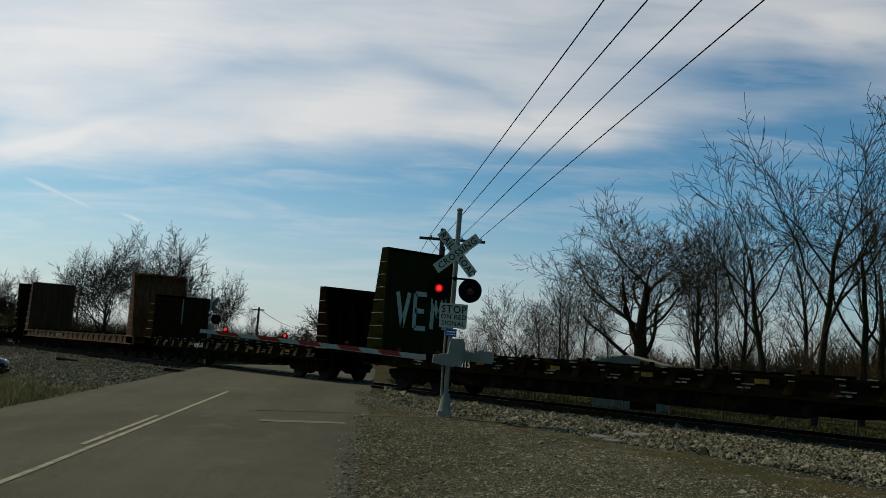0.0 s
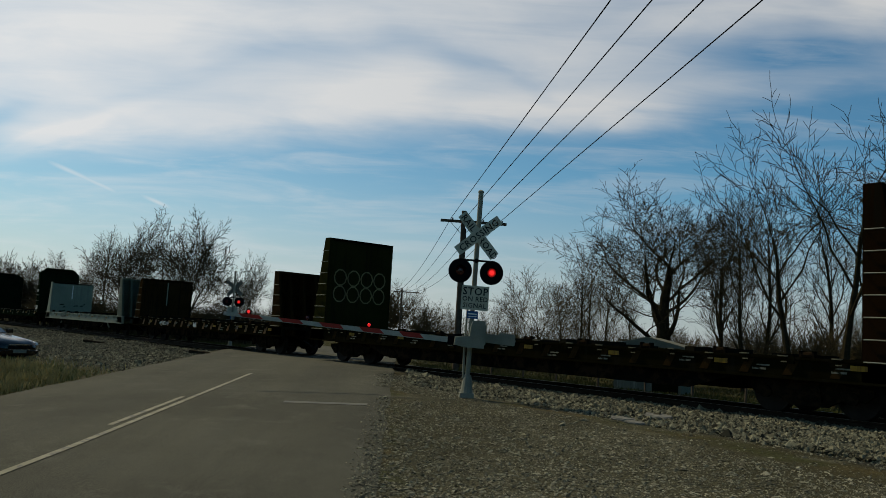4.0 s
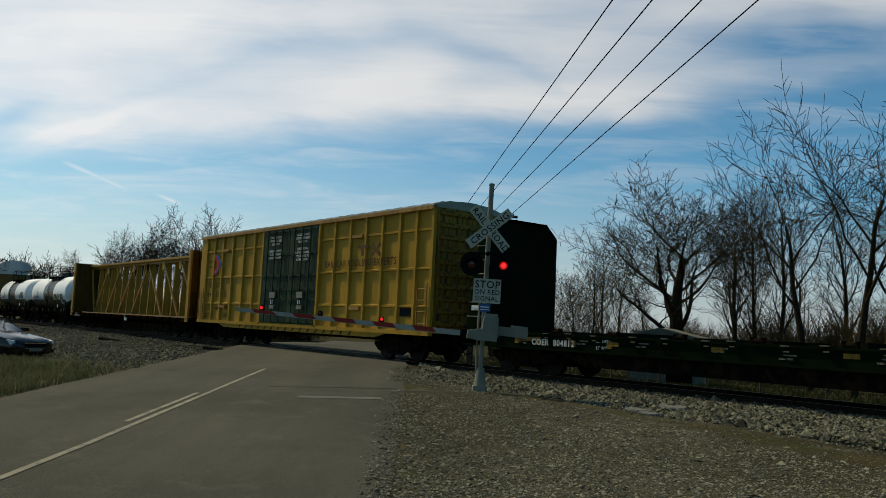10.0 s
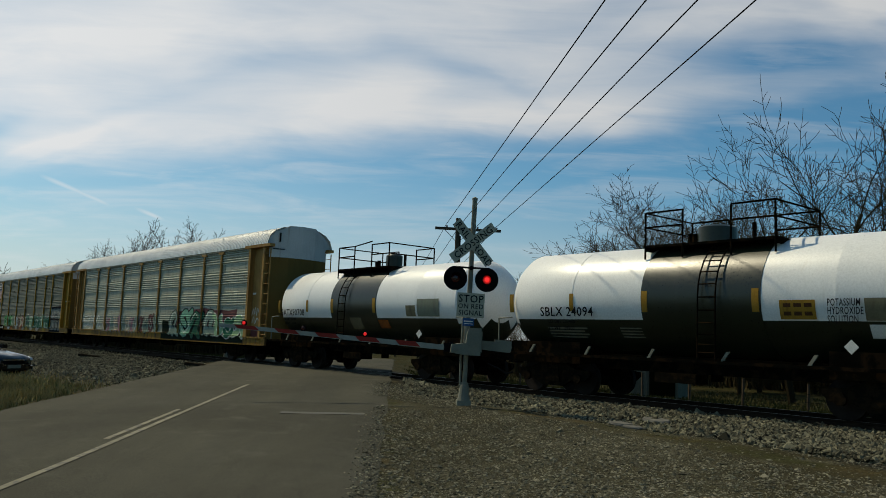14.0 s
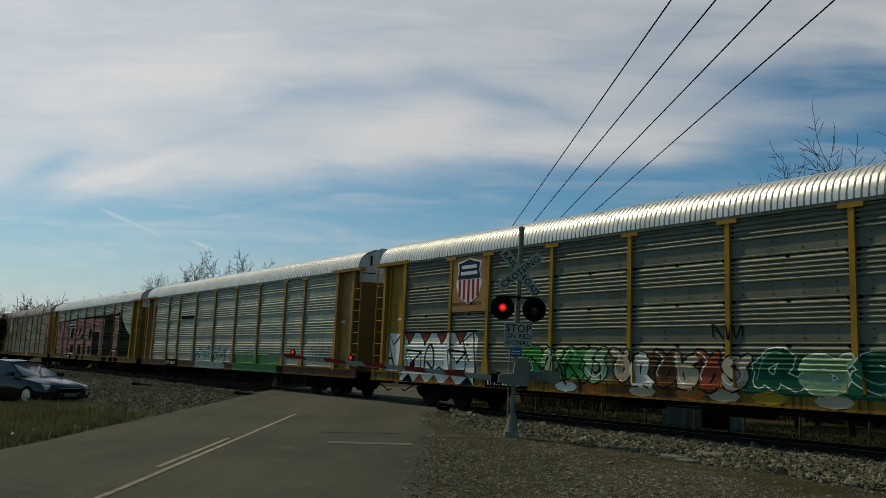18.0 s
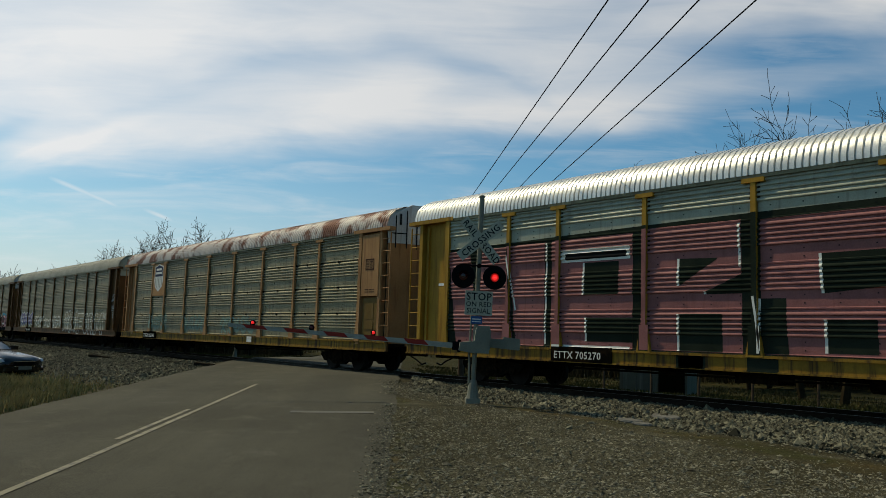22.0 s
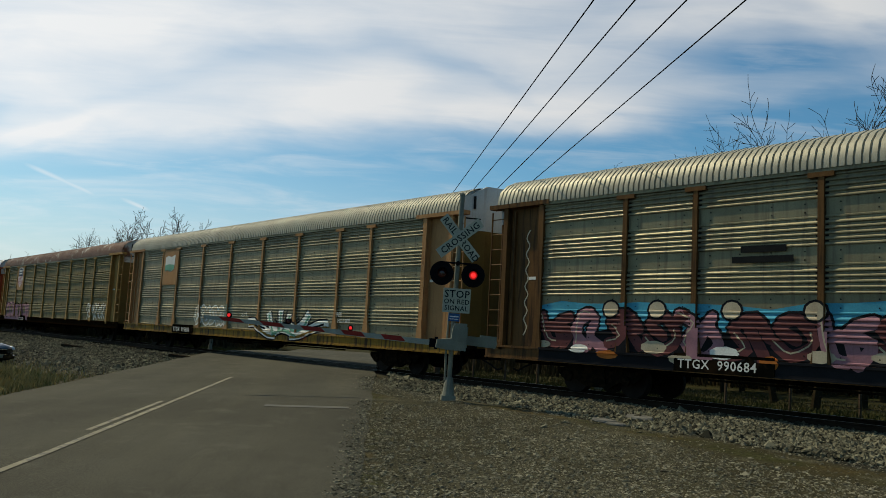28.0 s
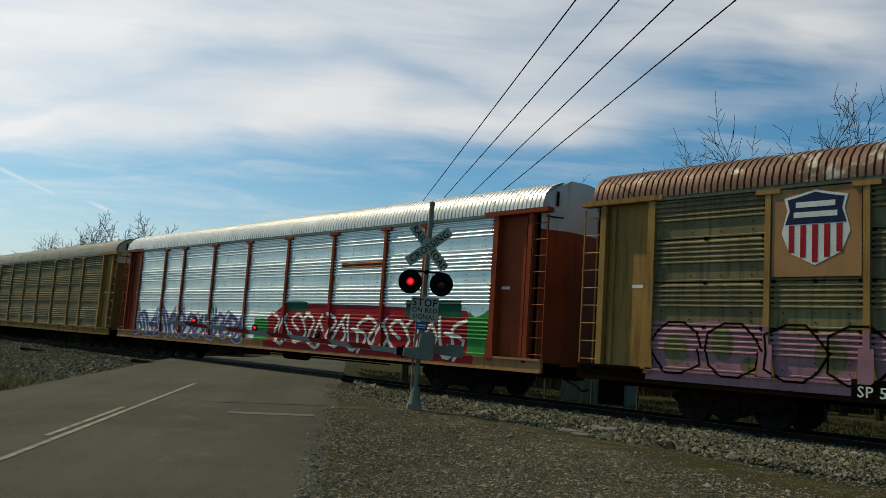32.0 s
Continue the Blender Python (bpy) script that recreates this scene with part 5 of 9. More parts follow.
def build_poles():
    for i, (at, hgt) in enumerate(((POLE, 6.95), (POLE + LINE_D * 62, 7.6), (POLE - LINE_D * 62, 6.4))):
        g = ground_height(at.x, at.y)
        p = thing("utility_pole", Matrix.Translation((at.x, at.y, g)) @ pose(0, 0, 0, 0, 0, -34), "weathered wooden utility pole with a crossarm", "utility pole", "utility poles")
        part("pole", Shape().tube((0, -0.3, -0.5), (0.02, -0.3, hgt - g), 0.15, 0.10, 12), M["wood_pole"], p, smooth=50)
        top = (WIRE_Z, WIRE_Z + 0.62, WIRE_Z - 0.5)[i] - g
        part("crossarm", Shape().box(-0.19, -0.07, -1.35, 1.75, top - 0.22, top - 0.10), M["wood_pole"], p)
        part("brace", Shape().path([(-0.13, -0.9, top - 0.2), (-0.13, -0.3, top - 0.8), (-0.13, 0.4, top - 0.2)], 0.015), M["wood_pole"], p)
        for o in OFFS:
            part("insulator", Shape().lathe([(top - 0.1, 0.035), (top - 0.04, 0.05), (top, 0.03)], "z", 8, (-0.13, o, 0)), M["insulator"], p)
        if i == 0:
            part("down_cable", Shape().path([(0.0, -0.14, 0.3), (0.02, -0.17, top - 0.5)], 0.03), M["cable"], p)
    for o in OFFS:
        w = Shape()
        for a, b, sag, za, zb in ((-62, 0, 0.75, -0.5, 0.0), (0, 62, 0.0, 0.0, 0.62)):
            pts = []
            for i in range(17):
                u = i / 16
                q = POLE + LINE_D * (a + (b - a) * u) + LINE_N * o
                pts.append((q.x - 0.1, q.y, WIRE_Z + za + (zb - za) * u - 4 * sag * u * (1 - u)))
            w.path(pts, 0.013, 5)
        tagged(part("power_line", w, M["cable"], None), "thin black overhead power line between wooden poles", "power line", "overhead power lines", "structure")
    # a second, smaller pole far along the other side of the road
    x, y = -90.0, 48.1
    p = thing("utility_pole", pose(x, y, ground_height(x, y), 0, 0, 20), "small distant wooden utility pole", "utility pole", "utility poles")
    part("pole", Shape().tube((0, 0, -0.3), (0.1, 0, 6.3), 0.16, 0.12, 8), M["wood_pole"], p)
    part("crossarm", Shape().box(-0.9, 0.9, -0.07, 0.07, 5.9, 6.05), M["wood_pole"], p)
    pts = [(x - 45 * u, y + 38 * u, 5.25 - 0.8 * u - 5.0 * u * (1 - u)) for u in [i / 14 for i in range(15)]]
    tagged(part("service_line", Shape().path(pts, 0.03, 5), M["cable"], None), "sagging black service cable far beyond the crossing", "power line", kind="structure")


# ---- shed beyond the track ----
def build_shed():
    az, far = radians(36.1), 38.0
    x, y = -math.sin(az) * far, math.cos(az) * far
    g = ground_height(x, y) - 0.1
    s = thing("garden_shed", pose(x, y, g, 0, 0, 24), "small white metal shed with a low grey gabled roof", "shed")
    w, d, hgt = 1.45, 1.2, 2.1
    part("wall", Shape().box(-w, w, -d, d, 0, hgt), M["shed_white"], s)
    part("roof", Shape().prism([(-w - 0.15, hgt), (w + 0.15, hgt), (w + 0.15, hgt + 0.06), (0.0, hgt + 0.42), (-w - 0.15, hgt + 0.06)], "y", -d - 0.15, d + 0.15), M["shed_roof"], s, "low grey roof")
    for i in range(10):
        part("rib", Shape().box(-w + 0.12 + i * 0.29, -w + 0.17 + i * 0.29, -d - 0.03, -d - 0.002, 0.05, hgt - 0.05), M["shed_white"], s)
    part("door", Shape().box(0.25, 1.35, -d - 0.05, -d - 0.032, 0.05, 1.95), M["flat_olive"], s, "dark shed door")
    part("window", Shape().box(-1.2, -0.6, -d - 0.05, -d - 0.032, 1.1, 1.6), M["lamp_black"], s, "dark shed window")
    # leaning post and low fence beyond the rails
    f = thing("wire_fence", pose(0, 0, 0), "low weathered fence of posts and wires beyond the track", "fence")
    for i in range(24):
        px = -44 + i * 2.1
        py = 25.2 + 0.15 * math.sin(i * 1.7)
        if -ROAD_WIDE - 2 < road_off(px, py) < 2:
            continue
        part("fence_post", Shape().tube((0, 0, -0.3), (0.03 * math.sin(i), 0, 1.0), 0.05, 0.04, 6), M["wood_pole"], f, at=pose(px, py, ground_height(px, py)))
    part("fence_wire", Shape().path([(-14, 25.2, 0.05), (4.3, 25.2, 0.05)], 0.008, 4).path([(-14, 25.2, -0.2), (4.3, 25.2, -0.2)], 0.008, 4), M["cable"], f)


# ---- parked car ----
def build_car():
    hx, hy = 0.87, 0.49
    front = Vector((-30.0, 6.53))
    mid = front - Vector((hx, hy)) * 2.4
    c = thing("parked_car", pose(mid.x, mid.y, ground_height(mid.x, mid.y) - 0.10, 0, 0, math.degrees(math.atan2(hy, hx))), "dark blue-black sedan parked on the gravel verge", "car")

    def loft(secs):
        """Rings of (x, [(y, z), ...]) joined into a closed skin, mirrored in y."""
        s = Shape()
        n = None
        for x, half in secs:
            ring = [(x, y, z) for y, z in half] + [(x, -y, z) for y, z in reversed(half)]
            n = len(ring)
            s.v += ring
        k = len(secs)
        s.f = [(j * n + i, j * n + (i + 1) % n, (j + 1) * n + (i + 1) % n, (j + 1) * n + i) for j in range(k - 1) for i in range(n)]
        s.f += [tuple(range(n))[::-1], tuple(range((k - 1) * n, k * n))]
        return s

    def ring(x, w, low, belt, top, tuck):
        return x, [(0.0, low), (w * 0.92, low), (w, low + 0.18), (w * 1.0, belt - 0.12), (w - tuck, belt), (w * 0.55, top), (0.0, top + 0.015)]

    body = [ring(2.40, 0.62, 0.30, 0.58, 0.62, 0.06), ring(2.30, 0.80, 0.24, 0.66, 0.72, 0.06), ring(2.0, 0.88, 0.20, 0.74, 0.80, 0.07), ring(1.3, 0.91, 0.18, 0.84, 0.90, 0.07), ring(0.75, 0.92, 0.18, 0.90, 0.97, 0.06), ring(-0.6, 0.92, 0.18, 0.92, 0.96, 0.06), ring(-1.6, 0.91, 0.18, 0.95, 1.0, 0.07), ring(-2.1, 0.88, 0.22, 0.95, 1.02, 0.08), ring(-2.38, 0.78, 0.30, 0.88, 0.94, 0.08)]
    part("body", loft(body), M["car_paint"], c, "dark glossy car body", smooth=35)
    glass = [(0.95, [(0, 0.93), (0.70, 0.93), (0.70, 0.95), (0, 0.96)]), (0.15, [(0, 0.93), (0.80, 0.93), (0.62, 1.40), (0, 1.43)]), (-0.9, [(0, 0.93), (0.80, 0.93), (0.62, 1.42), (0, 1.45)]), (-1.85, [(0, 0.93), (0.72, 0.93), (0.66, 0.99), (0, 1.0)])]
    part("glasshouse", loft(glass), M["car_glass"], c, "dark tinted window glass", smooth=30)
    roof = [(0.18, [(0, 1.41), (0.58, 1.385), (0.60, 1.405), (0, 1.445)]), (-0.3, [(0, 1.44), (0.60, 1.40), (0.62, 1.43), (0, 1.475)]), (-0.95, [(0, 1.43), (0.60, 1.40), (0.62, 1.43), (0, 1.47)]), (-1.3, [(0, 1.25), (0.60, 1.22), (0.62, 1.26), (0, 1.31)])]
    part("roof", loft(roof), M["car_paint"], c, "dark car roof", smooth=35)
    for sgn in (-1, 1):
        for x0, x1 in ((0.95, 0.16), (-0.32, -0.40), (-1.0, -1.75)):
            part("roof_pillar", Shape().add([(x0, sgn * 0.735, 0.93), (x0 - 0.09, sgn * 0.765, 0.93), (x1 - 0.05, sgn * 0.625, 1.42 if x1 > -1.5 else 1.0), (x1 + 0.05, sgn * 0.615, 1.42 if x1 > -1.5 else 1.02)], [(0, 1, 2, 3)]), M["car_paint"], c)
        lampm = Shape().prism([(1.98, 0.60), (2.26, 0.54), (2.33, 0.60), (2.28, 0.68), (2.0, 0.72)], "y", sgn * 0.50, sgn * 0.83)
        part("headlamp", lampm, M["headlamp"], c, "clear headlamp")
        part("wing_mirror", Shape().box(0.62, 0.80, sgn * 0.93, sgn * 1.10, 0.93, 1.06), M["car_paint"], c)
        for x in (1.45, -1.42):
            w = part("wheel", Shape().lathe([(-0.11, 0.25), (-0.09, 0.32), (0.09, 0.32), (0.11, 0.25)], "y", 20), M["rubber"], c, "black tyre", pose(x, sgn * 0.82, 0.32), smooth=40)
            part("rim", Shape().lathe([(-0.115, 0.03), (-0.112, 0.21), (0.112, 0.21), (0.115, 0.03)], "y", 16), M["chrome"], w, "metal wheel rim")
        part("tail_lamp", Shape().box(-2.36, -2.2, sgn * 0.5, sgn * 0.8, 0.75, 0.9), M["arm_red"], c, "red tail lamp")
    part("grille", Shape().box(2.30, 2.40, -0.42, 0.42, 0.44, 0.60), M["lamp_black"], c, "dark front grille")
    part("grille_bar", Shape().box(2.395, 2.42, -0.42, 0.42, 0.585, 0.61).box(2.395, 2.42, -0.42, 0.42, 0.43, 0.445), M["chrome"], c, "bright grille trim")
    part("bumper", Shape().prism([(2.2, 0.26), (2.43, 0.28), (2.45, 0.40), (2.3, 0.43), (2.2, 0.42)], "y", -0.74, 0.74), M["car_paint"], c)
    part("number_plate", Shape().box(2.44, 2.455, -0.26, 0.26, 0.33, 0.44), M["mast"], c, "plain grey plate")


def build_litter():
    for x, y, s in ((-20.9, 4.1, 0.07), (-19.5, 3.6, 0.06), (-22.6, 5.4, 0.05), (-18.9, 3.1, 0.08)):
        sh = Shape().add([(-s, -s * 0.5, 0), (s, -s * 0.6, 0.02), (s * 0.9, s * 0.5, 0.05), (-s * 0.7, s * 0.6, 0.03), (0.1 * s, 0, 0.09)], [(0, 1, 4), (1, 2, 4), (2, 3, 4), (3, 0, 4), (0, 3, 2, 1)])
        tagged(part("paper_scrap", sh, M["litter"], None, at=pose(x, y, ground_height(x, y) + 0.01)), "small crumpled white scrap lying on the verge", "litter", "scraps on the verge")
    for x, y, ln in ((-40.5, 12.0, 1.2), (-31.0, 13.2, 0.9)):
        tagged(part("timber_scrap", Shape().box(-ln / 2, ln / 2, -0.1, 0.1, 0, 0.12), M["tie_wood"], None, at=pose(x, y, ground_height(x, y), 2, 3, 25)), "broken piece of dark timber lying on gravel", "timber")

# ---- the train ----
CARS = []          # (empty, place along the train when the clip starts)


def rail_car(front, rear, label, category="rail car"):
    mid = (front + rear) / 2
    c = thing("freight_car", pose(mid, TRACK_Y, 0), label, category, "cars of the freight train")
    CARS.append((c, mid))
    return c


def side_frame():
    s = Shape()
    out = [(-1.28, 0.50), (-1.28, 0.62), (-0.75, 0.66), (-0.42, 0.80), (0.42, 0.80), (0.75, 0.66), (1.28, 0.62), (1.28, 0.50), (1.10, 0.36), (0.68, 0.36), (0.36, 0.20), (-0.36, 0.20), (-0.68, 0.36), (-1.10, 0.36)]
    return s.prism(out, "y", -0.06, 0.06).prism([(-0.30, 0.30), (0.30, 0.30), (0.24, 0.68), (-0.24, 0.68)], "y", -0.11, -0.055).tube((-0.89, -0.12, 0.42), (-0.89, -0.05, 0.42), 0.13, n=10).tube((0.89, -0.12, 0.42), (0.89, -0.05, 0.42), 0.13, n=10)


def add_truck(c, x):
    t = part("truck", shared("bolster", lambda: Shape().box(-0.22, 0.22, -1.05, 1.05, 0.45, 0.80).box(-0.12, 0.12, -0.25, 0.25, 0.78, 0.92)), M["running_gear"], c, "four-wheel truck", pose(x, 0, 0))
    sf = shared("side_frame", side_frame)
    part("side_frame", sf, M["running_gear"], t, at=pose(0, -1.02, 0))
    part("side_frame", sf, M["running_gear"], t, at=pose(0, 1.02, 0, 0, 0, 180))
    wheel = shared("wheel", lambda: Shape().lathe([(-0.07, 0.10), (-0.05, 0.34), (-0.07, 0.40), (-0.07, 0.418), (0.05, 0.420), (0.07, 0.445), (0.085, 0.445), (0.085, 0.36), (0.04, 0.30), (0.06, 0.10)], "y", 28), 35)
    axle = shared("axle", lambda: Shape().tube((0, -0.95, 0.42), (0, 0.95, 0.42), 0.08, n=10))
    for dx in (-0.89, 0.89):
        part("axle", axle, M["running_gear"], t, at=pose(dx, 0, 0))
        part("wheel", wheel, M["wheel_steel"], t, at=pose(dx, -0.745, 0.42, 0, 0, 0))
        part("wheel", wheel, M["wheel_steel"], t, at=pose(dx, 0.745, 0.42, 0, 0, 180))


def add_couplers(c, half, reach):
    m = shared(("coupler", round(reach, 2)), lambda: Shape().box(-0.4, reach - 0.25, -0.08, 0.08, 0.76, 0.92).prism([(reach - 0.3, -0.10), (reach - 0.02, -0.15), (reach + 0.04, -0.02), (reach - 0.05, 0.10), (reach - 0.3, 0.14)], "z", 0.70, 0.98))
    hose = shared(("hose", round(reach, 2)), lambda: Shape().path([(-0.15, -0.35, 0.62), (reach * 0.4, -0.36, 0.50), (reach * 0.75, -0.3, 0.36), (reach, -0.22, 0.42)], 0.025, 6))
    for s, turn in ((1, 0), (-1, 180)):
        part("coupler", m, M["running_gear"], c, at=pose(s * half, 0, 0, 0, 0, turn))
        part("air_hose", hose, M["rubber"], c, at=pose(s * half, 0, 0, 0, 0, turn))


def ladder(c, x, y, z0, z1, wide, n, material, face=-1, name="ladder"):
    s = Shape()
    for i in range(n):
        z = z0 + (z1 - z0) * (i + 0.5) / n
        s.tube((x - wide / 2, y + face * 0.05, z), (x + wide / 2, y + face * 0.05, z), 0.012, n=5)
        for e in (-1, 1):
            s.tube((x + e * wide / 2, y, z), (x + e * wide / 2, y + face * 0.05, z), 0.012, n=5)
    return part(name, s, material, c, "grab-iron ladder")


# ---- car carriers ----
POSTS = (-8.95, -7.05, -4.25, -1.42, 1.42, 4.25, 7.05, 8.95)
END_X, HALF = 11.75, 13.62
SCREEN_Z, EAVE_Z = 1.11, 4.92


def screen_profile():
    """Points (depth towards the viewer, height) of four stacked ribbed screens."""
    pts, hgt = [], (EAVE_Z - SCREEN_Z) / 4
    for k in range(4):
        z = SCREEN_Z + k * hgt
        pts += [(0.0, z), (0.018, z + 0.012), (0.018, z + 0.04), (0.0, z + 0.052)]
        for i in range(5):
            r = z + 0.40 + i * 0.108
            pts += [(0.0, r), (0.030, r + 0.005), (0.040, r + 0.018), (0.037, r + 0.040), (0.020, r + 0.064), (0.0, r + 0.080)]
    return pts + [(0.0, EAVE_Z)]


PROFILE = screen_profile()


def screen(x0, x1):
    s = Shape()
    n = len(PROFILE)
    s.v = [(x, -d, z) for x in (x0, x1) for d, z in PROFILE] + [(x, 0.03, z) for x in (x0, x1) for z in (SCREEN_Z, EAVE_Z)]
    s.f = [(i, n + i, n + i + 1, i + 1) for i in range(n - 1)] + [(2 * n, 2 * n + 1, 2 * n + 3, 2 * n + 2)]
    return s


# the side's outline with the deck sill below the screens
SIDE = [(0.092, 0.72), (0.092, 0.79), (0.052, 0.791), (0.052, SCREEN_Z - 0.061), (0.092, SCREEN_Z - 0.06), (0.092, SCREEN_Z - 0.004), (0.0, SCREEN_Z - 0.003)] + PROFILE


def bolt_rows(x0, x1):
    """Dark bolt heads on the plain bands between the ribs, and the clips at the screen's edges."""
    s = Shape()
    hgt = (EAVE_Z - SCREEN_Z) / 4
    n = max(2, round((x1 - x0) / 0.75))
    for k in range(4):
        z = SCREEN_Z + k * hgt
        for i in range(n):
            x = x0 + (x1 - x0) * (i + 0.5) / n
            for dz in (0.12, 0.29):
                s.box(x - 0.013, x + 0.013, -0.012, 0.0, z + dz, z + dz + 0.024)
        for i in range(5):
            for x in (x0 + 0.10, x1 - 0.10):
                s.box(x - 0.025, x + 0.025, -0.024, 0.0, z + 0.40 + i * 0.108 + 0.080, z + 0.40 + i * 0.108 + 0.107)
    return s


def tier_joint(x0, x1, k):
    """The dark joint between two tiers of screens, with its latch clips."""
    top = SCREEN_Z + (k + 1) * (EAVE_Z - SCREEN_Z) / 4
    s = Shape().box(x0 + 0.06, x1 - 0.06, -0.012, 0.0, top - 0.016, top - 0.003)
    for x in (x0 + (x1 - x0) * 0.5, x0 + 0.12, x1 - 0.12):
        s.box(x - 0.03, x + 0.03, -0.045, 0.0, top - 0.05, top + 0.012)
    return s


def drape(poly, lift, side_y):
    """A convex painted patch (x, z) laid over the ribs of a screen."""
    s = Shape()
    zs = [z for _, z in poly]
    lo, hi = min(zs), max(zs)

    def span(z):
        xs = []
        for (x0, z0), (x1, z1) in zip(poly, poly[1:] + poly[:1]):
            if abs(z1 - z0) < 1e-9:
                if abs(z - z0) < 1e-6:
                    xs += [x0, x1]
            elif min(z0, z1) - 1e-9 <= z <= max(z0, z1) + 1e-9:
                xs.append(x0 + (x1 - x0) * (z - z0) / (z1 - z0))
        return (min(xs), max(xs)) if xs else None

    def depth_at(z):
        if side_y != -1.45:
            return 0.0
        for (d0, z0), (d1, z1) in zip(SIDE, SIDE[1:]):
            if z0 <= z <= z1:
                return d0 + (d1 - d0) * (z - z0) / max(1e-6, z1 - z0)
        return 0.0
    cuts = sorted({lo + 1e-5, hi - 1e-5, *(z for _, z in SIDE if lo < z < hi), *(z for z in zs if lo < z < hi)})
    last = None
    for z in cuts:
        sp = span(z)
        if sp is None:
            continue
        y = side_y - depth_at(z) - lift
        n = len(s.v)
        s.v += [(sp[0], y, z), (sp[1], y, z)]
        if last is not None:
            s.f.append((last, last + 1, n + 1, n))
        last = n
    return s


def trimmed(poly, a, b, k=0):
    """A convex patch cut to a <= coordinate k <= b."""
    for keep, at in ((1, a), (-1, b)):
        out = []
        for p, q in zip(poly, poly[1:] + poly[:1]):
            dp, dq = (p[k] - at) * keep, (q[k] - at) * keep
            if dp >= 0:
                out.append(p)
            if dp * dq < 0:
                u = dp / (dp - dq)
                out.append((p[0] + (q[0] - p[0]) * u, p[1] + (q[1] - p[1]) * u))
        poly = out
        if len(poly) < 3:
            return []
    return poly


def paint(c, polys, material, lift=0.004, name="graffiti", label="", side_y=-1.45):
    """Spray paint over ribs and sill, and over the posts that stand proud of them."""
    s = Shape()
    base = lift
    for i, poly in enumerate(polys):
        lift = base + (0.0001 * (i % 19) if "letter" in name else 0.0)      # one pass of paint over the last
        d = drape(poly, lift, side_y)
        s.add(d.v, d.f)
        if side_y != -1.45:
            continue
        for x in POSTS:
            for half, z0, z1, y in ((0.062, SCREEN_Z + 0.62, EAVE_Z - 0.15, -1.536), (0.14, SCREEN_Z - 0.03, SCREEN_Z + 0.62, -1.546)):
                q = trimmed(trimmed(poly, x - half, x + half), z0, z1, 1)
                if q:
                    s.add([(u, y - lift * 0.7, v) for u, v in q], [tuple(range(len(q)))])
    return part(name, s, material, c, label)


def stroke(x0, z0, x1, z1, w):
    d = Vector((x1 - x0, z1 - z0))
    n = Vector((-d.y, d.x)).normalized() * w / 2
    return [(x0 + n.x, z0 + n.y), (x0 - n.x, z0 - n.y), (x1 - n.x, z1 - n.y), (x1 + n.x, z1 + n.y)]


GLYPHS = {"F": [(0, 0, 0, 1), (0, 1, 0.8, 1), (0, 0.55, 0.6, 0.55)], "O": [(0, 0.15, 0, 0.85), (0, 0.85, 0.3, 1), (0.3, 1, 0.7, 0.9), (0.7, 0.9, 0.8, 0.3), (0.8, 0.3, 0.5, 0), (0.5, 0, 0, 0.15)], "R": [(0, 0, 0, 1), (0, 1, 0.7, 0.95), (0.7, 0.95, 0.7, 0.55), (0.7, 0.55, 0, 0.5), (0.3, 0.5, 0.8, 0)], "M": [(0, 0, 0.05, 1), (0.05, 1, 0.45, 0.35), (0.45, 0.35, 0.85, 1), (0.85, 1, 0.9, 0)], "W": [(0, 1, 0.15, 0), (0.15, 0, 0.42, 0.7), (0.42, 0.7, 0.68, 0), (0.68, 0, 0.9, 1)], "E": [(0, 0, 0, 1), (0, 1, 0.8, 1), (0, 0.5, 0.65, 0.5), (0, 0, 0.8, 0)], "S": [(0.8, 0.95, 0.05, 0.95), (0.05, 0.95, 0.05, 0.55), (0.05, 0.55, 0.8, 0.5), (0.8, 0.5, 0.8, 0.05), (0.8, 0.05, 0, 0.05)], "T": [(0, 1, 0.9, 1), (0.45, 0, 0.45, 1)], "!": [(0.3, 0.3, 0.3, 1), (0.3, 0, 0.3, 0.14)], "K": [(0, 0, 0, 1), (0, 0.45, 0.75, 1), (0.2, 0.55, 0.8, 0)], "A": [(0, 0, 0.4, 1), (0.4, 1, 0.8, 0), (0.15, 0.35, 0.65, 0.35)], "N": [(0, 0, 0, 1), (0, 1, 0.8, 0), (0.8, 0, 0.8, 1)], "U": [(0, 1, 0.05, 0.1), (0.05, 0.1, 0.75, 0.1), (0.75, 0.1, 0.8, 1)], "V": [(0, 1, 0.4, 0), (0.4, 0, 0.8, 1)]}


def block_word(word, x, z, wide, tall, heavy):
    """Strokes of painted capitals: convex patches."""
    out = []
    for ch in word:
        for a, b, c, d in GLYPHS[ch]:
            out.append(stroke(x + a * wide, z + b * tall, x + c * wide, z + d * tall, heavy))
        x += wide * 1.22
    return out


def bend(pts, n=3):
    """A smooth line through the points."""
    if len(pts) < 3:
        return list(pts)
    p = [pts[0], *pts, pts[-1]]
    out = []
    for i in range(1, len(p) - 2):
        for j in range(n):
            u = j / n
            out.append(tuple(0.5 * (2 * b + (c - a) * u + (2 * a - 5 * b + 4 * c - d) * u * u + (3 * b - a - 3 * c + d) * u ** 3) for a, b, c, d in zip(p[i - 1], p[i], p[i + 1], p[i + 2])))
    return out + [pts[-1]]


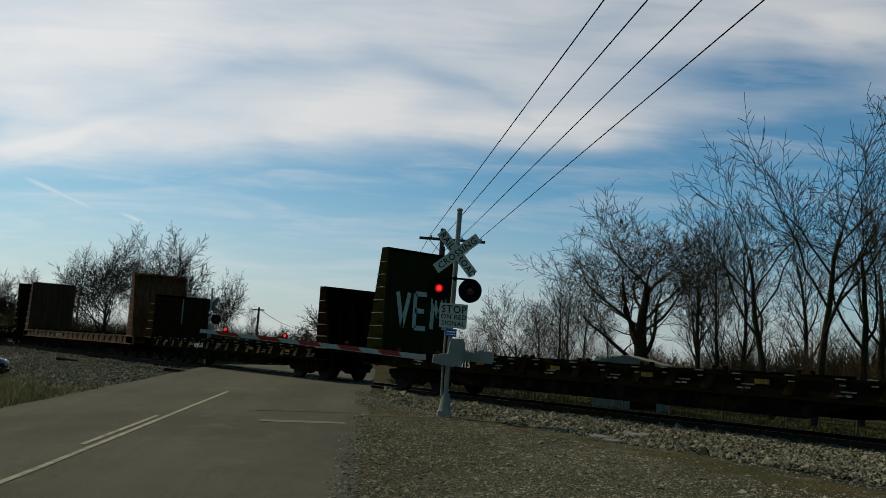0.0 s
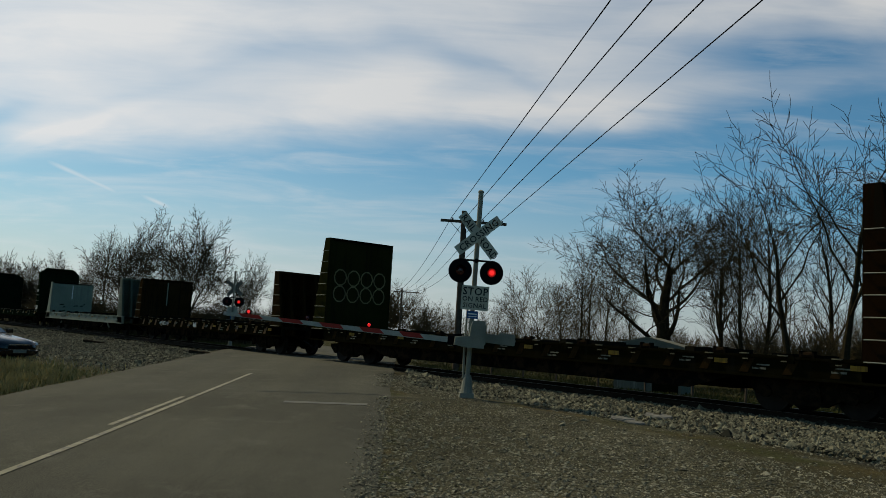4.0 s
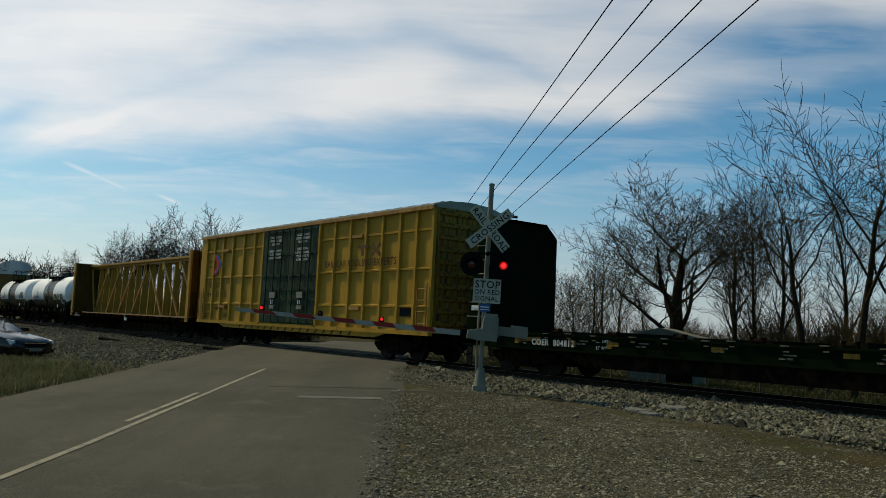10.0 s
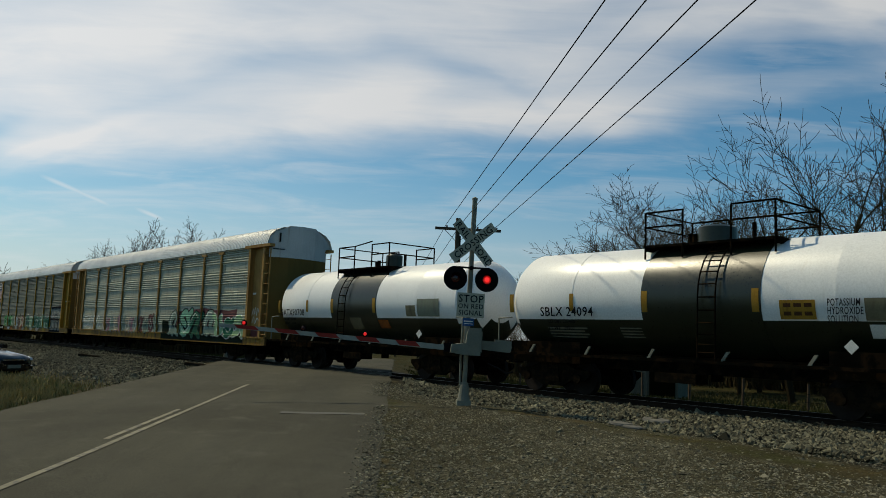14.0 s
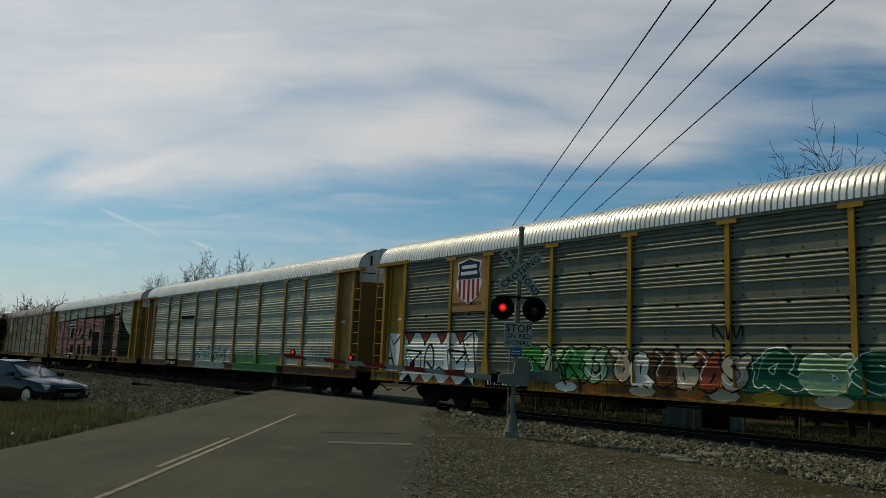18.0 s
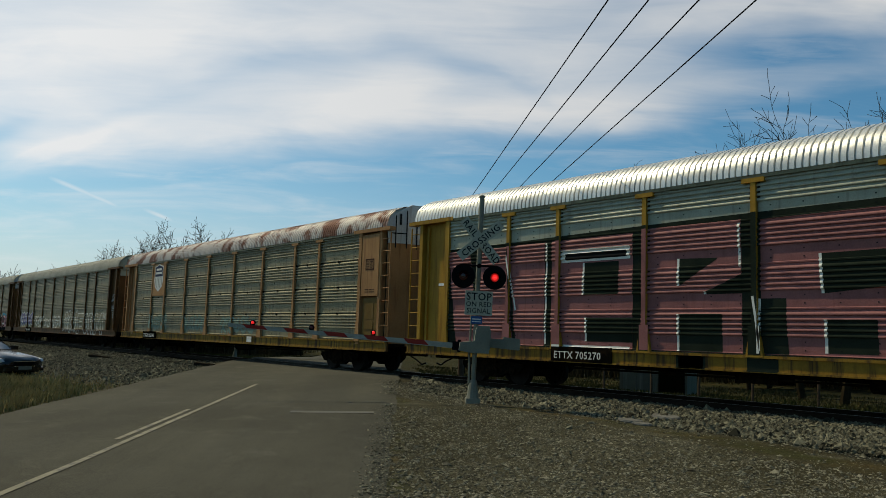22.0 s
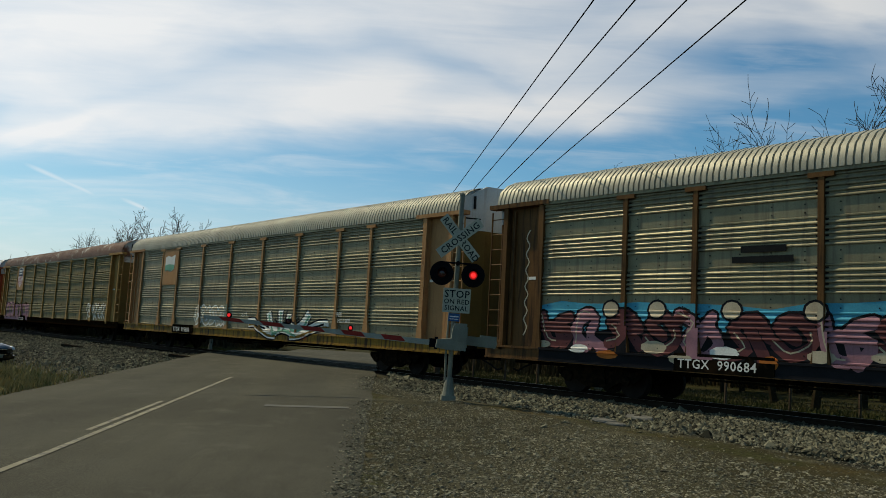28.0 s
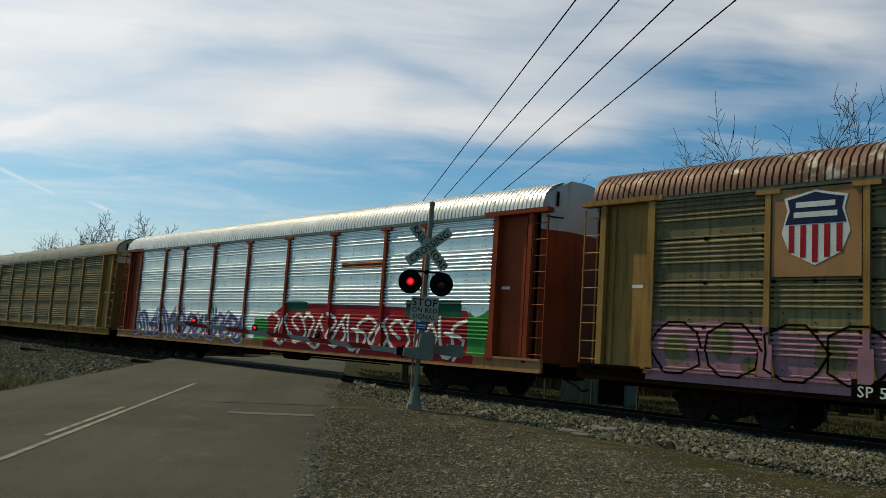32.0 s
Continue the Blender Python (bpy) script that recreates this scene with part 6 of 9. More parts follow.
def ribbon(pts, w):
    """Convex pieces of an even line with joined corners."""
    v = [Vector(p) for p in pts]
    side = []
    for i in range(len(v)):
        d = (v[min(i + 1, len(v) - 1)] - v[max(i - 1, 0)])
        d = d.normalized() if d.length > 1e-6 else Vector((1, 0))
        side.append(Vector((-d.y, d.x)) * w / 2)
    return [[tuple(v[i] + side[i]), tuple(v[i] - side[i]), tuple(v[i + 1] - side[i + 1]), tuple(v[i + 1] + side[i + 1])] for i in range(len(v) - 1) if (v[i + 1] - v[i]).length > 1e-4]


CURVES = [
    [[(0.10, 0.10), (0.30, 0.95), (0.75, 0.85), (0.55, 0.35), (0.95, 0.05)], [(0.45, 0.05), (0.05, 0.55), (0.60, 1.0)]],
    [[(0.0, 0.55), (0.35, 1.0), (0.75, 0.60), (0.35, 0.35), (0.80, 0.0)], [(0.15, 0.0), (0.55, 0.65), (1.0, 0.95)]],
    [[(0.05, 0.95), (0.20, 0.15), (0.60, 0.10), (0.55, 0.70), (1.0, 0.90)], [(0.70, 0.0), (0.95, 0.45), (0.30, 0.60)]],
    [[(0.0, 0.05), (0.50, 0.25), (0.15, 0.75), (0.65, 1.0), (1.0, 0.55)], [(0.45, 0.90), (0.80, 0.30), (0.95, 0.0)]],
    [[(0.05, 0.35), (0.45, 0.05), (0.90, 0.40), (0.50, 0.95), (0.10, 0.75), (0.50, 0.45)], [(0.70, 0.75), (1.0, 1.0)]],
    [[(0.0, 1.0), (0.45, 0.75), (0.10, 0.30), (0.55, 0.0), (0.95, 0.35), (0.70, 0.80)], [(0.25, 0.10), (0.85, 0.95)]],
]


def throwup(c, seed, x0, x1, z0, z1, n, fill, line, heavy=0.20, edge=0.06, shine="", label="sprayed letter"):
    """A row of fat unreadable letters, each with its outline, body and, where it has one, a glint."""
    r = random.Random(seed)
    heavy, edge = heavy * 0.78, edge * 1.15
    wide = (x1 - x0) / n
    for i in range(n):
        tall = (z1 - z0 - heavy) * r.uniform(0.78, 1.0)
        low = z0 + heavy / 2 + (z1 - z0 - heavy - tall) * r.random()
        lean = r.uniform(-0.12, 0.12) * tall
        w = max(0.05, wide * 1.12 - heavy * 0.75)
        body_paint = fill if isinstance(fill, str) else fill[i % len(fill)]
        skel = [bend([(x0 + i * wide + heavy * 0.45 + a * w + lean * b, low + b * tall) for a, b in strand]) for strand in r.choice(CURVES)]
        rims = [q for line_ in skel for q in ribbon(line_, heavy + 2 * edge)] + [blob(*p, heavy / 2 + edge, heavy / 2 + edge, 8) for line_ in skel for p in (line_[0], line_[-1])]
        rim = paint(c, rims, M[line], 0.0045 + 0.0003 * (i % 2), "graffiti_letter", label)
        if body_paint:
            body = [q for line_ in skel for q in ribbon(line_, heavy)] + [blob(*p, heavy / 2, heavy / 2, 8) for line_ in skel for p in (line_[0], line_[-1])]
            paint(rim, body, M[body_paint], 0.0075 + 0.0003 * (i % 2), "letter_body")
        if shine:
            paint(rim, ribbon([(a - heavy * 0.18, b + heavy * 0.2) for a, b in skel[0][: max(2, len(skel[0]) // 2)]], 0.035), M[shine], 0.0100, "letter_glint")


def scrawl(c, seed, x0, x1, z0, z1, material, w=0.04, loops=8, label="loose sprayed tag"):
    """One unbroken scribbled line, looping along."""
    r = random.Random(seed)
    pts = []
    for i in range(loops * 2 + 1):
        x = x0 + (x1 - x0) * (i + r.uniform(-0.9, 0.9)) / (loops * 2)
        z = (z1 - (z1 - z0) * r.uniform(0.0, 0.35)) if i % 2 else (z0 + (z1 - z0) * r.uniform(0.0, 0.3))
        pts.append((min(x1, max(x0, x)), z))
    return paint(c, ribbon(bend(pts, 4), w), M[material], 0.0095, "graffiti", label)


def cloud(c, x0, x1, z0, z1, material, seed, lift=0.003, label="sprayed background"):
    """A painted ground with a bumpy upper edge."""
    r = random.Random(seed)
    n = max(3, int((x1 - x0) / 0.8))
    tops = [z1 - (z1 - z0) * r.uniform(0.0, 0.22) for _ in range(n + 1)]
    return paint(c, [[(x0 + (x1 - x0) * i / n, z0), (x0 + (x1 - x0) * (i + 1) / n, z0), (x0 + (x1 - x0) * (i + 1) / n, tops[i + 1]), (x0 + (x1 - x0) * i / n, tops[i])] for i in range(n)], M[material], lift, "graffiti", label)


OUTLINES = {"F": [[(0, 0), (0, 1), (1, 1), (1, 0.74), (0.36, 0.74), (0.36, 0.60), (0.82, 0.60), (0.82, 0.36), (0.36, 0.36), (0.36, 0), (0, 0)]],
            "O": [[(0.5 + 0.5 * math.cos(i * math.pi / 8), 0.5 + 0.5 * math.sin(i * math.pi / 8)) for i in range(17)], [(0.5 + 0.17 * math.cos(i * math.pi / 5), 0.5 + 0.22 * math.sin(i * math.pi / 5)) for i in range(11)]],
            "R": [[(0, 0), (0, 1), (0.70, 1), (0.94, 0.84), (0.92, 0.58), (0.74, 0.46), (1, 0), (0.64, 0), (0.44, 0.38), (0.34, 0.38), (0.34, 0), (0, 0)], [(0.34, 0.80), (0.60, 0.78), (0.60, 0.62), (0.34, 0.60), (0.34, 0.80)]],
            "M": [[(0, 0), (0.04, 1), (0.28, 1), (0.50, 0.52), (0.72, 1), (0.96, 1), (1, 0), (0.74, 0), (0.73, 0.55), (0.57, 0.20), (0.43, 0.20), (0.27, 0.55), (0.26, 0), (0, 0)]]}


def hollow_word(c, word, x, z, widths, tall, line, w):
    """Big capitals in outline, one by one."""
    for ch, wide in zip(word, widths):
        for k, loop in enumerate(OUTLINES[ch]):
            paint(c, ribbon([(x + a * (wide - 0.08), z + b * tall) for a, b in loop], w), M[line], 0.0065, "graffiti_letter", "large outlined sprayed letter")
        x += wide


def blob(x, z, rx, rz, n=12):
    return [(x + rx * math.cos(2 * math.pi * i / n), z + rz * math.sin(2 * math.pi * i / n)) for i in range(n)]


def roof_mesh(half, pitch=0.15):
    arc = [(-1.52, 4.94), (-1.52, 5.10), (-1.43, 5.36), (-1.20, 5.58), (-0.85, 5.73), (-0.4, 5.80), (0, 5.82)]
    arc = arc + [(-y, z) for y, z in arc[-2::-1]]
    s = Shape()
    xs = []
    x = -half
    while x < half - 0.01:
        for dx, lift in ((0.0, 0.0), (0.022, 0.0), (0.034, 0.036), (0.138, 0.038)):
            xs.append((x + dx, lift))
        x += pitch
    xs.append((half, 0.0))
    k = len(arc)
    for x, lift in xs:
        for y, z in arc:
            n = Vector((y / 1.6, (z - 4.8) / 0.9)).normalized()
            s.v.append((x, y + n.x * lift, z + n.y * lift))
    s.f = [(j * k + i, j * k + i + 1, (j + 1) * k + i + 1, (j + 1) * k + i) for j in range(len(xs) - 1) for i in range(k - 1)]
    return s



def car_carrier(front, label, screens, trim, roof, sill, cap="cap_white", posts=None, end_dark=None, joints=False):
    c = rail_car(front, front - 2 * HALF, label, "car carrier")
    posts = posts or trim
    edges = (-END_X, *POSTS, END_X)
    for y_turn in (0, 180):
        turn = pose(0, 0, 0, 0, 0, y_turn)
        for a, b in zip(edges, edges[1:]):
            part("side_screen", shared(("screen", round(a, 2)), lambda a=a, b=b: screen(a, b)), M[screens], c, at=turn @ pose(0, -1.45, 0))
        if y_turn == 0:
            for a, b in zip(edges, edges[1:]):
                tagged(part("bolt_head", shared(("bolts", round(a, 2)), lambda a=a, b=b: bolt_rows(a, b)), M["letter_black"], c, at=pose(0, -1.45, 0)), kind="stuff")
            if joints:
                for k in range(3):
                    for a, b in zip(edges, edges[1:]):
                        part("tier_joint", shared(("joint", round(a, 2), k), lambda a=a, b=b, k=k: tier_joint(a, b, k)), M["black_steel"], c, at=pose(0, -1.45, 0))
        post = shared("rack_post", lambda: Shape().box(-0.062, 0.062, -1.535, -1.42, SCREEN_Z - 0.02, EAVE_Z - 0.05).prism([(-0.20, SCREEN_Z - 0.04), (0.20, SCREEN_Z - 0.04), (0.085, SCREEN_Z + 0.62), (-0.085, SCREEN_Z + 0.62)], "y", -1.545, -1.46).box(-0.26, 0.26, -1.548, -1.44, EAVE_Z - 0.14, EAVE_Z - 0.04))
        for x in POSTS:
            part("rack_post", post, M[posts], c, at=turn @ pose(x, 0, 0))
        for e in (-1, 1):
            et = turn @ pose(0, 0, 0) if e > 0 else turn @ Matrix.Diagonal((1, 1, 1, 1))
            x0, x1 = sorted((e * END_X, e * (HALF - 0.54)))
            part("end_panel", shared(("end_panel", e), lambda: Shape().box(x0, x1, -1.33, -1.28, 0.95, EAVE_Z)), M[trim], c, "recessed end panel", et)
            part("corner_post", shared(("corner_a", e), lambda: Shape().box(e * END_X - 0.02, e * END_X + 0.16, -1.53, -1.28, 0.98, EAVE_Z).prism([(e * END_X - 0.09, SCREEN_Z - 0.04), (e * END_X + 0.22, SCREEN_Z - 0.04), (e * END_X + 0.16, SCREEN_Z + 0.62), (e * END_X - 0.02, SCREEN_Z + 0.62)], "y", -1.545, -1.5)), M[trim], c, at=et)
            part("corner_post", shared(("corner_b", e), lambda: Shape().box(*sorted((e * (END_X + 1.0), e * (END_X + 1.09))), -1.40, -1.28, 1.15, EAVE_Z - 0.12)), M[trim], c, at=et)
            part("corner_post", shared(("corner_c", e), lambda: Shape().box(e * (HALF - 0.66), e * (HALF - 0.52), -1.50, -1.28, 0.98, EAVE_Z)), M[trim], c, at=et)
            part("eave_beam", shared(("eave_beam", e), lambda: Shape().box(*sorted((e * (END_X - 0.35), e * (HALF + 0.02))), -1.56, -1.30, EAVE_Z - 0.03, EAVE_Z + 0.09)), M[trim], c, at=et)
            lad = shared(("rungs", e), lambda: ladder_shape(e * (HALF - 0.26), -1.34, 1.0, EAVE_Z - 0.1, 0.48, 9))
            part("ladder", lad, M[trim], c, "end ladder", et)
            part("notice", shared(("notice", e), lambda: Shape().box(e * (END_X + 0.22) - (0.3 if e < 0 else 0), e * (END_X + 0.22) + (0 if e < 0 else 0.3), -1.336, -1.331, 2.9, 2.98)), M["letter_white"], c, "small white notice", et)
        part("top_rail", shared("top_rail", lambda: Shape().box(-END_X, END_X, -1.53, -1.40, EAVE_Z - 0.05, EAVE_Z + 0.04)), M["galvanised_old"] if screens != "galvanised_bright" else M["galvanised"], c, at=turn)
        part("side_sill", shared("side_sill", lambda: Shape().prism([(-1.42, 0.75), (-1.54, 0.75), (-1.54, 0.79), (-1.50, 0.79), (-1.50, SCREEN_Z - 0.06), (-1.54, SCREEN_Z - 0.06), (-1.54, SCREEN_Z - 0.003), (-1.42, SCREEN_Z - 0.003)], "x", -HALF, HALF)), M[sill], c, "deck side sill", turn)
    part("roof", shared("carrier_roof", lambda: roof_mesh(HALF - 0.25), 30), M[roof], c, "corrugated metal roof")
    for e in (-1, 1):
        part("roof_end", shared(("roof_end", e), lambda: Shape().prism([(-1.48, 4.93), (-1.50, 5.08), (-1.38, 5.38), (-1.05, 5.68), (-0.75, 5.80), (0.75, 5.80), (1.05, 5.68), (1.38, 5.38), (1.50, 5.08), (1.48, 4.93)], "x", *sorted((e * (HALF - 0.40), e * (HALF - 0.24))))), M[cap], c, "pale roof end")
        # end doors of yellow and tan cars: shade put into a darker tone
        leaf = M[end_dark or ("end_ochre" if "yellow" in trim or trim == "tan" else "oxide" if trim == "oxide" else "brown")]
        # end doors in folded leaves, bulging out to the middle, with a pale cap above
        plan = [(-1.36, HALF - 0.30), (-0.62, HALF - 0.02), (0.0, HALF + 0.02), (0.62, HALF - 0.02), (1.36, HALF - 0.30)]
        for k in range(4):
            (y0, x0), (y1, x1) = plan[k], plan[k + 1]
            def wall(z0, za, zb, out, thick=0.05):
                return [(e * (x0 + out), y0, z0), (e * (x1 + out), y1, z0), (e * (x1 + out), y1, zb), (e * (x0 + out), y0, za), (e * (x0 - thick), y0, z0), (e * (x1 - thick), y1, z0), (e * (x1 - thick), y1, zb), (e * (x0 - thick), y0, za)]
            quads = [(0, 1, 2, 3), (7, 6, 5, 4), (0, 4, 5, 1), (1, 5, 6, 2), (2, 6, 7, 3), (3, 7, 4, 0)]
            part("end_door", shared(("end_door", e, k), lambda: Shape().add(wall(0.95, 4.47, 4.47, 0.0), quads)), leaf, c, "folded leaf of the end doors")
            top = [lerp_table(abs(y), [0, 0.62, 1.05, 1.36], [5.86, 5.84, 5.68, 5.40]) for y in (y0, y1)]
            part("end_cap", shared(("end_cap", e, k), lambda: Shape().add(wall(4.475, top[0], top[1], 0.012), quads)), M[cap], c, "pale panel of the end cap")
        part("cap_gusset", shared(("cap_gusset", e), lambda: Shape().add([(e * (HALF - 0.42), -1.50, 5.05), (e * (HALF - 0.29), -1.37, 4.80), (e * (HALF - 0.29), -1.37, 5.40), (e * (HALF - 0.42), -1.40, 5.42), (e * (HALF - 0.42), -1.38, 5.0), (e * (HALF - 0.33), -1.30, 4.85), (e * (HALF - 0.33), -1.30, 5.35), (e * (HALF - 0.42), -1.33, 5.38)], quads)), M[cap], c, "folded corner plate of the cap")
        part("cap_slot", shared(("cap_slot", e), lambda: Shape().box(*sorted((e * (HALF - 0.14), e * (HALF - 0.09))), -1.03, -0.98, 5.12, 5.50)), M["letter_black"], c, "dark slot in the cap")
        bar = pose(e * (HALF - 0.30), -1.36, 4.70, 0, 0, e * math.degrees(math.atan2(0.74, 0.28)))
        part("notice_bar", shared(("cap_bar", e), lambda: Shape().box(*sorted((e * 0.10, e * 0.62)), -0.024, -0.016, 0.10, 0.14)), M["letter_black"], c, at=bar)
    part("deck", shared("carrier_deck", lambda: Shape().box(-HALF + 0.05, HALF - 0.05, -1.42, 1.42, 0.92, 1.02).box(-HALF, HALF, -0.28, 0.28, 0.62, 0.92)), M["black_steel"], c)
    part("brake_gear", shared("brake_gear", lambda: Shape().box(-2.2, -1.2, -1.0, -0.3, 0.5, 0.8).tube((0.6, -0.7, 0.62), (2.0, -0.7, 0.62), 0.17, n=10).tube((-7, -0.95, 0.6), (7, -0.95, 0.6), 0.025, n=5)), M["running_gear"], c)
    for x in (-10.0, 10.0):
        add_truck(c, x)
    add_couplers(c, HALF, 0.56)
    return c


def ladder_shape(x, y, z0, z1, wide, n):
    s = Shape()
    for i in range(n):
        z = z0 + (z1 - z0) * (i + 0.5) / n
        s.tube((x - wide / 2, y - 0.12, z), (x + wide / 2, y - 0.12, z), 0.014, n=5)
    for e in (-1, 1):
        s.box(x + e * wide / 2 - 0.014, x + e * wide / 2 + 0.014, y - 0.14, y - 0.10, z0, z1)
    return s


def logo_panel(c, x, kind, trim, z0=3.08, z1=4.84):
    """A painted plate between two posts near the car's rear, with a plain shield or flag in the railway's colours."""
    p = part("logo_plate", Shape().box(x - 0.86, x + 0.86, -1.515, -1.495, z0, z1), M[trim], c, "painted plate with a plain emblem")
    y = -1.521
    if kind in ("shield", "shield_faded"):
        s = Shape().prism([(x - 0.62, 4.66), (x - 0.3, 4.72), (x, 4.80), (x + 0.3, 4.72), (x + 0.62, 4.66), (x + 0.55, 4.40), (x + 0.66, 3.95), (x + 0.50, 3.55), (x, 3.30), (x - 0.50, 3.55), (x - 0.66, 3.95), (x - 0.55, 4.40)], "y", y, y + 0.004)
        part("emblem", s, M["letter_white"], p, "white shield")
        part("emblem_band", Shape().prism([(x - 0.55, 4.62), (x - 0.3, 4.67), (x, 4.75), (x + 0.3, 4.67), (x + 0.55, 4.62), (x + 0.50, 4.40), (x + 0.59, 4.12), (x - 0.59, 4.12), (x - 0.50, 4.40)], "y", y - 0.004, y - 0.001), M["navy"], p, "navy band")
        part("emblem_bar", Shape().box(x - 0.38, x + 0.38, y - 0.008, y - 0.005, 4.45, 4.56).box(x - 0.42, x + 0.42, y - 0.008, y - 0.005, 4.25, 4.36), M["letter_white"], p)
        if kind == "shield":
            for i in range(5):
                xx = x - 0.46 + i * 0.23
                low = 3.36 + abs(xx - x) * 0.42
                part("emblem_stripe", Shape().box(xx - 0.055, xx + 0.055, y - 0.004, y - 0.001, low, 4.10), M["red_paint"], p, "red stripe")
        else:
            for i in range(5):
                xx = x - 0.46 + i * 0.23
                part("emblem_stripe", Shape().box(xx - 0.02, xx + 0.02, y - 0.004, y - 0.001, 3.42 + abs(xx - x) * 0.42, 4.10), M["galvanised_old"], p)
    elif kind == "flag":
        pts = [(-0.55, 4.45), (-0.25, 4.52), (0.1, 4.45), (0.6, 4.55), (0.52, 3.85), (0.1, 3.72), (-0.25, 3.80), (-0.6, 3.75)]
        part("emblem", Shape().prism([(x + a, b) for a, b in pts], "y", y, y + 0.004), M["letter_white"], p, "white flag emblem")
        part("emblem_band", Shape().prism([(x + a, b) for a, b in ((-0.57, 4.05), (-0.1, 4.10), (0.55, 4.05), (0.52, 3.86), (0.1, 3.74), (-0.25, 3.82), (-0.59, 3.77))], "y", y - 0.004, y - 0.001), M["g_mint"], p)
    elif kind == "small":
        part("emblem", Shape().box(x - 0.42, x + 0.42, y, y + 0.004, 3.75, 4.55), M["letter_white"], p, "white emblem")
    return p


def reporting(c, text, x, z=0.87, size=0.26, mat="letter_white", plate=True, y=-1.55):
    if plate:
        part("mark_plate", Shape().box(x - 0.1, x + len(text) * size * 0.62 + 0.15, y + 0.004, y + 0.03, z - 0.10, z + size + 0.02), M["black_steel"], c, "black stencil plate")
    letters(text, size, M[mat], c, facing(x, y, z - 0.02))


def build_carriers():
    F = lambda k: -243.70 - 28.38 * (k - 12)
    # first carrier, behind the tanks
    c = car_carrier(F(12), "silver-screened yellow-trimmed car carrier with green graffiti", "galvanised", "yellow_old", "roof_zinc", "sill_yellow")
    throwup(c, 1, -11.6, -8.0, 1.1, 2.0, 5, "", "g_white", 0.0, 0.03)
    throwup(c, 2, -7.6, -1.4, 1.0, 2.05, 9, ("g_cream", "mauve", "g_pale_teal"), "g_grey", 0.20, 0.03, "g_white")
    throwup(c, 4, -1.3, 1.6, 1.0, 2.1, 4, ("g_maroon", "g_pale_teal"), "g_black", 0.18, 0.03)
    cloud(c, 2.2, 11.6, 0.80, 1.9, "g_dark", 5)
    cloud(c, 4.0, 10.8, 1.5, 2.35, "g_maroon", 6, 0.0035)
    throwup(c, 7, 3.0, 8.6, 0.85, 2.4, 4, ("g_pale_teal", "g_mint", "g_teal"), "g_black", 0.46, 0.05, "g_white")
    throwup(c, 8, 8.4, 11.5, 0.9, 2.1, 3, ("g_pale_green", "g_teal"), "g_white", 0.34, 0.035)
    paint(c, ribbon(bend([(12.0, 2.0), (12.15, 2.3), (12.2, 2.0), (12.3, 2.35), (12.42, 2.0), (12.5, 2.3), (12.7, 2.05)]), 0.04) + ribbon(bend([(12.05, 1.7), (12.2, 1.95), (12.3, 1.65), (12.5, 1.9), (12.7, 1.7)]), 0.04), M["g_white"], 0.003, "graffiti", "white scribbled tag on the end panel", -1.335)
    paint(c, [[(11.95, 1.0), (12.7, 1.0), (12.6, 1.55), (12.0, 1.5)]], M["g_maroon"], 0.0025, "graffiti", "dark red spray on the end panel", -1.335)
    # big white and green pieces
    c = car_carrier(F(13), "dull grey-screened yellow-trimmed car carrier with large graffiti", "galvanised_dull", "yellow", "roof_zinc", "sill_yellow", joints=True)
    logo_panel(c, -8.0, "shield", "tan")
    letters("BUILDING AMERICA", 0.15, M["letter_black"], c, facing(-8.78, -1.522, 3.28))
    paint(c, [[(-11.72, 0.80), (-7.6, 0.80), (-7.5, 2.25), (-7.75, 2.46), (-11.72, 2.46)]], M["g_white"], 0.003, "graffiti", "white ground of the sprayed piece")
    for a0 in (-11.65, -10.7, -9.75, -8.75):
        teeth = paint(c, [[(a0, 2.46), (a0 + 0.72, 2.46), (a0 + 0.36, 2.02)]], M["g_black"], 0.005, "graffiti", "black-edged dart of the sprayed piece")
        paint(teeth, [[(a0 + 0.09, 2.42), (a0 + 0.63, 2.42), (a0 + 0.36, 2.10)]], M["rust_red"], 0.0075, "dart_fill", "brick-red dart")
    paint(c, ribbon([(-11.72, 2.47), (-9.6, 2.44), (-7.55, 2.47)], 0.06), M["g_black"], 0.0085, "graffiti", "black upper edge of the sprayed piece")
    for a0, wd in ((-11.45, 0.95), (-8.95, 0.9)):
        paint(c, ribbon([(a0, 1.86), (a0 + wd, 1.80), (a0 + wd * 0.92, 1.22), (a0 + 0.10, 1.20), (a0, 1.86), (a0 + wd * 0.45, 1.45), (a0 + wd, 1.80)], 0.075), M["g_black"], 0.0055, "graffiti_letter", "black outlined sprayed letter")
    paint(c, ribbon(bend([(-10.35, 1.25), (-10.25, 1.75), (-10.0, 2.05), (-9.80, 1.75), (-9.85, 1.25), (-10.2, 1.48)]), 0.08), M["g_black"], 0.0055, "graffiti_letter", "black outlined sprayed letter")
    paint(c, ribbon(bend([(-9.75, 1.12), (-9.5, 1.30), (-9.2, 1.12)]), 0.07), M["g_black"], 0.0057, "graffiti_letter", "black curl of the sprayed piece")
    paint(c, ribbon([(-7.58, 0.82), (-7.62, 1.7), (-7.75, 2.42), (-8.25, 2.15), (-7.9, 1.5)], 0.07), M["g_black"], 0.0057, "graffiti", "black side of the sprayed piece")
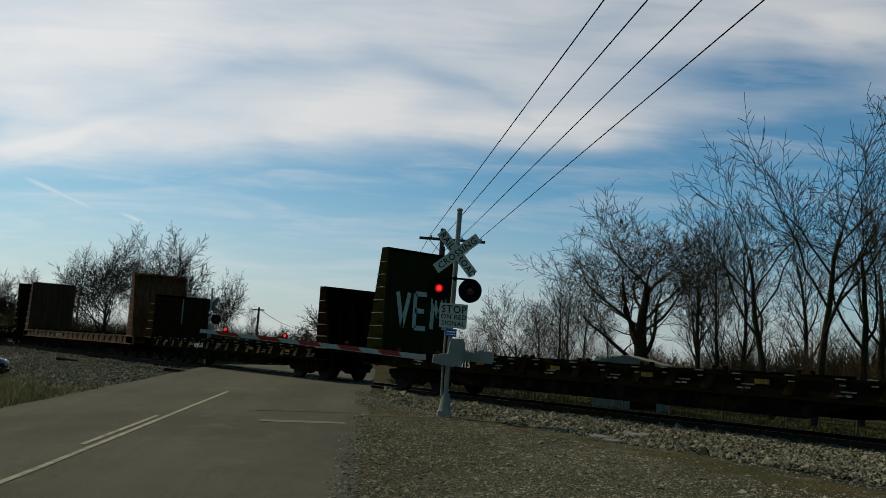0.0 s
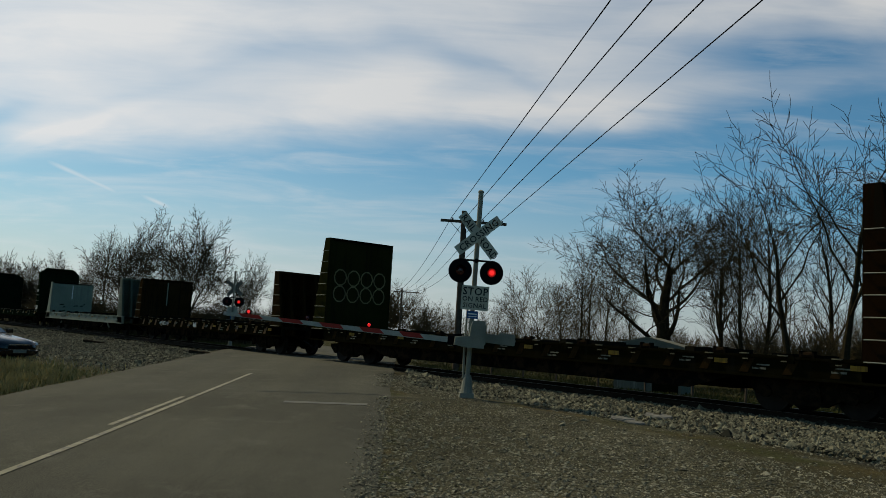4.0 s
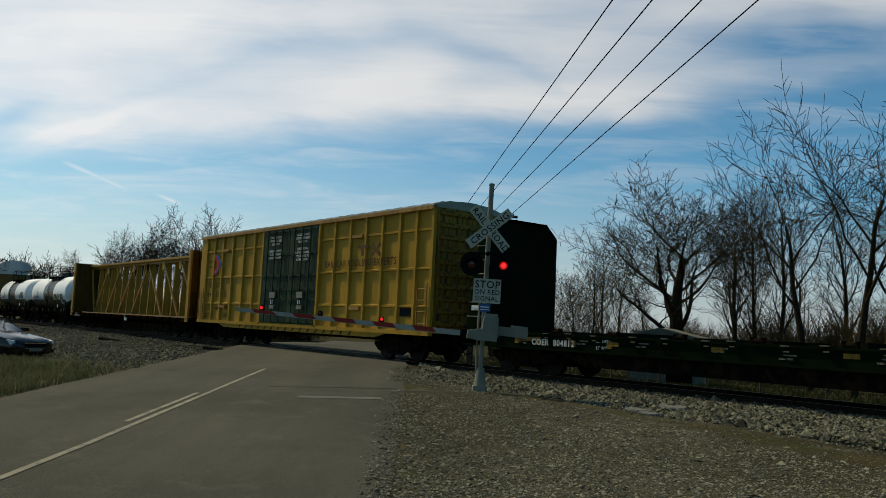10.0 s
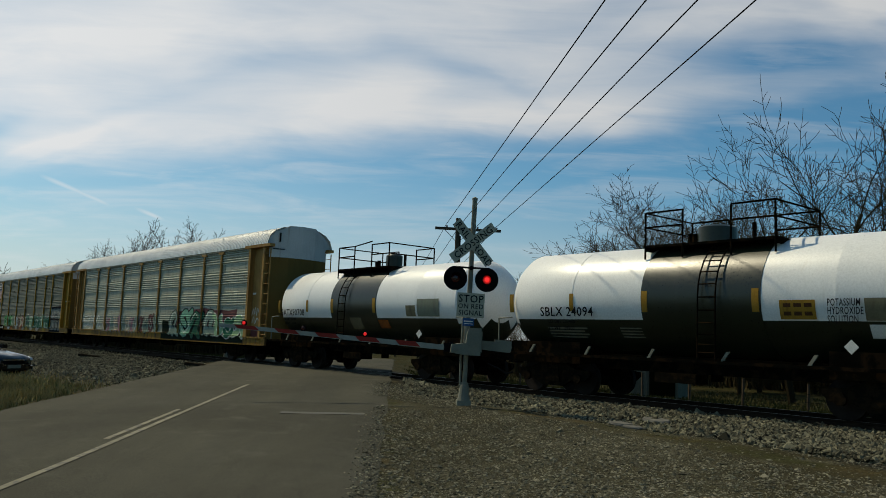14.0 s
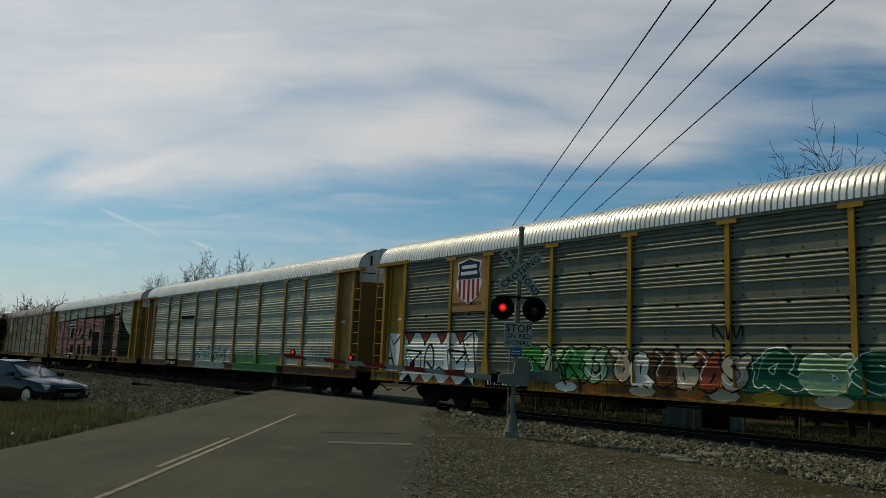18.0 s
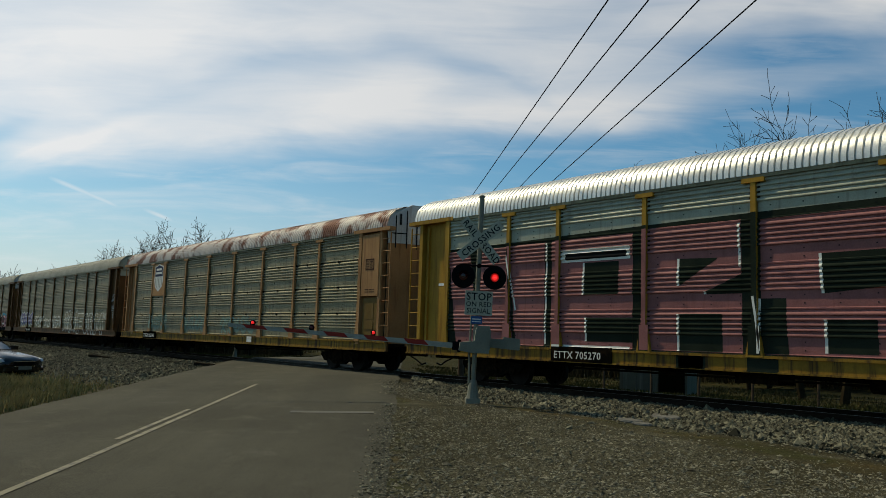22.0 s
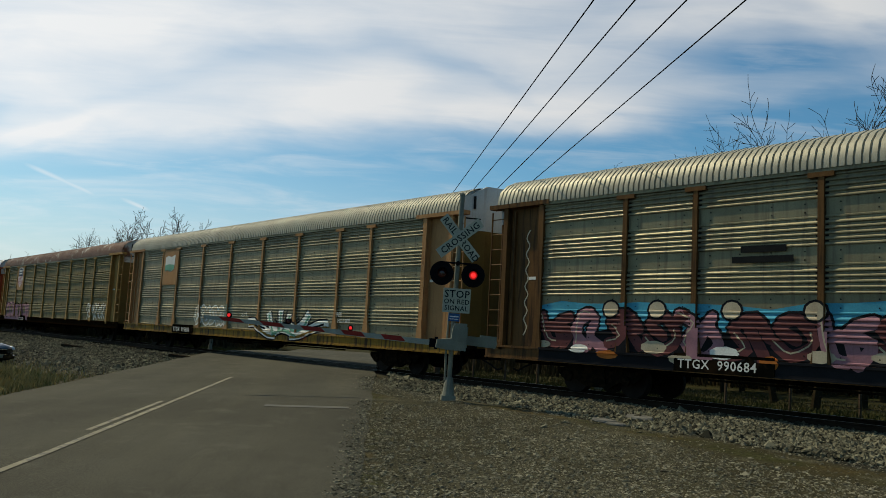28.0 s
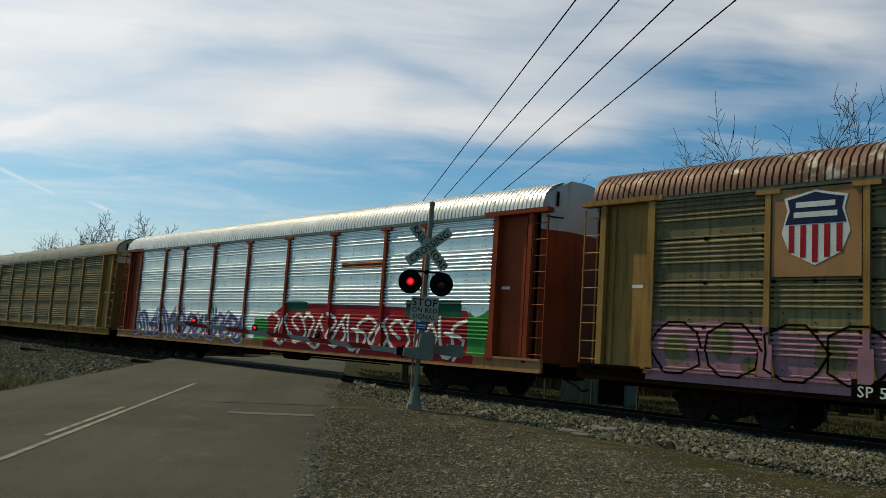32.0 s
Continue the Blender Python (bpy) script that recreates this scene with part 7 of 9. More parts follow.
    for k, (a0, mat) in enumerate(((-11.6, "g_black"), (-10.9, "rust_red"), (-10.1, "sill_yellow"), (-9.2, "rust_red"), (-8.3, "g_black"))):
        paint(c, [[(a0, 0.78), (a0 + 0.7, 0.78), (a0 + 0.4, 1.06)]], M[mat], 0.006, "graffiti", "flame of the sprayed piece on the sill")
    end = paint(c, [[(-13.25, 1.0), (-11.85, 1.0), (-11.95, 2.42), (-12.45, 2.02), (-12.8, 2.45), (-13.25, 1.7)]], M["g_white"], 0.002, "graffiti", "white sprayed piece on the end panel", -1.335)
    paint(end, ribbon([(-13.1, 1.15), (-12.75, 2.05), (-12.35, 1.2)], 0.09) + ribbon([(-12.95, 1.55), (-12.5, 1.55)], 0.08), M["g_black"], 0.005, "graffiti_letter", "black sprayed letter", -1.335)
    paint(end, ribbon([(-13.25, 1.72), (-12.8, 2.46), (-12.45, 2.03), (-11.95, 2.43)], 0.07), M["g_black"], 0.006, "graffiti", "black zigzag edge", -1.335)
    cloud(c, -5.5, -2.2, 1.13, 1.95, "g_green", 51)
    throwup(c, 52, -5.4, -2.2, 1.0, 2.0, 4, ("g_green", "g_pale_green"), "g_black", 0.30, 0.035, "g_white")
    scrawl(c, 53, -5.4, -2.3, 0.95, 1.95, "g_black", 0.05, 4)
    cloud(c, -2.0, 1.75, 0.80, 1.9, "brown", 54)
    throwup(c, 55, -2.0, 1.8, 0.95, 1.98, 6, ("g_cream", "g_white", "brown", "g_cream", "rust_red"), "g_black", 0.26, 0.035, "g_white")
    scrawl(c, 57, 1.0, 1.75, 2.15, 2.6, "g_black", 0.04, 4, "small black tag")
    for a0, mat in ((-5.3, "sill_yellow"), (-4.0, "g_white"), (-3.0, "g_orange"), (-1.4, "g_cream"), (0.0, "g_orange"), (0.9, "g_cream"), (2.0, "g_yellow"), (3.4, "g_cream"), (5.2, "g_cream"), (7.0, "g_yellow")):
        paint(c, [blob(a0 + 0.4, 0.93, 0.42, 0.14, 8)], M[mat], 0.005, "graffiti", "patch of spray on the deck sill")
    cloud(c, 1.8, 9.1, 1.0, 1.95, "g_teal", 58)
    throwup(c, 59, 1.9, 8.6, 0.95, 2.0, 6, ("g_teal", "g_pale_green", "g_teal"), "g_white", 0.34, 0.025, "g_mint")
    paint(c, [[(9.0, 0.78), (11.72, 0.78), (11.72, 2.45), (11.4, 2.62), (9.3, 2.55), (8.9, 2.2), (8.85, 1.3)]], M["g_black"], 0.003, "graffiti", "rounded black ground of a sprayed piece")
    for k in range(7):
        x = 9.05 + k * 0.37
        paint(c, [[(x + 0.10, 1.75), (x + 0.34, 1.72), (x + 0.26, 2.42), (x - 0.02, 2.46)]], M["g_grey"], 0.0055, "graffiti", "grey slanting slab of a sprayed piece")
        paint(c, [[(x + 0.20, 0.92), (x + 0.44, 0.90), (x + 0.34, 1.62), (x + 0.08, 1.66)]], M["g_grey"], 0.0055, "graffiti", "grey slanting slab of a sprayed piece")
        paint(c, [stroke(x + 0.10, 1.78, x - 0.02, 2.44, 0.035)], M["g_white"], 0.0080, "graffiti", "white edge of a slab")
    reporting(c, "ETTX 854282", -6.9, size=0.24)
    # bright carrier with a green blend
    c = car_carrier(F(14), "bright silver-screened tan-trimmed car carrier with green spray", "galvanised", "yellow_old", "roof_zinc", "brown")
    cloud(c, 1.5, 7.0, 0.76, 2.05, "green_fade", 75, 0.003, "green spray thinning out over screens and sill")
    paint(c, [[(-3.9, 0.76), (0.0, 0.76), (0.0, 1.06), (-3.8, 1.06)]], M["silver"], 0.003, "graffiti", "pale patch on the deck sill")
    for x0, wide, x1, z1 in ((-4.05, 0.35, -4.1, 1.98), (-3.15, 0.40, -3.3, 2.0), (-2.05, 0.42, -1.9, 2.10), (-1.20, 0.55, -0.95, 2.12), (-0.45, 0.40, -0.40, 1.95), (0.25, 0.60, 0.95, 2.02)):
        paint(c, [[(x0 - wide / 2, 1.62), (x0 + wide / 2, 1.62), (x1, z1)]], M["g_soft_blue"], 0.003, "graffiti", "soft blue spike behind the sprayed piece")
    cloud(c, -4.2, 0.5, 1.12, 1.74, "g_soft_blue", 76, 0.0032, "soft blue ground of the sprayed piece")
    throwup(c, 71, -3.8, 0.3, 0.78, 1.72, 5, "teal_fade", "g_white", 0.20, 0.038)
    scrawl(c, 72, 0.55, 1.25, 1.3, 1.8, "g_white", 0.035, 4, "small white tag")
    throwup(c, 73, 9.6, 11.65, 1.2, 1.95, 4, "", "g_grey", 0.0, 0.03)
    part("brand_bar", Shape().box(-6.6, -4.5, -1.512, -1.508, 3.46, 3.62), M["letter_black"], c, "plain dark bar where a name stood")
    reporting(c, "ETTX 705350", -8.6, size=0.26)
    part("data_panel", Shape().box(6.75, 7.2, -1.552, -1.545, 0.80, 1.06), M["letter_black"], c, "small black stencilled panel")
    # pink block letters on dark green
    c = car_carrier(F(15), "silver-screened car carrier with huge pink block letters", "galvanised", "yellow", "roof_zinc", "sill_yellow")
    r = random.Random(15)
    edge = [(-11.72, 3.98), (-9.0, 4.02), (-6.0, 4.08), (-3.0, 4.13), (0.0, 4.16), (3.0, 4.18), (5.0, 4.14), (6.6, 4.24), (7.2, 4.12), (8.6, 4.30), (9.2, 3.82), (10.1, 3.2), (11.0, 2.8), (11.72, 2.55)]
    paint(c, [[(a, 1.12), (b, 1.12), (b, zb), (a, za)] for (a, za), (b, zb) in zip(edge, edge[1:])], M["g_dark"], 0.003, "graffiti", "dark green ground of the sprayed word")
    word = [[[(-11.65, 3.90), (-10.65, 3.90), (-10.30, 2.0), (-10.45, 1.16), (-11.2, 1.16)], [(-10.25, 3.90), (-9.05, 3.90), (-8.75, 1.16), (-10.5, 1.16), (-10.35, 2.0)]], [[(-9.0, 3.92), (-7.55, 3.93), (-7.55, 1.14), (-8.62, 1.14)]],
            [[(-7.3, 3.94), (-4.62, 3.96), (-4.62, 1.14), (-7.3, 1.14)]], [[(-4.36, 4.02), (-1.75, 4.02), (-1.72, 1.14), (-4.36, 1.14)]], [[(-1.30, 3.98), (1.38, 4.0), (1.36, 1.14), (-1.30, 1.14)]],
            [[(1.72, 3.95), (4.55, 3.92), (4.50, 2.9), (1.70, 2.95)], [(3.45, 2.95), (4.50, 2.95), (4.45, 1.14), (3.45, 1.14)]], [[(7.30, 3.95), (8.40, 3.93), (8.35, 1.66), (7.35, 1.66)], [(7.35, 1.50), (8.40, 1.50), (8.40, 1.14), (7.35, 1.14)]]]
    for k, polys in enumerate(word):
        paint(c, polys, M["pink"], 0.006, "graffiti_letter", "huge pink sprayed letter")
    gaps = [[(-6.15, 3.30), (-5.05, 3.30), (-5.05, 2.48), (-6.15, 2.48)], [(-6.05, 1.90), (-4.62, 1.90), (-4.62, 1.30), (-6.05, 1.30)], [(-3.30, 3.25), (-2.30, 3.22), (-3.30, 2.62)], [(-2.6, 2.48), (-1.73, 2.84), (-1.73, 2.42), (-2.6, 2.42)], [(-3.30, 1.98), (-2.2, 1.98), (-2.2, 1.15), (-3.30, 1.15)], [(0.0, 3.18), (1.36, 3.20), (1.36, 2.5), (0.05, 2.38)], [(-1.30, 2.30), (-0.75, 2.30), (-0.70, 1.15), (-1.30, 1.15)], [(0.10, 1.86), (1.05, 1.86), (1.05, 1.20), (0.10, 1.20)]]
    for q in gaps:
        paint(c, [q], M["g_dark"], 0.009, "graffiti", "dark opening in a sprayed letter")
    for q in gaps:
        paint(c, [stroke(q[0][0] - 0.03, q[0][1], q[-1][0] - 0.03, q[-1][1], 0.06)], M["g_white"], 0.0105, "graffiti", "white edge of a sprayed letter")
    for x0, z0, x1, z1 in ((-9.02, 3.65, -8.66, 2.1), (-7.48, 3.9, -7.5, 1.2), (-1.80, 3.95, -1.78, 3.0), (-1.45, 2.35, -1.28, 1.2), (1.42, 3.9, 1.42, 1.2), (4.58, 3.9, 4.50, 1.2), (8.44, 3.9, 8.40, 1.68), (-7.3, 1.17, -4.7, 1.17), (7.35, 1.53, 8.4, 1.53), (7.3, 3.98, 8.44, 3.97)):
        paint(c, [stroke(x0, z0, x1, z1, 0.055)], M["g_white"], 0.0105, "graffiti", "white edge of a sprayed letter")
    for k in range(9):
        a0 = r.uniform(-3.5, 8.5)
        paint(c, [[(a0, 0.77), (a0 + 0.7, 0.77), (a0 + 0.7, 1.05), (a0, 1.05)]], M["g_dark"], 0.003, "graffiti", "dark spray on the deck sill")
    paint(c, [stroke(-6.95, 3.50, -4.7, 3.50, 0.32)], M["g_white"], 0.012, "brand_bar", "pale patch with the owner's name left as a bar")
    paint(c, [stroke(-6.8, 3.48, -4.8, 3.48, 0.16)], M["letter_black"], 0.014, "brand_bar")
    reporting(c, "ETTX 705270", -7.1, size=0.26)
    # weathered tan carrier
    c = car_carrier(F(16), "weathered grey-screened tan car carrier with a rust-streaked roof", "galvanised_old", "tan", "roof_rusty", "sill_yellow", end_dark="tan", joints=True)
    logo_panel(c, -8.0, "shield_faded", "tan")
    part("control_box", Shape().box(11.95, 13.0, -1.52, -1.30, 2.65, 4.80), M["tan"], c, "tan locked end cover")
    for k in range(7):
        y = -1.22 + k * 0.40
        part("cap_rod", Shape().tube((HALF + 0.045 - 0.23 * max(0.0, abs(y) - 0.62), y, 4.30), (HALF + 0.045 - 0.23 * max(0.0, abs(y) - 0.62), y, 5.62 if abs(y) < 1.1 else 5.42), 0.022, n=6), M["letter_black"], c, "thin dark upright rod on the end cap")
    part("lower_cover", Shape().box(12.05, 12.92, -1.47, -1.30, 1.25, 2.58).box(12.2, 12.72, -1.485, -1.47, 1.5, 1.75).box(12.2, 12.72, -1.478, -1.47, 1.85, 2.4), M["end_ochre"], c, "lower recessed end cover")
    for k, z in enumerate((3.84, 3.79, 3.74, 3.68, 3.62)):
        part("notice_line", Shape().box(12.27, 12.40 + 0.04 * (k % 2), -1.526, -1.521, z, z + 0.022).box(12.47, 12.65 - 0.05 * (k % 3), -1.526, -1.521, z, z + 0.022), M["letter_brown"], c)
    for z in (2.78, 2.86):
        part("notice_line", Shape().box(12.2, 12.42, -1.526, -1.521, z, z + 0.025).box(12.46, 12.78, -1.526, -1.521, z, z + 0.025), M["letter_brown"], c)
    part("notice_frame", Shape().box(12.2, 12.72, -1.526, -1.521, 3.55, 3.6).box(12.2, 12.72, -1.526, -1.521, 3.9, 3.95).box(12.2, 12.24, -1.526, -1.521, 3.55, 3.95).box(12.68, 12.72, -1.526, -1.521, 3.55, 3.95), M["letter_brown"], c)
    throwup(c, 8, -9.2, -6.6, 1.15, 2.15, 4, "g_pale_teal", "silver", 0.20, 0.03)
    throwup(c, 9, -4.2, -1.6, 1.15, 2.05, 4, "g_pale_teal", "silver", 0.18, 0.03)
    throwup(c, 10, 0.2, 3.6, 1.15, 2.0, 5, "g_pale_teal", "silver", 0.16, 0.03)
    scrawl(c, 11, -6.4, -4.4, 1.3, 2.0, "silver", 0.04, 4)
    reporting(c, "TTGX 962140", -9.7, size=0.26)
    part("data_panel", Shape().box(3.2, 3.65, -1.556, -1.548, 0.84, 1.08), M["letter_white"], c, "small stencilled data panel")
    letters("TTX", 0.2, M["oxide"], c, facing(0.6, -1.546, 0.88))
    # brown carrier with outlined word
    c = car_carrier(F(17), "grey-screened brown-trimmed car carrier with a white outlined word", "galvanised_old", "brown", "roof_grey", "brown", cap="galvanised")
    hollow_word(c, "FORM", 5.36, 0.82, (1.48, 1.14, 1.25, 1.86), 1.36, "g_white", 0.06)
    throwup(c, 12, -11.5, -7.1, 1.15, 2.35, 5, "g_violet", "g_white", 0.26, 0.05)
    throwup(c, 13, -6.6, -4.0, 1.15, 2.05, 3, "", "g_white", 0.0, 0.035)
    throwup(c, 14, -3.6, -1.4, 1.15, 1.9, 3, "", "g_white", 0.0, 0.03)
    throwup(c, 15, -1.2, 1.4, 1.15, 2.05, 4, "", "g_white", 0.0, 0.03)
    throwup(c, 16, 1.95, 5.2, 0.84, 1.95, 5, "", "g_white", 0.0, 0.03)
    for k, (x, z) in enumerate(((2.5, 2.05), (3.3, 2.15), (4.2, 2.0))):
        paint(c, ribbon([(x + 0.3 * math.cos(i * 0.785), z + 0.26 * math.sin(i * 0.785)) for i in range(9)], 0.05), M["g_white"], 0.0085, "graffiti", "white sprayed ring")
    scrawl(c, 17, 11.0, 11.72, 1.75, 2.2, "g_white", 0.035, 4, "small white tag")
    scrawl(c, 18, 4.6, 5.3, 2.2, 2.5, "g_white", 0.03, 3, "small white tag")
    scrawl(c, 19, -2.2, -1.6, 2.1, 2.4, "g_white", 0.03, 3, "small white tag")
    reporting(c, "TTGX 983409", -9.0, size=0.22)
    for k in range(4):
        part("notice_bar", Shape().box(12.17, 12.60 - 0.06 * (k % 2), -1.338, -1.332, 3.02 + k * 0.07, 3.05 + k * 0.07), M["letter_white"], c)
    for box in ((12.1, 12.66, 2.96, 2.98), (12.1, 12.66, 3.31, 3.33), (12.1, 12.12, 2.98, 3.31), (12.64, 12.66, 2.98, 3.31)):
        part("notice_frame", Shape().box(box[0], box[1], -1.338, -1.332, box[2], box[3]), M["letter_white"], c, "white stencilled frame")
    paint(c, ribbon(bend([(12.0, 2.42), (12.15, 2.7), (12.2, 2.4), (12.35, 2.68), (12.4, 2.42), (12.52, 2.74), (12.6, 2.45), (12.75, 2.72)]), 0.035) + ribbon([(12.0, 2.33), (12.72, 2.36)], 0.03), M["g_white"], 0.003, "graffiti", "small white sprayed tag", -1.335)
    for k, w in enumerate((0.2, 0.42, 0.3, 0.34)):
        part("notice_bar", Shape().box(12.3, 12.3 + w, -1.338, -1.332, 2.2 - k * 0.11, 2.24 - k * 0.11), M["letter_white"], c)
    # carrier with the long blue and cream piece
    c = car_carrier(F(18), "grey-screened brown car carrier with a long cream and blue graffiti", "galvanised_old", "brown", "roof_grey", "brown", cap="cap_white")
    cloud(c, -11.72, 11.6, 1.12, 2.35, "g_cyan", 181)
    cloud(c, -11.6, 11.4, 0.77, 1.75, "g_black", 182, 0.0035)
    throwup(c, 183, -11.6, -0.2, 0.95, 2.15, 11, ("g_maroon", "mauve", "g_maroon"), "g_black", 0.34, 0.05, "g_cream")
    throwup(c, 184, -0.2, 11.4, 0.95, 2.15, 11, ("g_maroon", "mauve", "g_maroon"), "g_black", 0.34, 0.05, "g_cream")
    r = random.Random(18)
    for x in (-9.34, -8.03, -6.16, -4.37, -2.3, -0.6, 1.4, 3.2, 5.1, 7.4, 9.3):
        ring = paint(c, [blob(x, 2.12, 0.27, 0.24)], M["g_black"], 0.0105, "graffiti", "black rim of a cream ball")
        paint(ring, [blob(x, 2.12, 0.215, 0.19)], M["g_cream"], 0.0125, "ball_fill", "cream sprayed ball")
    for k in range(22):
        x, z = -11.3 + 1.03 * k + r.uniform(-0.3, 0.3), r.uniform(0.92, 1.35)
        paint(c, [blob(x, z, r.uniform(0.2, 0.38), r.uniform(0.08, 0.16), 9)], M[("g_cream", "g_white", "g_orange", "g_cream")[k % 4]], 0.0115, "graffiti", "pale lower stroke of the sprayed piece")
    paint(c, ribbon(bend([(-12.35 + 0.12 * (i % 2), 1.4 + 0.22 * i) for i in range(14)]), 0.04), M["g_cream"], 0.003, "graffiti", "pale scribble on the end panel", -1.335)
    part("brand_bar", Shape().box(-5.95, -4.95, -1.512, -1.508, 3.34, 3.48), M["letter_black"], c, "dark bar where the owner's name stands")
    part("brand_bar", Shape().box(-6.15, -4.8, -1.512, -1.508, 3.12, 3.26), M["letter_black"], c, "dark bar where the owner's name stands")
    reporting(c, "TTGX  990684", -7.4, size=0.28)
    # yellow-trimmed carrier with a flag plate
    c = car_carrier(F(19), "grey-screened tan-trimmed car carrier with a flag plate and white graffiti", "galvanised_old", "tan", "roof_grey", "sill_yellow")
    logo_panel(c, -8.0, "flag", "tan")
    throwup(c, 191, -4.8, -1.6, 1.15, 2.1, 4, "g_cream", "g_white", 0.22, 0.05)
    paint(c, [blob(-1.35, 1.72, 0.5, 0.46, 14)], M["silver"], 0.003, "graffiti", "pale grey sprayed disc")
    scrawl(c, 192, -0.1, 0.4, 1.6, 1.85, "g_white", 0.03, 2, "small white tag")
    arms = [[(0.55, 1.40), (1.1, 1.42), (1.7, 1.20), (2.3, 1.02), (2.9, 1.0)], [(6.60, 1.42), (6.0, 1.40), (5.3, 1.22), (4.7, 1.05), (4.0, 1.0)]]
    mass = [[(2.25, 1.85), (2.5, 1.3), (2.9, 1.1), (3.15, 1.5), (3.2, 1.95)], [(5.3, 1.85), (4.9, 1.45), (4.4, 1.25), (3.9, 1.4), (3.85, 1.8)], [(2.6, 1.05), (3.5, 1.25), (4.4, 1.05)]]
    for k, pts in enumerate(arms + mass):
        rim = paint(c, ribbon(bend(pts), 0.48), M["g_black"], 0.0042 + 0.0003 * k, "graffiti_letter", "white balloon letter with a black outline")
        paint(rim, ribbon(bend(pts), 0.36), M["g_white"], 0.0075 + 0.0003 * k, "letter_body")
        paint(rim, ribbon(bend([(a + 0.03, b - 0.08) for a, b in pts]), 0.10), M["g_mint" if k > 1 else "sill_yellow"], 0.0100 + 0.0003 * k, "letter_glint")
    for k, pts in enumerate(([(0.85, 1.45), (1.5, 1.28), (2.0, 1.2)], [(6.3, 1.46), (5.6, 1.33), (5.1, 1.25)], [(2.75, 1.6), (3.0, 1.42), (3.05, 1.75)], [(4.6, 1.7), (4.3, 1.45), (4.1, 1.65)], [(3.3, 1.0), (3.55, 1.5), (3.7, 1.95)])):
        paint(c, ribbon(bend(pts), 0.07), M["g_black"], 0.0125, "graffiti", "black stroke of the sprayed piece")
    letters("FREE", 0.2, M["g_white"], c, facing(7.06, -1.525, 1.76))
    letters("HORSE!!", 0.2, M["g_white"], c, facing(7.25, -1.525, 1.54))
    letters("TTX", 0.2, M["oxide"], c, facing(4.9, -1.546, 0.86))
    reporting(c, "TTGX  995806", -6.9, size=0.28)
    # brown-roofed olive carrier
    c = car_carrier(F(20), "olive-screened tan-trimmed car carrier with a rusty brown roof", "galvanised_olive", "yellow_old", "roof_brown", "maroon", cap="roof_rusty", end_dark="end_ochre", joints=True)
    logo_panel(c, -8.0, "shield", "tan")
    cloud(c, -11.72, -5.0, 0.85, 2.2, "mauve", 201)
    for x, z, a, b in ((-11.0, 1.55, 0.30, 0.34), (-9.9, 1.70, 0.26, 0.36), (-9.3, 1.28, 0.22, 0.18), (-7.7, 1.55, 0.32, 0.34), (-6.2, 1.6, 0.26, 0.3)):
        paint(c, [blob(x, z, a, b)], M["galvanised_olive"], 0.005, "graffiti", "bare hollow of the sprayed piece")
    for k, x in enumerate((-11.0, -9.7, -8.4, -7.2, -6.0)):
        paint(c, ribbon([(x + 0.62 * math.cos(i * 0.628) * (1 + 0.15 * math.sin(3 * i + k)), 1.58 + 0.58 * math.sin(i * 0.628)) for i in range(11)], 0.05), M["maroon"], 0.0085, "graffiti", "dark outline of a round sprayed letter")
    throwup(c, 202, 8.1, 11.4, 1.15, 2.15, 5, "", "g_white", 0.0, 0.03)
    reporting(c, "SP 516333", -7.2, size=0.28)
    # bright carrier with orange-red ends
    c = car_carrier(F(21), "bright silver-screened car carrier with orange-red ends and red graffiti", "galvanised_bright", "oxide", "roof_zinc", "tan", cap="cap_white")
    paint(c, [[(0.2, 0.85), (11.2, 0.85), (11.3, 1.9), (10.8, 2.30), (6.2, 2.42), (1.5, 2.46), (0.3, 1.9)]], M["red_paint"], 0.003, "graffiti", "red ground of the sprayed piece")
    throwup(c, 211, 0.7, 10.7, 0.85, 2.2, 9, "g_white", "red_paint", 0.15, 0.02)
    cloud(c, 10.9, 11.7, 1.1, 2.4, "g_green", 212, 0.0045)
    cloud(c, 1.6, 2.9, 2.2, 2.55, "g_teal", 214, 0.0045)
    cloud(c, 8.2, 10.6, 2.1, 2.6, "g_teal", 215, 0.0045)
    cloud(c, -0.6, 0.4, 1.1, 1.9, "g_green", 213, 0.0045)
    throwup(c, 216, -11.6, -1.3, 0.85, 2.1, 9, "g_violet", "g_white", 0.24, 0.035)
    scrawl(c, 217, -11.6, -1.4, 1.1, 2.3, "g_blue", 0.06, 12)
    paint(c, [stroke(4.75, 3.74, 6.95, 3.72, 0.18)], M["orange"], 0.004, "brand_bar", "plain orange bar of the owner's name")
    # last two in view
    car_carrier(F(22), "dull grey-screened car carrier with olive trim", "galvanised_olive", "yellow_old", "roof_grey", "sill_yellow", cap="galvanised")
    car_carrier(F(23), "dull grey-screened car carrier with yellow trim", "galvanised_old", "yellow_old", "roof_grey", "sill_yellow")


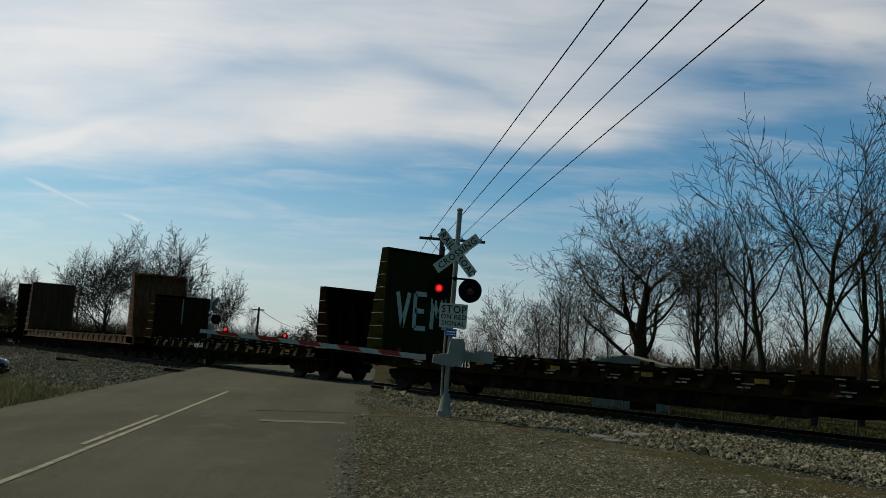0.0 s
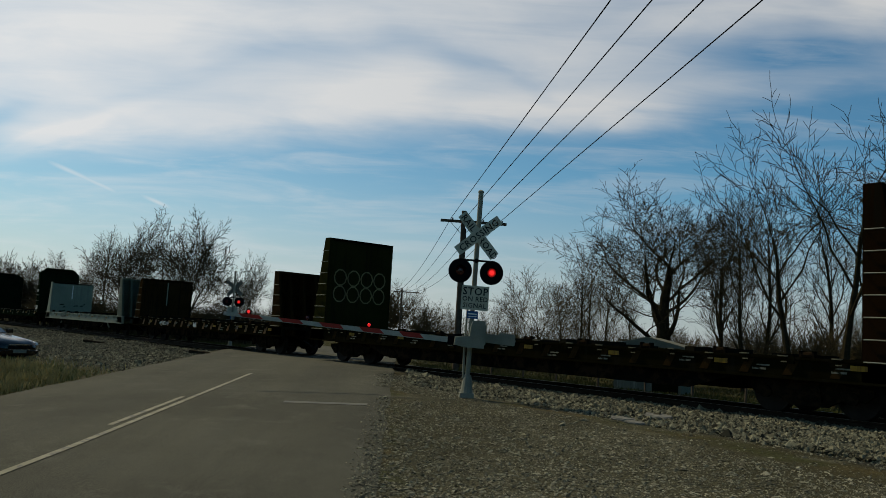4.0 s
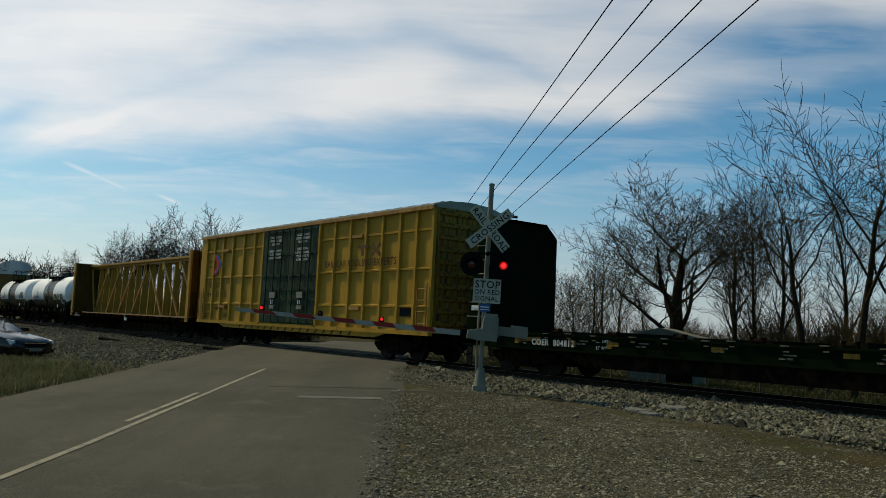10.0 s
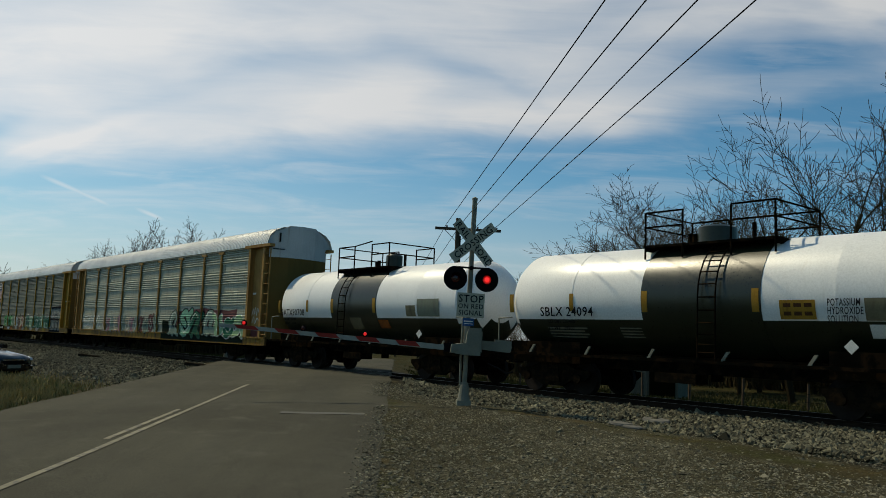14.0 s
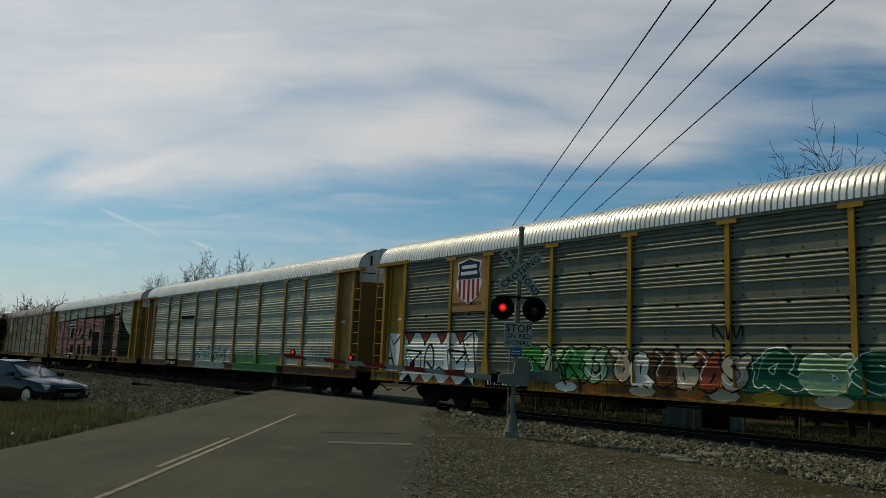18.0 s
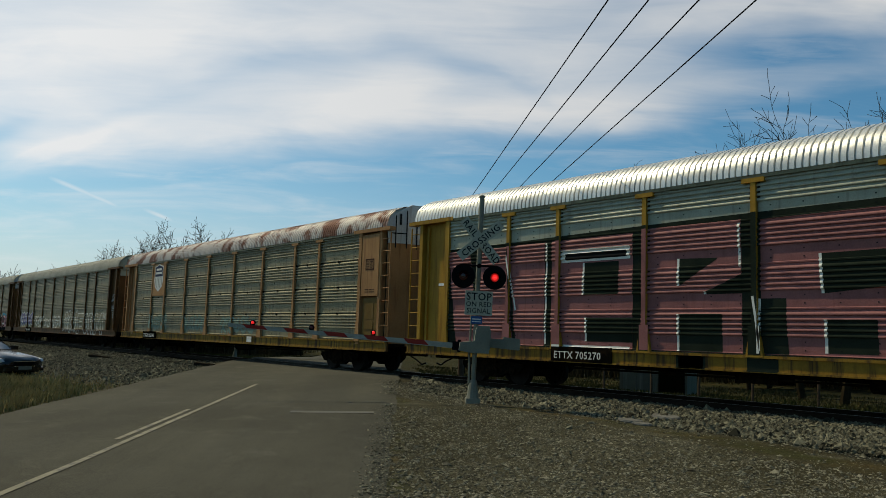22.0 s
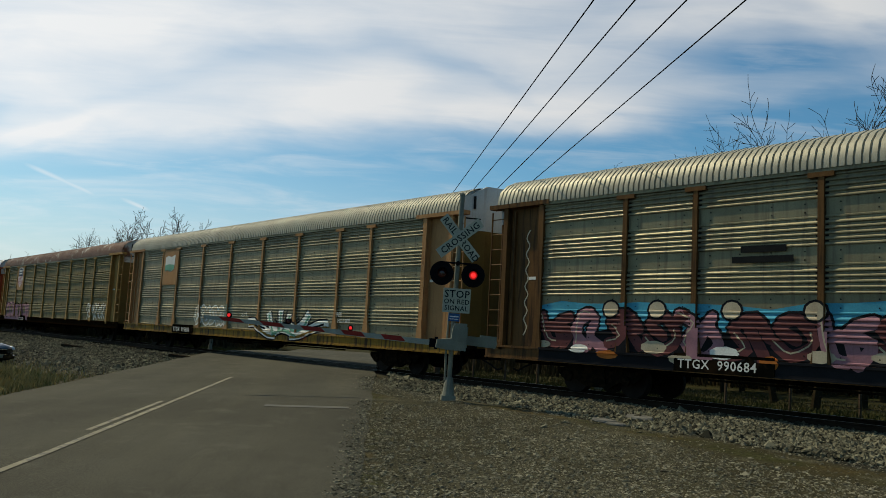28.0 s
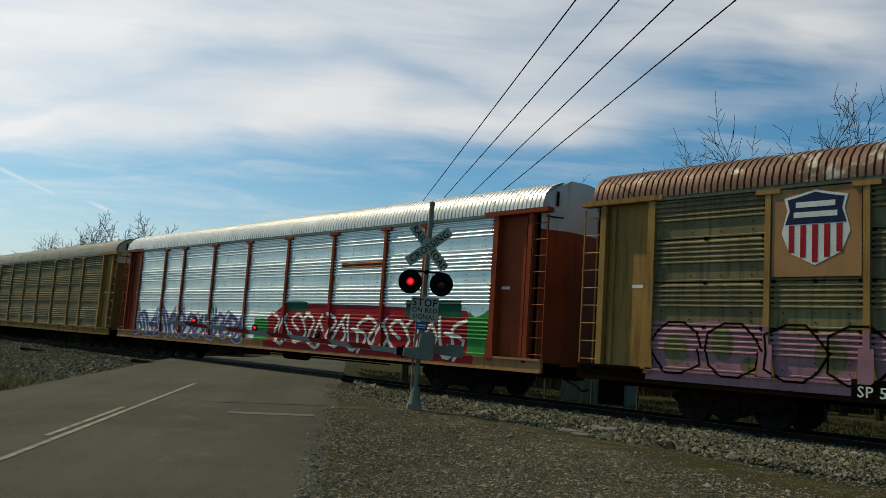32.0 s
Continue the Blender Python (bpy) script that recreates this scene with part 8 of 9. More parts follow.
# ---- bulkhead flat cars ----
def bulkhead(c, x, out, tall, material, chamfer, braces):
    """x: the load face; out: +1 or -1, the way to the near end of the car."""
    base, thin = 0.95, 0.34
    b = part("bulkhead", Shape().prism([(x, 0.74), (x, tall), (x + out * 0.10, tall), (x + out * 0.10, 0.74)], "y", -1.36, 1.36) if not chamfer else
             Shape().prism([(-1.36, 0.74), (-1.36, tall - 0.42), (-0.95, tall), (0.95, tall), (1.36, tall - 0.42), (1.36, 0.74)], "x", *sorted((x, x + out * 0.10))), M[material], c, "upright steel bulkhead")
    for s in (-1, 1):
        top = tall - (0.42 if chamfer else 0.0)
        cheek = [(x + out * 0.0, 0.74), (x + out * base, 0.74), (x + out * thin, top), (x, top)]
        part("cheek_plate", Shape().prism(cheek, "y", s * 1.36, s * 1.46), M[material], b, "tapered side brace")
        if chamfer:
            part("top_chamfer", Shape().add([(x, s * 1.46, top), (x + out * thin, s * 1.46, top), (x + out * thin, s * 0.97, tall + 0.01), (x, s * 0.97, tall + 0.01), (x, s * 1.36, top - 0.02), (x + out * thin, s * 1.36, top - 0.02), (x + out * thin, s * 0.95, tall - 0.05), (x, s * 0.95, tall - 0.05)], [(0, 1, 2, 3), (4, 7, 6, 5), (0, 3, 7, 4), (1, 5, 6, 2), (0, 4, 5, 1), (3, 2, 6, 7)]), M[material], b)
        n = int((tall - 1.2) / 0.42)
        for i in range(n):
            z = 1.15 + 0.42 * i
            w = base + (thin - base) * (z - 0.74) / (tall - 0.74)
            part("grab_iron", Shape().path([(x + out * 0.06, s * 1.46, z), (x + out * 0.06, s * 1.52, z), (x + out * (w - 0.06), s * 1.52, z), (x + out * (w - 0.06), s * 1.46, z)], 0.013, 5), M["mast"], b)
    part("top_beam", Shape().box(*sorted((x, x + out * thin)), -1.36 if not chamfer else -0.97, 1.36 if not chamfer else 0.97, tall - 0.10, tall), M[material], b)
    if not braces:
        part("outer_skin", Shape().prism([(x + out * 0.10, 0.80), (x + out * (base - 0.10), 0.80), (x + out * (thin - 0.03), tall - 0.44), (x + out * 0.10, tall - 0.44)], "y", -1.355, 1.355), M[material], b, "smooth outer plating")
        for y in (-0.7, -0.1, 0.5, 1.05):
            part("corrugation", Shape().prism([(x + out * (base - 0.12), 0.82), (x + out * (base - 0.085), 0.82), (x + out * (thin - 0.012), tall - 0.46), (x + out * (thin - 0.06), tall - 0.46)], "y", y - 0.2, y + 0.2), M[material], b)
    for y in braces:
        part("stiffener", Shape().prism([(x + out * 0.10, 0.80), (x + out * base, 0.80), (x + out * thin, tall - 0.05), (x + out * 0.10, tall - 0.05)], "y", y - 0.05, y + 0.05), M[material], b)
    for z in (1.7, 2.5, 3.3, 4.1):
        if z < tall - 0.3 and braces:
            part("cross_rib", Shape().box(*sorted((x + out * 0.10, x + out * 0.24)), -1.36, 1.36, z - 0.05, z + 0.05), M[material], b)
    return b


def flat_car(front, rear, label, body, tall_f, tall_r, mat_f, mat_r, chamfer=False, stripes=None, mark=None, mark_x=-6.0, mark_size=0.30):
    """front: load face of the leading bulkhead; rear: outer edge of the trailing one."""
    f_out, r_out = front + 0.98, rear - 0.20
    c = rail_car(f_out, r_out, label, "flat car")
    mid = (f_out + r_out) / 2
    half = (f_out - r_out) / 2
    xf, xr = front - mid, rear + 0.75 - mid
    rj = random.Random(int(-front * 7))
    for s in (-1, 1):
        sill = Shape().prism([(s * y, z) for y, z in ((1.34, 0.72), (1.50, 0.72), (1.50, 0.77), (1.46, 0.77), (1.46, 1.12), (1.50, 1.12), (1.50, 1.17), (1.34, 1.17))], "x", -half, half)
        part("side_sill", sill, M[body], c, "deck side sill")
        n = int(2 * half / 1.02)
        for i in range(n):
            x = xr + 0.5 + (xf - xr - 1.0) * i / (n - 1)
            part("stake_pocket", shared("stake_pocket", lambda: Shape().box(-0.05, 0.05, -0.03, 0.05, 1.03, 1.10).prism([(-0.10, 1.10), (0.10, 1.10), (0.03, 1.205), (-0.05, 1.19)], "y", -0.035, 0.05)), M[body], c, at=pose(x + rj.uniform(-0.12, 0.12), s * 1.49, rj.uniform(-0.02, 0.0), 0, 0, 0 if s < 0 else 180))
            if s < 0:
                # painted glint: pale slips along the pocket's top and face
                part("pocket_cap", shared("pocket_cap", lambda: Shape().box(-0.09, 0.09, -0.05, 0.03, 1.175, 1.20).box(-0.02, 0.10, -0.045, -0.03, 1.06, 1.085)), M["edge_glint"], c, "pale edge painted as a glint", pose(x + rj.uniform(-0.2, 0.2), -1.50, rj.uniform(-0.04, 0.02)))
                if i % 3 == 1:
                    part("reflector_patch", shared("flat_reflector", lambda: Shape().box(-0.16, 0.16, -0.006, 0.0, 0.95, 1.05)), M["sill_yellow"], c, "dull yellow reflective patch", pose(x + 0.45, -1.464, rj.uniform(-0.03, 0.03)))
                if i % 2:
                    part("stencil_bar", shared("stencil_bar", lambda: Shape().box(-0.20, 0.10, -0.005, 0.0, 0.86, 0.90).box(-0.12, 0.18, -0.005, 0.0, 0.94, 0.97)), M["letter_worn"], c, "worn stencilled lines", pose(x + rj.uniform(0.1, 0.6), -1.463, rj.uniform(-0.05, 0.08)))
            if i % 2 == 0 and s < 0:
                part("winch", shared("winch", lambda: Shape().tube((-0.12, 0, 1.22), (0.12, 0, 1.22), 0.06, n=8).box(-0.15, -0.11, -0.07, 0.07, 1.15, 1.30).box(0.11, 0.15, -0.07, 0.07, 1.15, 1.30)), M["black_steel"], c, at=pose(x + 0.4, s * 1.40, 0))
        if stripes:
            for i in range(n):
                x = xr + 0.75 + (xf - xr - 1.2) * i / (n - 1)
                part("reflective_band", shared("reflective_band", lambda: Shape().prism([(-0.16, 0.80), (0.04, 0.80), (0.20, 1.10), (0.0, 1.10)], "y", -0.004, 0.0)), M[stripes], c, at=pose(x, s * 1.463, 0) if s < 0 else pose(x, 1.468, 0))
    part("deck", Shape().box(-half + 0.02, half - 0.02, -1.34, 1.34, 1.02, 1.13), M["deck_wood"], c, "timber deck")
    part("centre_sill", Shape().prism([(-half, 0.66), (-half + 2.8, 0.66), (-half + 4.2, 0.38), (half - 4.2, 0.38), (half - 2.8, 0.66), (half, 0.66), (half, 1.02), (-half, 1.02)], "y", -0.35, 0.35), M["black_steel"], c)
    part("side_belly", Shape().prism([(-half + 3.6, 0.74), (-half + 4.8, 0.36), (half - 4.8, 0.36), (half - 3.6, 0.74)], "y", -1.38, -1.30), M["black_steel"], c)
    r = random.Random(int(-rear * 10))
    for i in range(9):
        x = xr + 0.8 + (xf - xr - 1.6) * (i + r.random() * 0.5) / 9
        part("deck_timber", Shape().box(x - 0.12, x + 0.12, -1.25, 1.25, 1.131, 1.131 + r.uniform(0.06, 0.16)), M["deck_wood"], c)
    ribs = () if tall_f > 4 else (-0.9, -0.3, 0.3, 0.9)
    bf = bulkhead(c, xf, 1, tall_f, mat_f, chamfer, ribs)
    br = bulkhead(c, xr, -1, tall_r, mat_r, chamfer, ribs)
    for x in (-half + 2.2, half - 2.2):
        add_truck(c, x)
    add_couplers(c, half, 0.75)
    if mark:
        letters(mark, mark_size, M["letter_black" if body == "silver" else "letter_white"], c, facing(mark_x, -1.472, 0.85))
    return c, xf, xr, half


def half_brace(h):
    return h - 3.6


def build_flats():
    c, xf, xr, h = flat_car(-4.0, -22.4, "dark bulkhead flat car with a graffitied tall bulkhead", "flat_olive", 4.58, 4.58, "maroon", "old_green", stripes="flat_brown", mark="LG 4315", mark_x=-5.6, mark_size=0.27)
    tag = Shape()
    for q in block_word("VEM", 0, 0, 0.62, 1.15, 0.16):
        tag.prism([(a - 0.95, b + 2.0) for a, b in q], "x", xr + 0.003, xr + 0.006)
    part("graffiti", tag, M["galvanised"], c, "pale grey sprayed tag on the bulkhead")
    c, xf, xr, h = flat_car(-25.62, -41.67, "olive-brown bulkhead flat car with low bulkheads", "flat_olive", 3.36, 3.32, "maroon", "flat_brown", stripes="brown", mark="HPJX 52", mark_x=-2.6, mark_size=0.25)
    part("bulkhead_seam", Shape().box(xr + 0.002, xr + 0.012, -0.03, 0.03, 1.9, 3.2), M["silver"], c)
    c, xf, xr, h = flat_car(-44.49, -64.57, "faded orange bulkhead flat car with tall bulkheads in shade-darkened orange-brown", "orange_faded", 4.55, 4.58, "orange_shaded", "brown_shaded", stripes="maroon", mark="WG  97  7", mark_x=-2.75, mark_size=0.27)
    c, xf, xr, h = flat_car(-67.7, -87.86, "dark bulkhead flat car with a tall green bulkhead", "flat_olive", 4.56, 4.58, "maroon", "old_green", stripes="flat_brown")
    ring = Shape()
    for i in range(4):
        for j in range(2):
            for k in range(10):
                a, b = 2 * math.pi * k / 10, 2 * math.pi * (k + 1) / 10
                q = stroke(0.27 * math.cos(a), 0.30 * math.sin(a), 0.27 * math.cos(b), 0.30 * math.sin(b), 0.05)
                ring.prism([(u - 0.9 + i * 0.6, v + 2.5 + j * 0.62) for u, v in q], "x", xr + 0.003, xr + 0.006)
    part("graffiti", ring, M["galvanised_olive"], c, "faint sprayed rings on the bulkhead")
    c, xf, xr, h = flat_car(-91.3, -107.59, "brown bulkhead flat car with low two-panel bulkheads", "flat_olive", 3.40, 3.36, "flat_brown", "flat_brown", stripes="brown", mark="HPJX52399", mark_x=-4.62, mark_size=0.245)
    part("bulkhead_seam", Shape().box(xr + 0.002, xr + 0.012, -0.03, 0.03, 1.9, 3.2), M["silver"], c)
    part("data_panel", Shape().box(-0.2, 0.15, -1.475, -1.468, 0.86, 1.10), M["letter_white"], c, "small stencilled data panel")
    # leading bulkhead in the shade-dark silver, the trailing one in plain silver
    c, xf, xr, h = flat_car(-110.69, -126.67, "pale silver bulkhead flat car with low silver bulkheads", "silver", 3.42, 3.38, "silver_shaded", "silver", mark="RTAX 19098", mark_x=-4.5, mark_size=0.225)
    part("bulkhead_seam", Shape().box(xr + 0.002, xr + 0.012, -0.03, 0.03, 2.2, 3.2), M["letter_white"], c)
    for i in range(6):
        r = random.Random(i)
        y, z, w = r.uniform(-1.1, 0.9), r.uniform(1.2, 1.8), r.uniform(0.15, 0.4)
        part("paint_smear", Shape().prism([(y, z), (y + w, z + 0.03), (y + w * 0.8, z + 0.10), (y + 0.05, z + 0.07)], "x", xr + 0.003, xr + 0.006), M["old_green"], c, "dark green paint smear")
    for i in range(14):
        x = -half_brace(h) + 2 * half_brace(h) * i / 13
        part("deck_brace", Shape().prism([(x - 0.05, 0.72), (x + 0.05, 0.72), (x + 0.45 * (1 if i % 2 else -1) + 0.05, 0.42), (x + 0.45 * (1 if i % 2 else -1) - 0.05, 0.42)], "y", -1.20, -1.14), M["silver"], c, "slanting deck brace")
    for front, rear, mk, mx in ((-130.23, -149.47, "COER  804822", -7.0), (-152.13, -171.28, "COER  804812", -7.25)):
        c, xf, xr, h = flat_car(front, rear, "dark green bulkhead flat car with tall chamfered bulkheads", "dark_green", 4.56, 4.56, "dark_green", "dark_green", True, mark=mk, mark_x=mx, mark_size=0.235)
        part("white_disc", Shape().lathe([(-1.475, 0.11), (-1.465, 0.11)], "y", 16, (xf + 0.26, 0, 2.75)), M["letter_white"], c, "white painted disc")
        tag = Shape()
        for q in ribbon(bend([(xf + 0.05, 1.3), (xf + 0.2, 1.6), (xf + 0.3, 1.28), (xf + 0.42, 1.56), (xf + 0.5, 1.3), (xf + 0.62, 1.58), (xf + 0.78, 1.35)]), 0.03):
            tag.prism(q, "y", -1.468, -1.464)
        part("graffiti", tag, M["g_white"], c, "small white sprayed tag")
        part("hand_rail", Shape().tube((xf + 0.42, -0.9, 2.55), (xf + 0.42, 0.9, 2.55), 0.02, n=6), M["letter_white"], c, "white hand rail")
        part("notice", Shape().box(xr - 0.62, xr - 0.25, -1.475, -1.467, 1.75, 1.9), M["letter_white"], c, "small white and red notice")
        for k, (dx, w) in enumerate(((1.3, 0.32), (2.1, 0.2), (3.3, 0.26), (4.6, 0.16))):
            part("reflector_patch", Shape().box(xr + dx, xr + dx + w, -1.468, -1.462, 0.86, 1.06), M["sill_yellow"], c, "dull yellow reflective patch")
        letters("LD LMT", 0.11, M["letter_white"], c, facing(mx + 2.3, -1.472, 1.0))
        letters("LT WT", 0.11, M["letter_white"], c, facing(mx + 2.3, -1.472, 0.83))


# ---- box car ----
def build_boxcar():
    front, rear = -173.15, -192.15
    c = rail_car(front, rear, "yellow-tan high-cube box car with dark green double doors", "box car")
    h = (front - rear) / 2
    body = part("body", Shape().box(-h, h, -1.40, 1.40, 0.98, 5.08), M["box_tan"], c, "yellow-tan ribbed body")
    part("roof", Shape().prism([(-1.52, 5.07), (-1.52, 5.16), (-0.9, 5.32), (0, 5.38), (0.9, 5.32), (1.52, 5.16), (1.52, 5.07)], "x", -h, h), M["roof_grey"], c, "grey metal roof")
    for i in range(24):
        part("roof_seam", shared("roof_seam", lambda: Shape().prism([(-1.5, 5.17), (-0.9, 5.35), (0, 5.41), (0.9, 5.35), (1.5, 5.17), (0.9, 5.32), (0, 5.38), (-0.9, 5.32)], "x", -0.03, 0.03)), M["roof_grey"], c, at=pose(-h + 0.4 + i * (2 * h - 0.8) / 23, 0, 0))
    D0, D1 = -2.55, 2.15
    rib = shared("box_rib", lambda: Shape().prism([(-0.085, -1.40), (-0.06, -1.50), (0.06, -1.50), (0.085, -1.40)], "z", 0.95, 5.06))
    left, right = (-8.86, -7.92, -6.95, -5.85, -4.65, -3.55, -2.65), (2.25, 3.35, 4.45, 5.5, 6.55, 7.6, 8.55, h - 0.06)
    for s in (1, -1):
        turn = pose(0, 0, 0) if s > 0 else pose(0, 0, 0, 0, 0, 180)
        for x in left + right:
            part("side_rib", rib, M["box_tan"], c, at=turn @ pose(x, 0, 0))
        for z in (1.84, 3.08, 4.36):
            for x0, x1 in ((-h + 0.1, -2.65), (2.25, h - 0.1)):
                part("side_rail", Shape().prism([(-1.40, z - 0.05), (-1.46, z - 0.03), (-1.46, z + 0.03), (-1.40, z + 0.05)], "x", x0, x1), M["box_tan"], c, at=turn)
        part("corner_plate", Shape().box(-h, -8.86, -1.49, -1.40, 1.0, 5.04), M["box_tan"], c, "flat corner plate", turn)
        part("top_rail", Shape().box(-h, h, -1.54, -1.38, 5.0, 5.12), M["yellow_old"], c, at=turn)
        part("bottom_sill", Shape().box(-h, h, -1.52, -1.36, 0.90, 1.04), M["box_tan"], c, at=turn)
        part("sill_plate", Shape().prism([(-h + 3.2, 0.74), (h - 3.2, 0.74), (h - 2.4, 0.92), (-h + 2.4, 0.92)], "y", -1.46, -1.40), M["box_tan"], c, at=turn)
        if s > 0:
            for i in range(16):
                x = -4.6 + i * 0.62
                part("hazard_stripe", shared("hazard_stripe", lambda: Shape().prism([(-0.10, 0.76), (0.02, 0.76), (0.16, 0.90), (0.04, 0.90)], "y", -1.466, -1.461)), M["letter_brown"], c, at=pose(x, 0, 0))
        for k, (a, b) in enumerate(((D0, -0.22), (-0.18, D1))):
            d = part("door", Shape().box(a, b, -1.50, -1.42, 1.06, 4.98), M["door_green"], c, "dark green plug door", turn)
            for z in (1.14, 2.02, 2.45, 3.02, 3.9, 4.9):
                part("door_rib", Shape().box(a + 0.05, b - 0.05, -1.54, -1.50, z - 0.035, z + 0.035), M["door_green"], d)
            for u in (0.22, 0.5, 0.78):
                part("lock_bar", Shape().tube((a + (b - a) * u, -1.57, 1.08), (a + (b - a) * u, -1.57, 4.95), 0.026, n=8), M["door_green"], d)
            part("door_gear", Shape().box(a + 0.95, a + 1.45, -1.60, -1.54, 2.10, 2.35).box(a + 1.0, a + 1.4, -1.60, -1.54, 1.65, 1.8), M["mast"], d, "grey door gear")
            part("door_plate", Shape().box(a + 1.05, a + 1.25, -1.575, -1.57, 1.85, 2.02), M["letter_white"], d)
            if s > 0:
                lines = ("CLOSE THIS DOOR", "WITH THE CLOSED", "MAIN DOOR", "", "CIERRE ESTA PUERTA", "ANTES DE CERRAR", "LA PUERTA PRINCIPAL") if k == 0 else ("CLOSE AND LOCK", "BOTH DOORS BEFORE", "MOVING CAR", "", "CIERRE Y PONGA", "EL SEGURO EN AMBAS", "PUERTAS ANTES DE", "MOVER EL CARRO")
                for i, line in enumerate(lines):
                    if line:
                        letters(line, 0.135, M["letter_white"], d, facing((a + b) / 2, -1.545, 4.62 - i * 0.145), align="CENTER", wide=0.82)
        part("door_post", Shape().box(D0 - 0.14, D0 - 0.02, -1.52, -1.40, 0.96, 5.05).box(D1 + 0.02, D1 + 0.14, -1.52, -1.40, 0.96, 5.05), M["box_tan"], c, at=turn)
        lad = ladder_shape(h - 0.42, -1.42, 1.1, 2.6, 0.5, 4)
        part("ladder", lad, M["yellow_old"], c, "corner ladder", turn)
        lad = ladder_shape(-h + 0.42, -1.42, 1.1, 2.6, 0.5, 4)
        part("ladder", lad, M["yellow_old"], c, "corner ladder", turn)
    # end wall and ribs: streaked yellow, darker than the sides to hold the shade
    part("end_wall", Shape().box(h, h + 0.04, -1.38, 1.38, 1.0, 5.06), M["sill_yellow"], c, "corrugated grimy yellow end, darkened for shade")
    for i in range(10):
        part("end_rib", shared("box_end_rib", lambda: Shape().prism([(-0.1, 0.0), (0.1, 0.0), (0.05, 0.07), (-0.05, 0.07)], "y", -1.3, 1.3)), M["sill_yellow"], c, at=pose(h + 0.04, 0, 1.3 + i * 0.4, 0, 90, 0))
    letters("RAIL CAR POOLING EXPERTS", 0.37, M["letter_brown"], c, facing(2.75, -1.512, 3.26), wide=0.92)
    for text, x, z in (("TB", -8.64, 2.60), ("OX", -7.72, 2.60), ("64", -8.62, 2.15), ("33", -7.68, 2.15), ("15", -6.74, 2.15)):
        letters(text, 0.37, M["letter_brown"], c, facing(x, -1.408, z), slant=0.18)
    letters("next", 0.28, M["letter_brown"], c, facing(-8.66, -1.408, 3.80), slant=0.18)
    letters("load", 0.28, M["letter_brown"], c, facing(-8.66, -1.408, 3.56), slant=0.18)
    for dx, dz, mat in ((0.0, 0.0, "red_paint"), (0.20, 0.03, "blue_paint")):
        s = Shape()
        s.prism([(x + dx, z + dz) for x, z in ((-7.80, 4.16), (-7.62, 4.16), (-7.10, 3.70), (-7.62, 3.22), (-7.80, 3.22), (-7.80, 3.34), (-7.38, 3.70), (-7.80, 4.02))], "y", -1.520 + dx * 0.02, -1.512 + dx * 0.02)
        part("emblem", s, M[mat], c, "plain chevron emblem")
    s = Shape().box(5.0, 5.75, -1.508, -1.504, 3.9, 4.02).box(5.3, 5.45, -1.508, -1.504, 3.62, 3.9)
    for i, q in enumerate((stroke(6.0, 3.62, 6.5, 4.02, 0.14), stroke(6.0, 4.02, 6.5, 3.62, 0.14))):
        s.prism(q, "y", -1.508 - i * 0.005, -1.504)
    part("emblem", s, M["brown"], c, "faded emblem")
    part("data_panel", Shape().box(7.72, 8.45, -1.415, -1.408, 1.5, 1.78), M["letter_black"], c, "black stencilled data panel")
    for x, z, w, t_ in ((-8.4, 1.50, 0.42, 0.20), (-8.4, 1.17, 0.62, 0.16), (-7.4, 1.55, 0.5, 0.08), (-6.4, 1.2, 0.5, 0.14)):
        for q in ((x - w / 2, x + w / 2, z, z + 0.02), (x - w / 2, x + w / 2, z + t_, z + t_ + 0.02), (x - w / 2, x - w / 2 + 0.02, z + 0.02, z + t_), (x + w / 2 - 0.02, x + w / 2, z + 0.02, z + t_)):
            part("notice_frame", Shape().box(q[0], q[1], -1.410, -1.403, q[2], q[3]), M["letter_brown"], c)
        part("notice_bar", Shape().box(x - w * 0.3, x + w * 0.3, -1.410, -1.403, z + t_ * 0.45, z + t_ * 0.45 + 0.03), M["letter_brown"], c)
    for x, z in ((5.0, 4.35), (5.0, 1.74), (-6.5, 4.35), (-6.6, 1.7)):
        part("step_plate", Shape().box(x - 0.34, x + 0.34, -1.54, -1.46, z - 0.06, z + 0.06), M["yellow_old"], c)
    part("under", Shape().box(-h, h, -0.35, 0.35, 0.62, 0.98).box(-2, -1.2, -1.0, -0.4, 0.5, 0.8), M["black_steel"], c)
    for x in (-h + 2.4, h - 2.4):
        add_truck(c, x)
    add_couplers(c, h, 0.62)


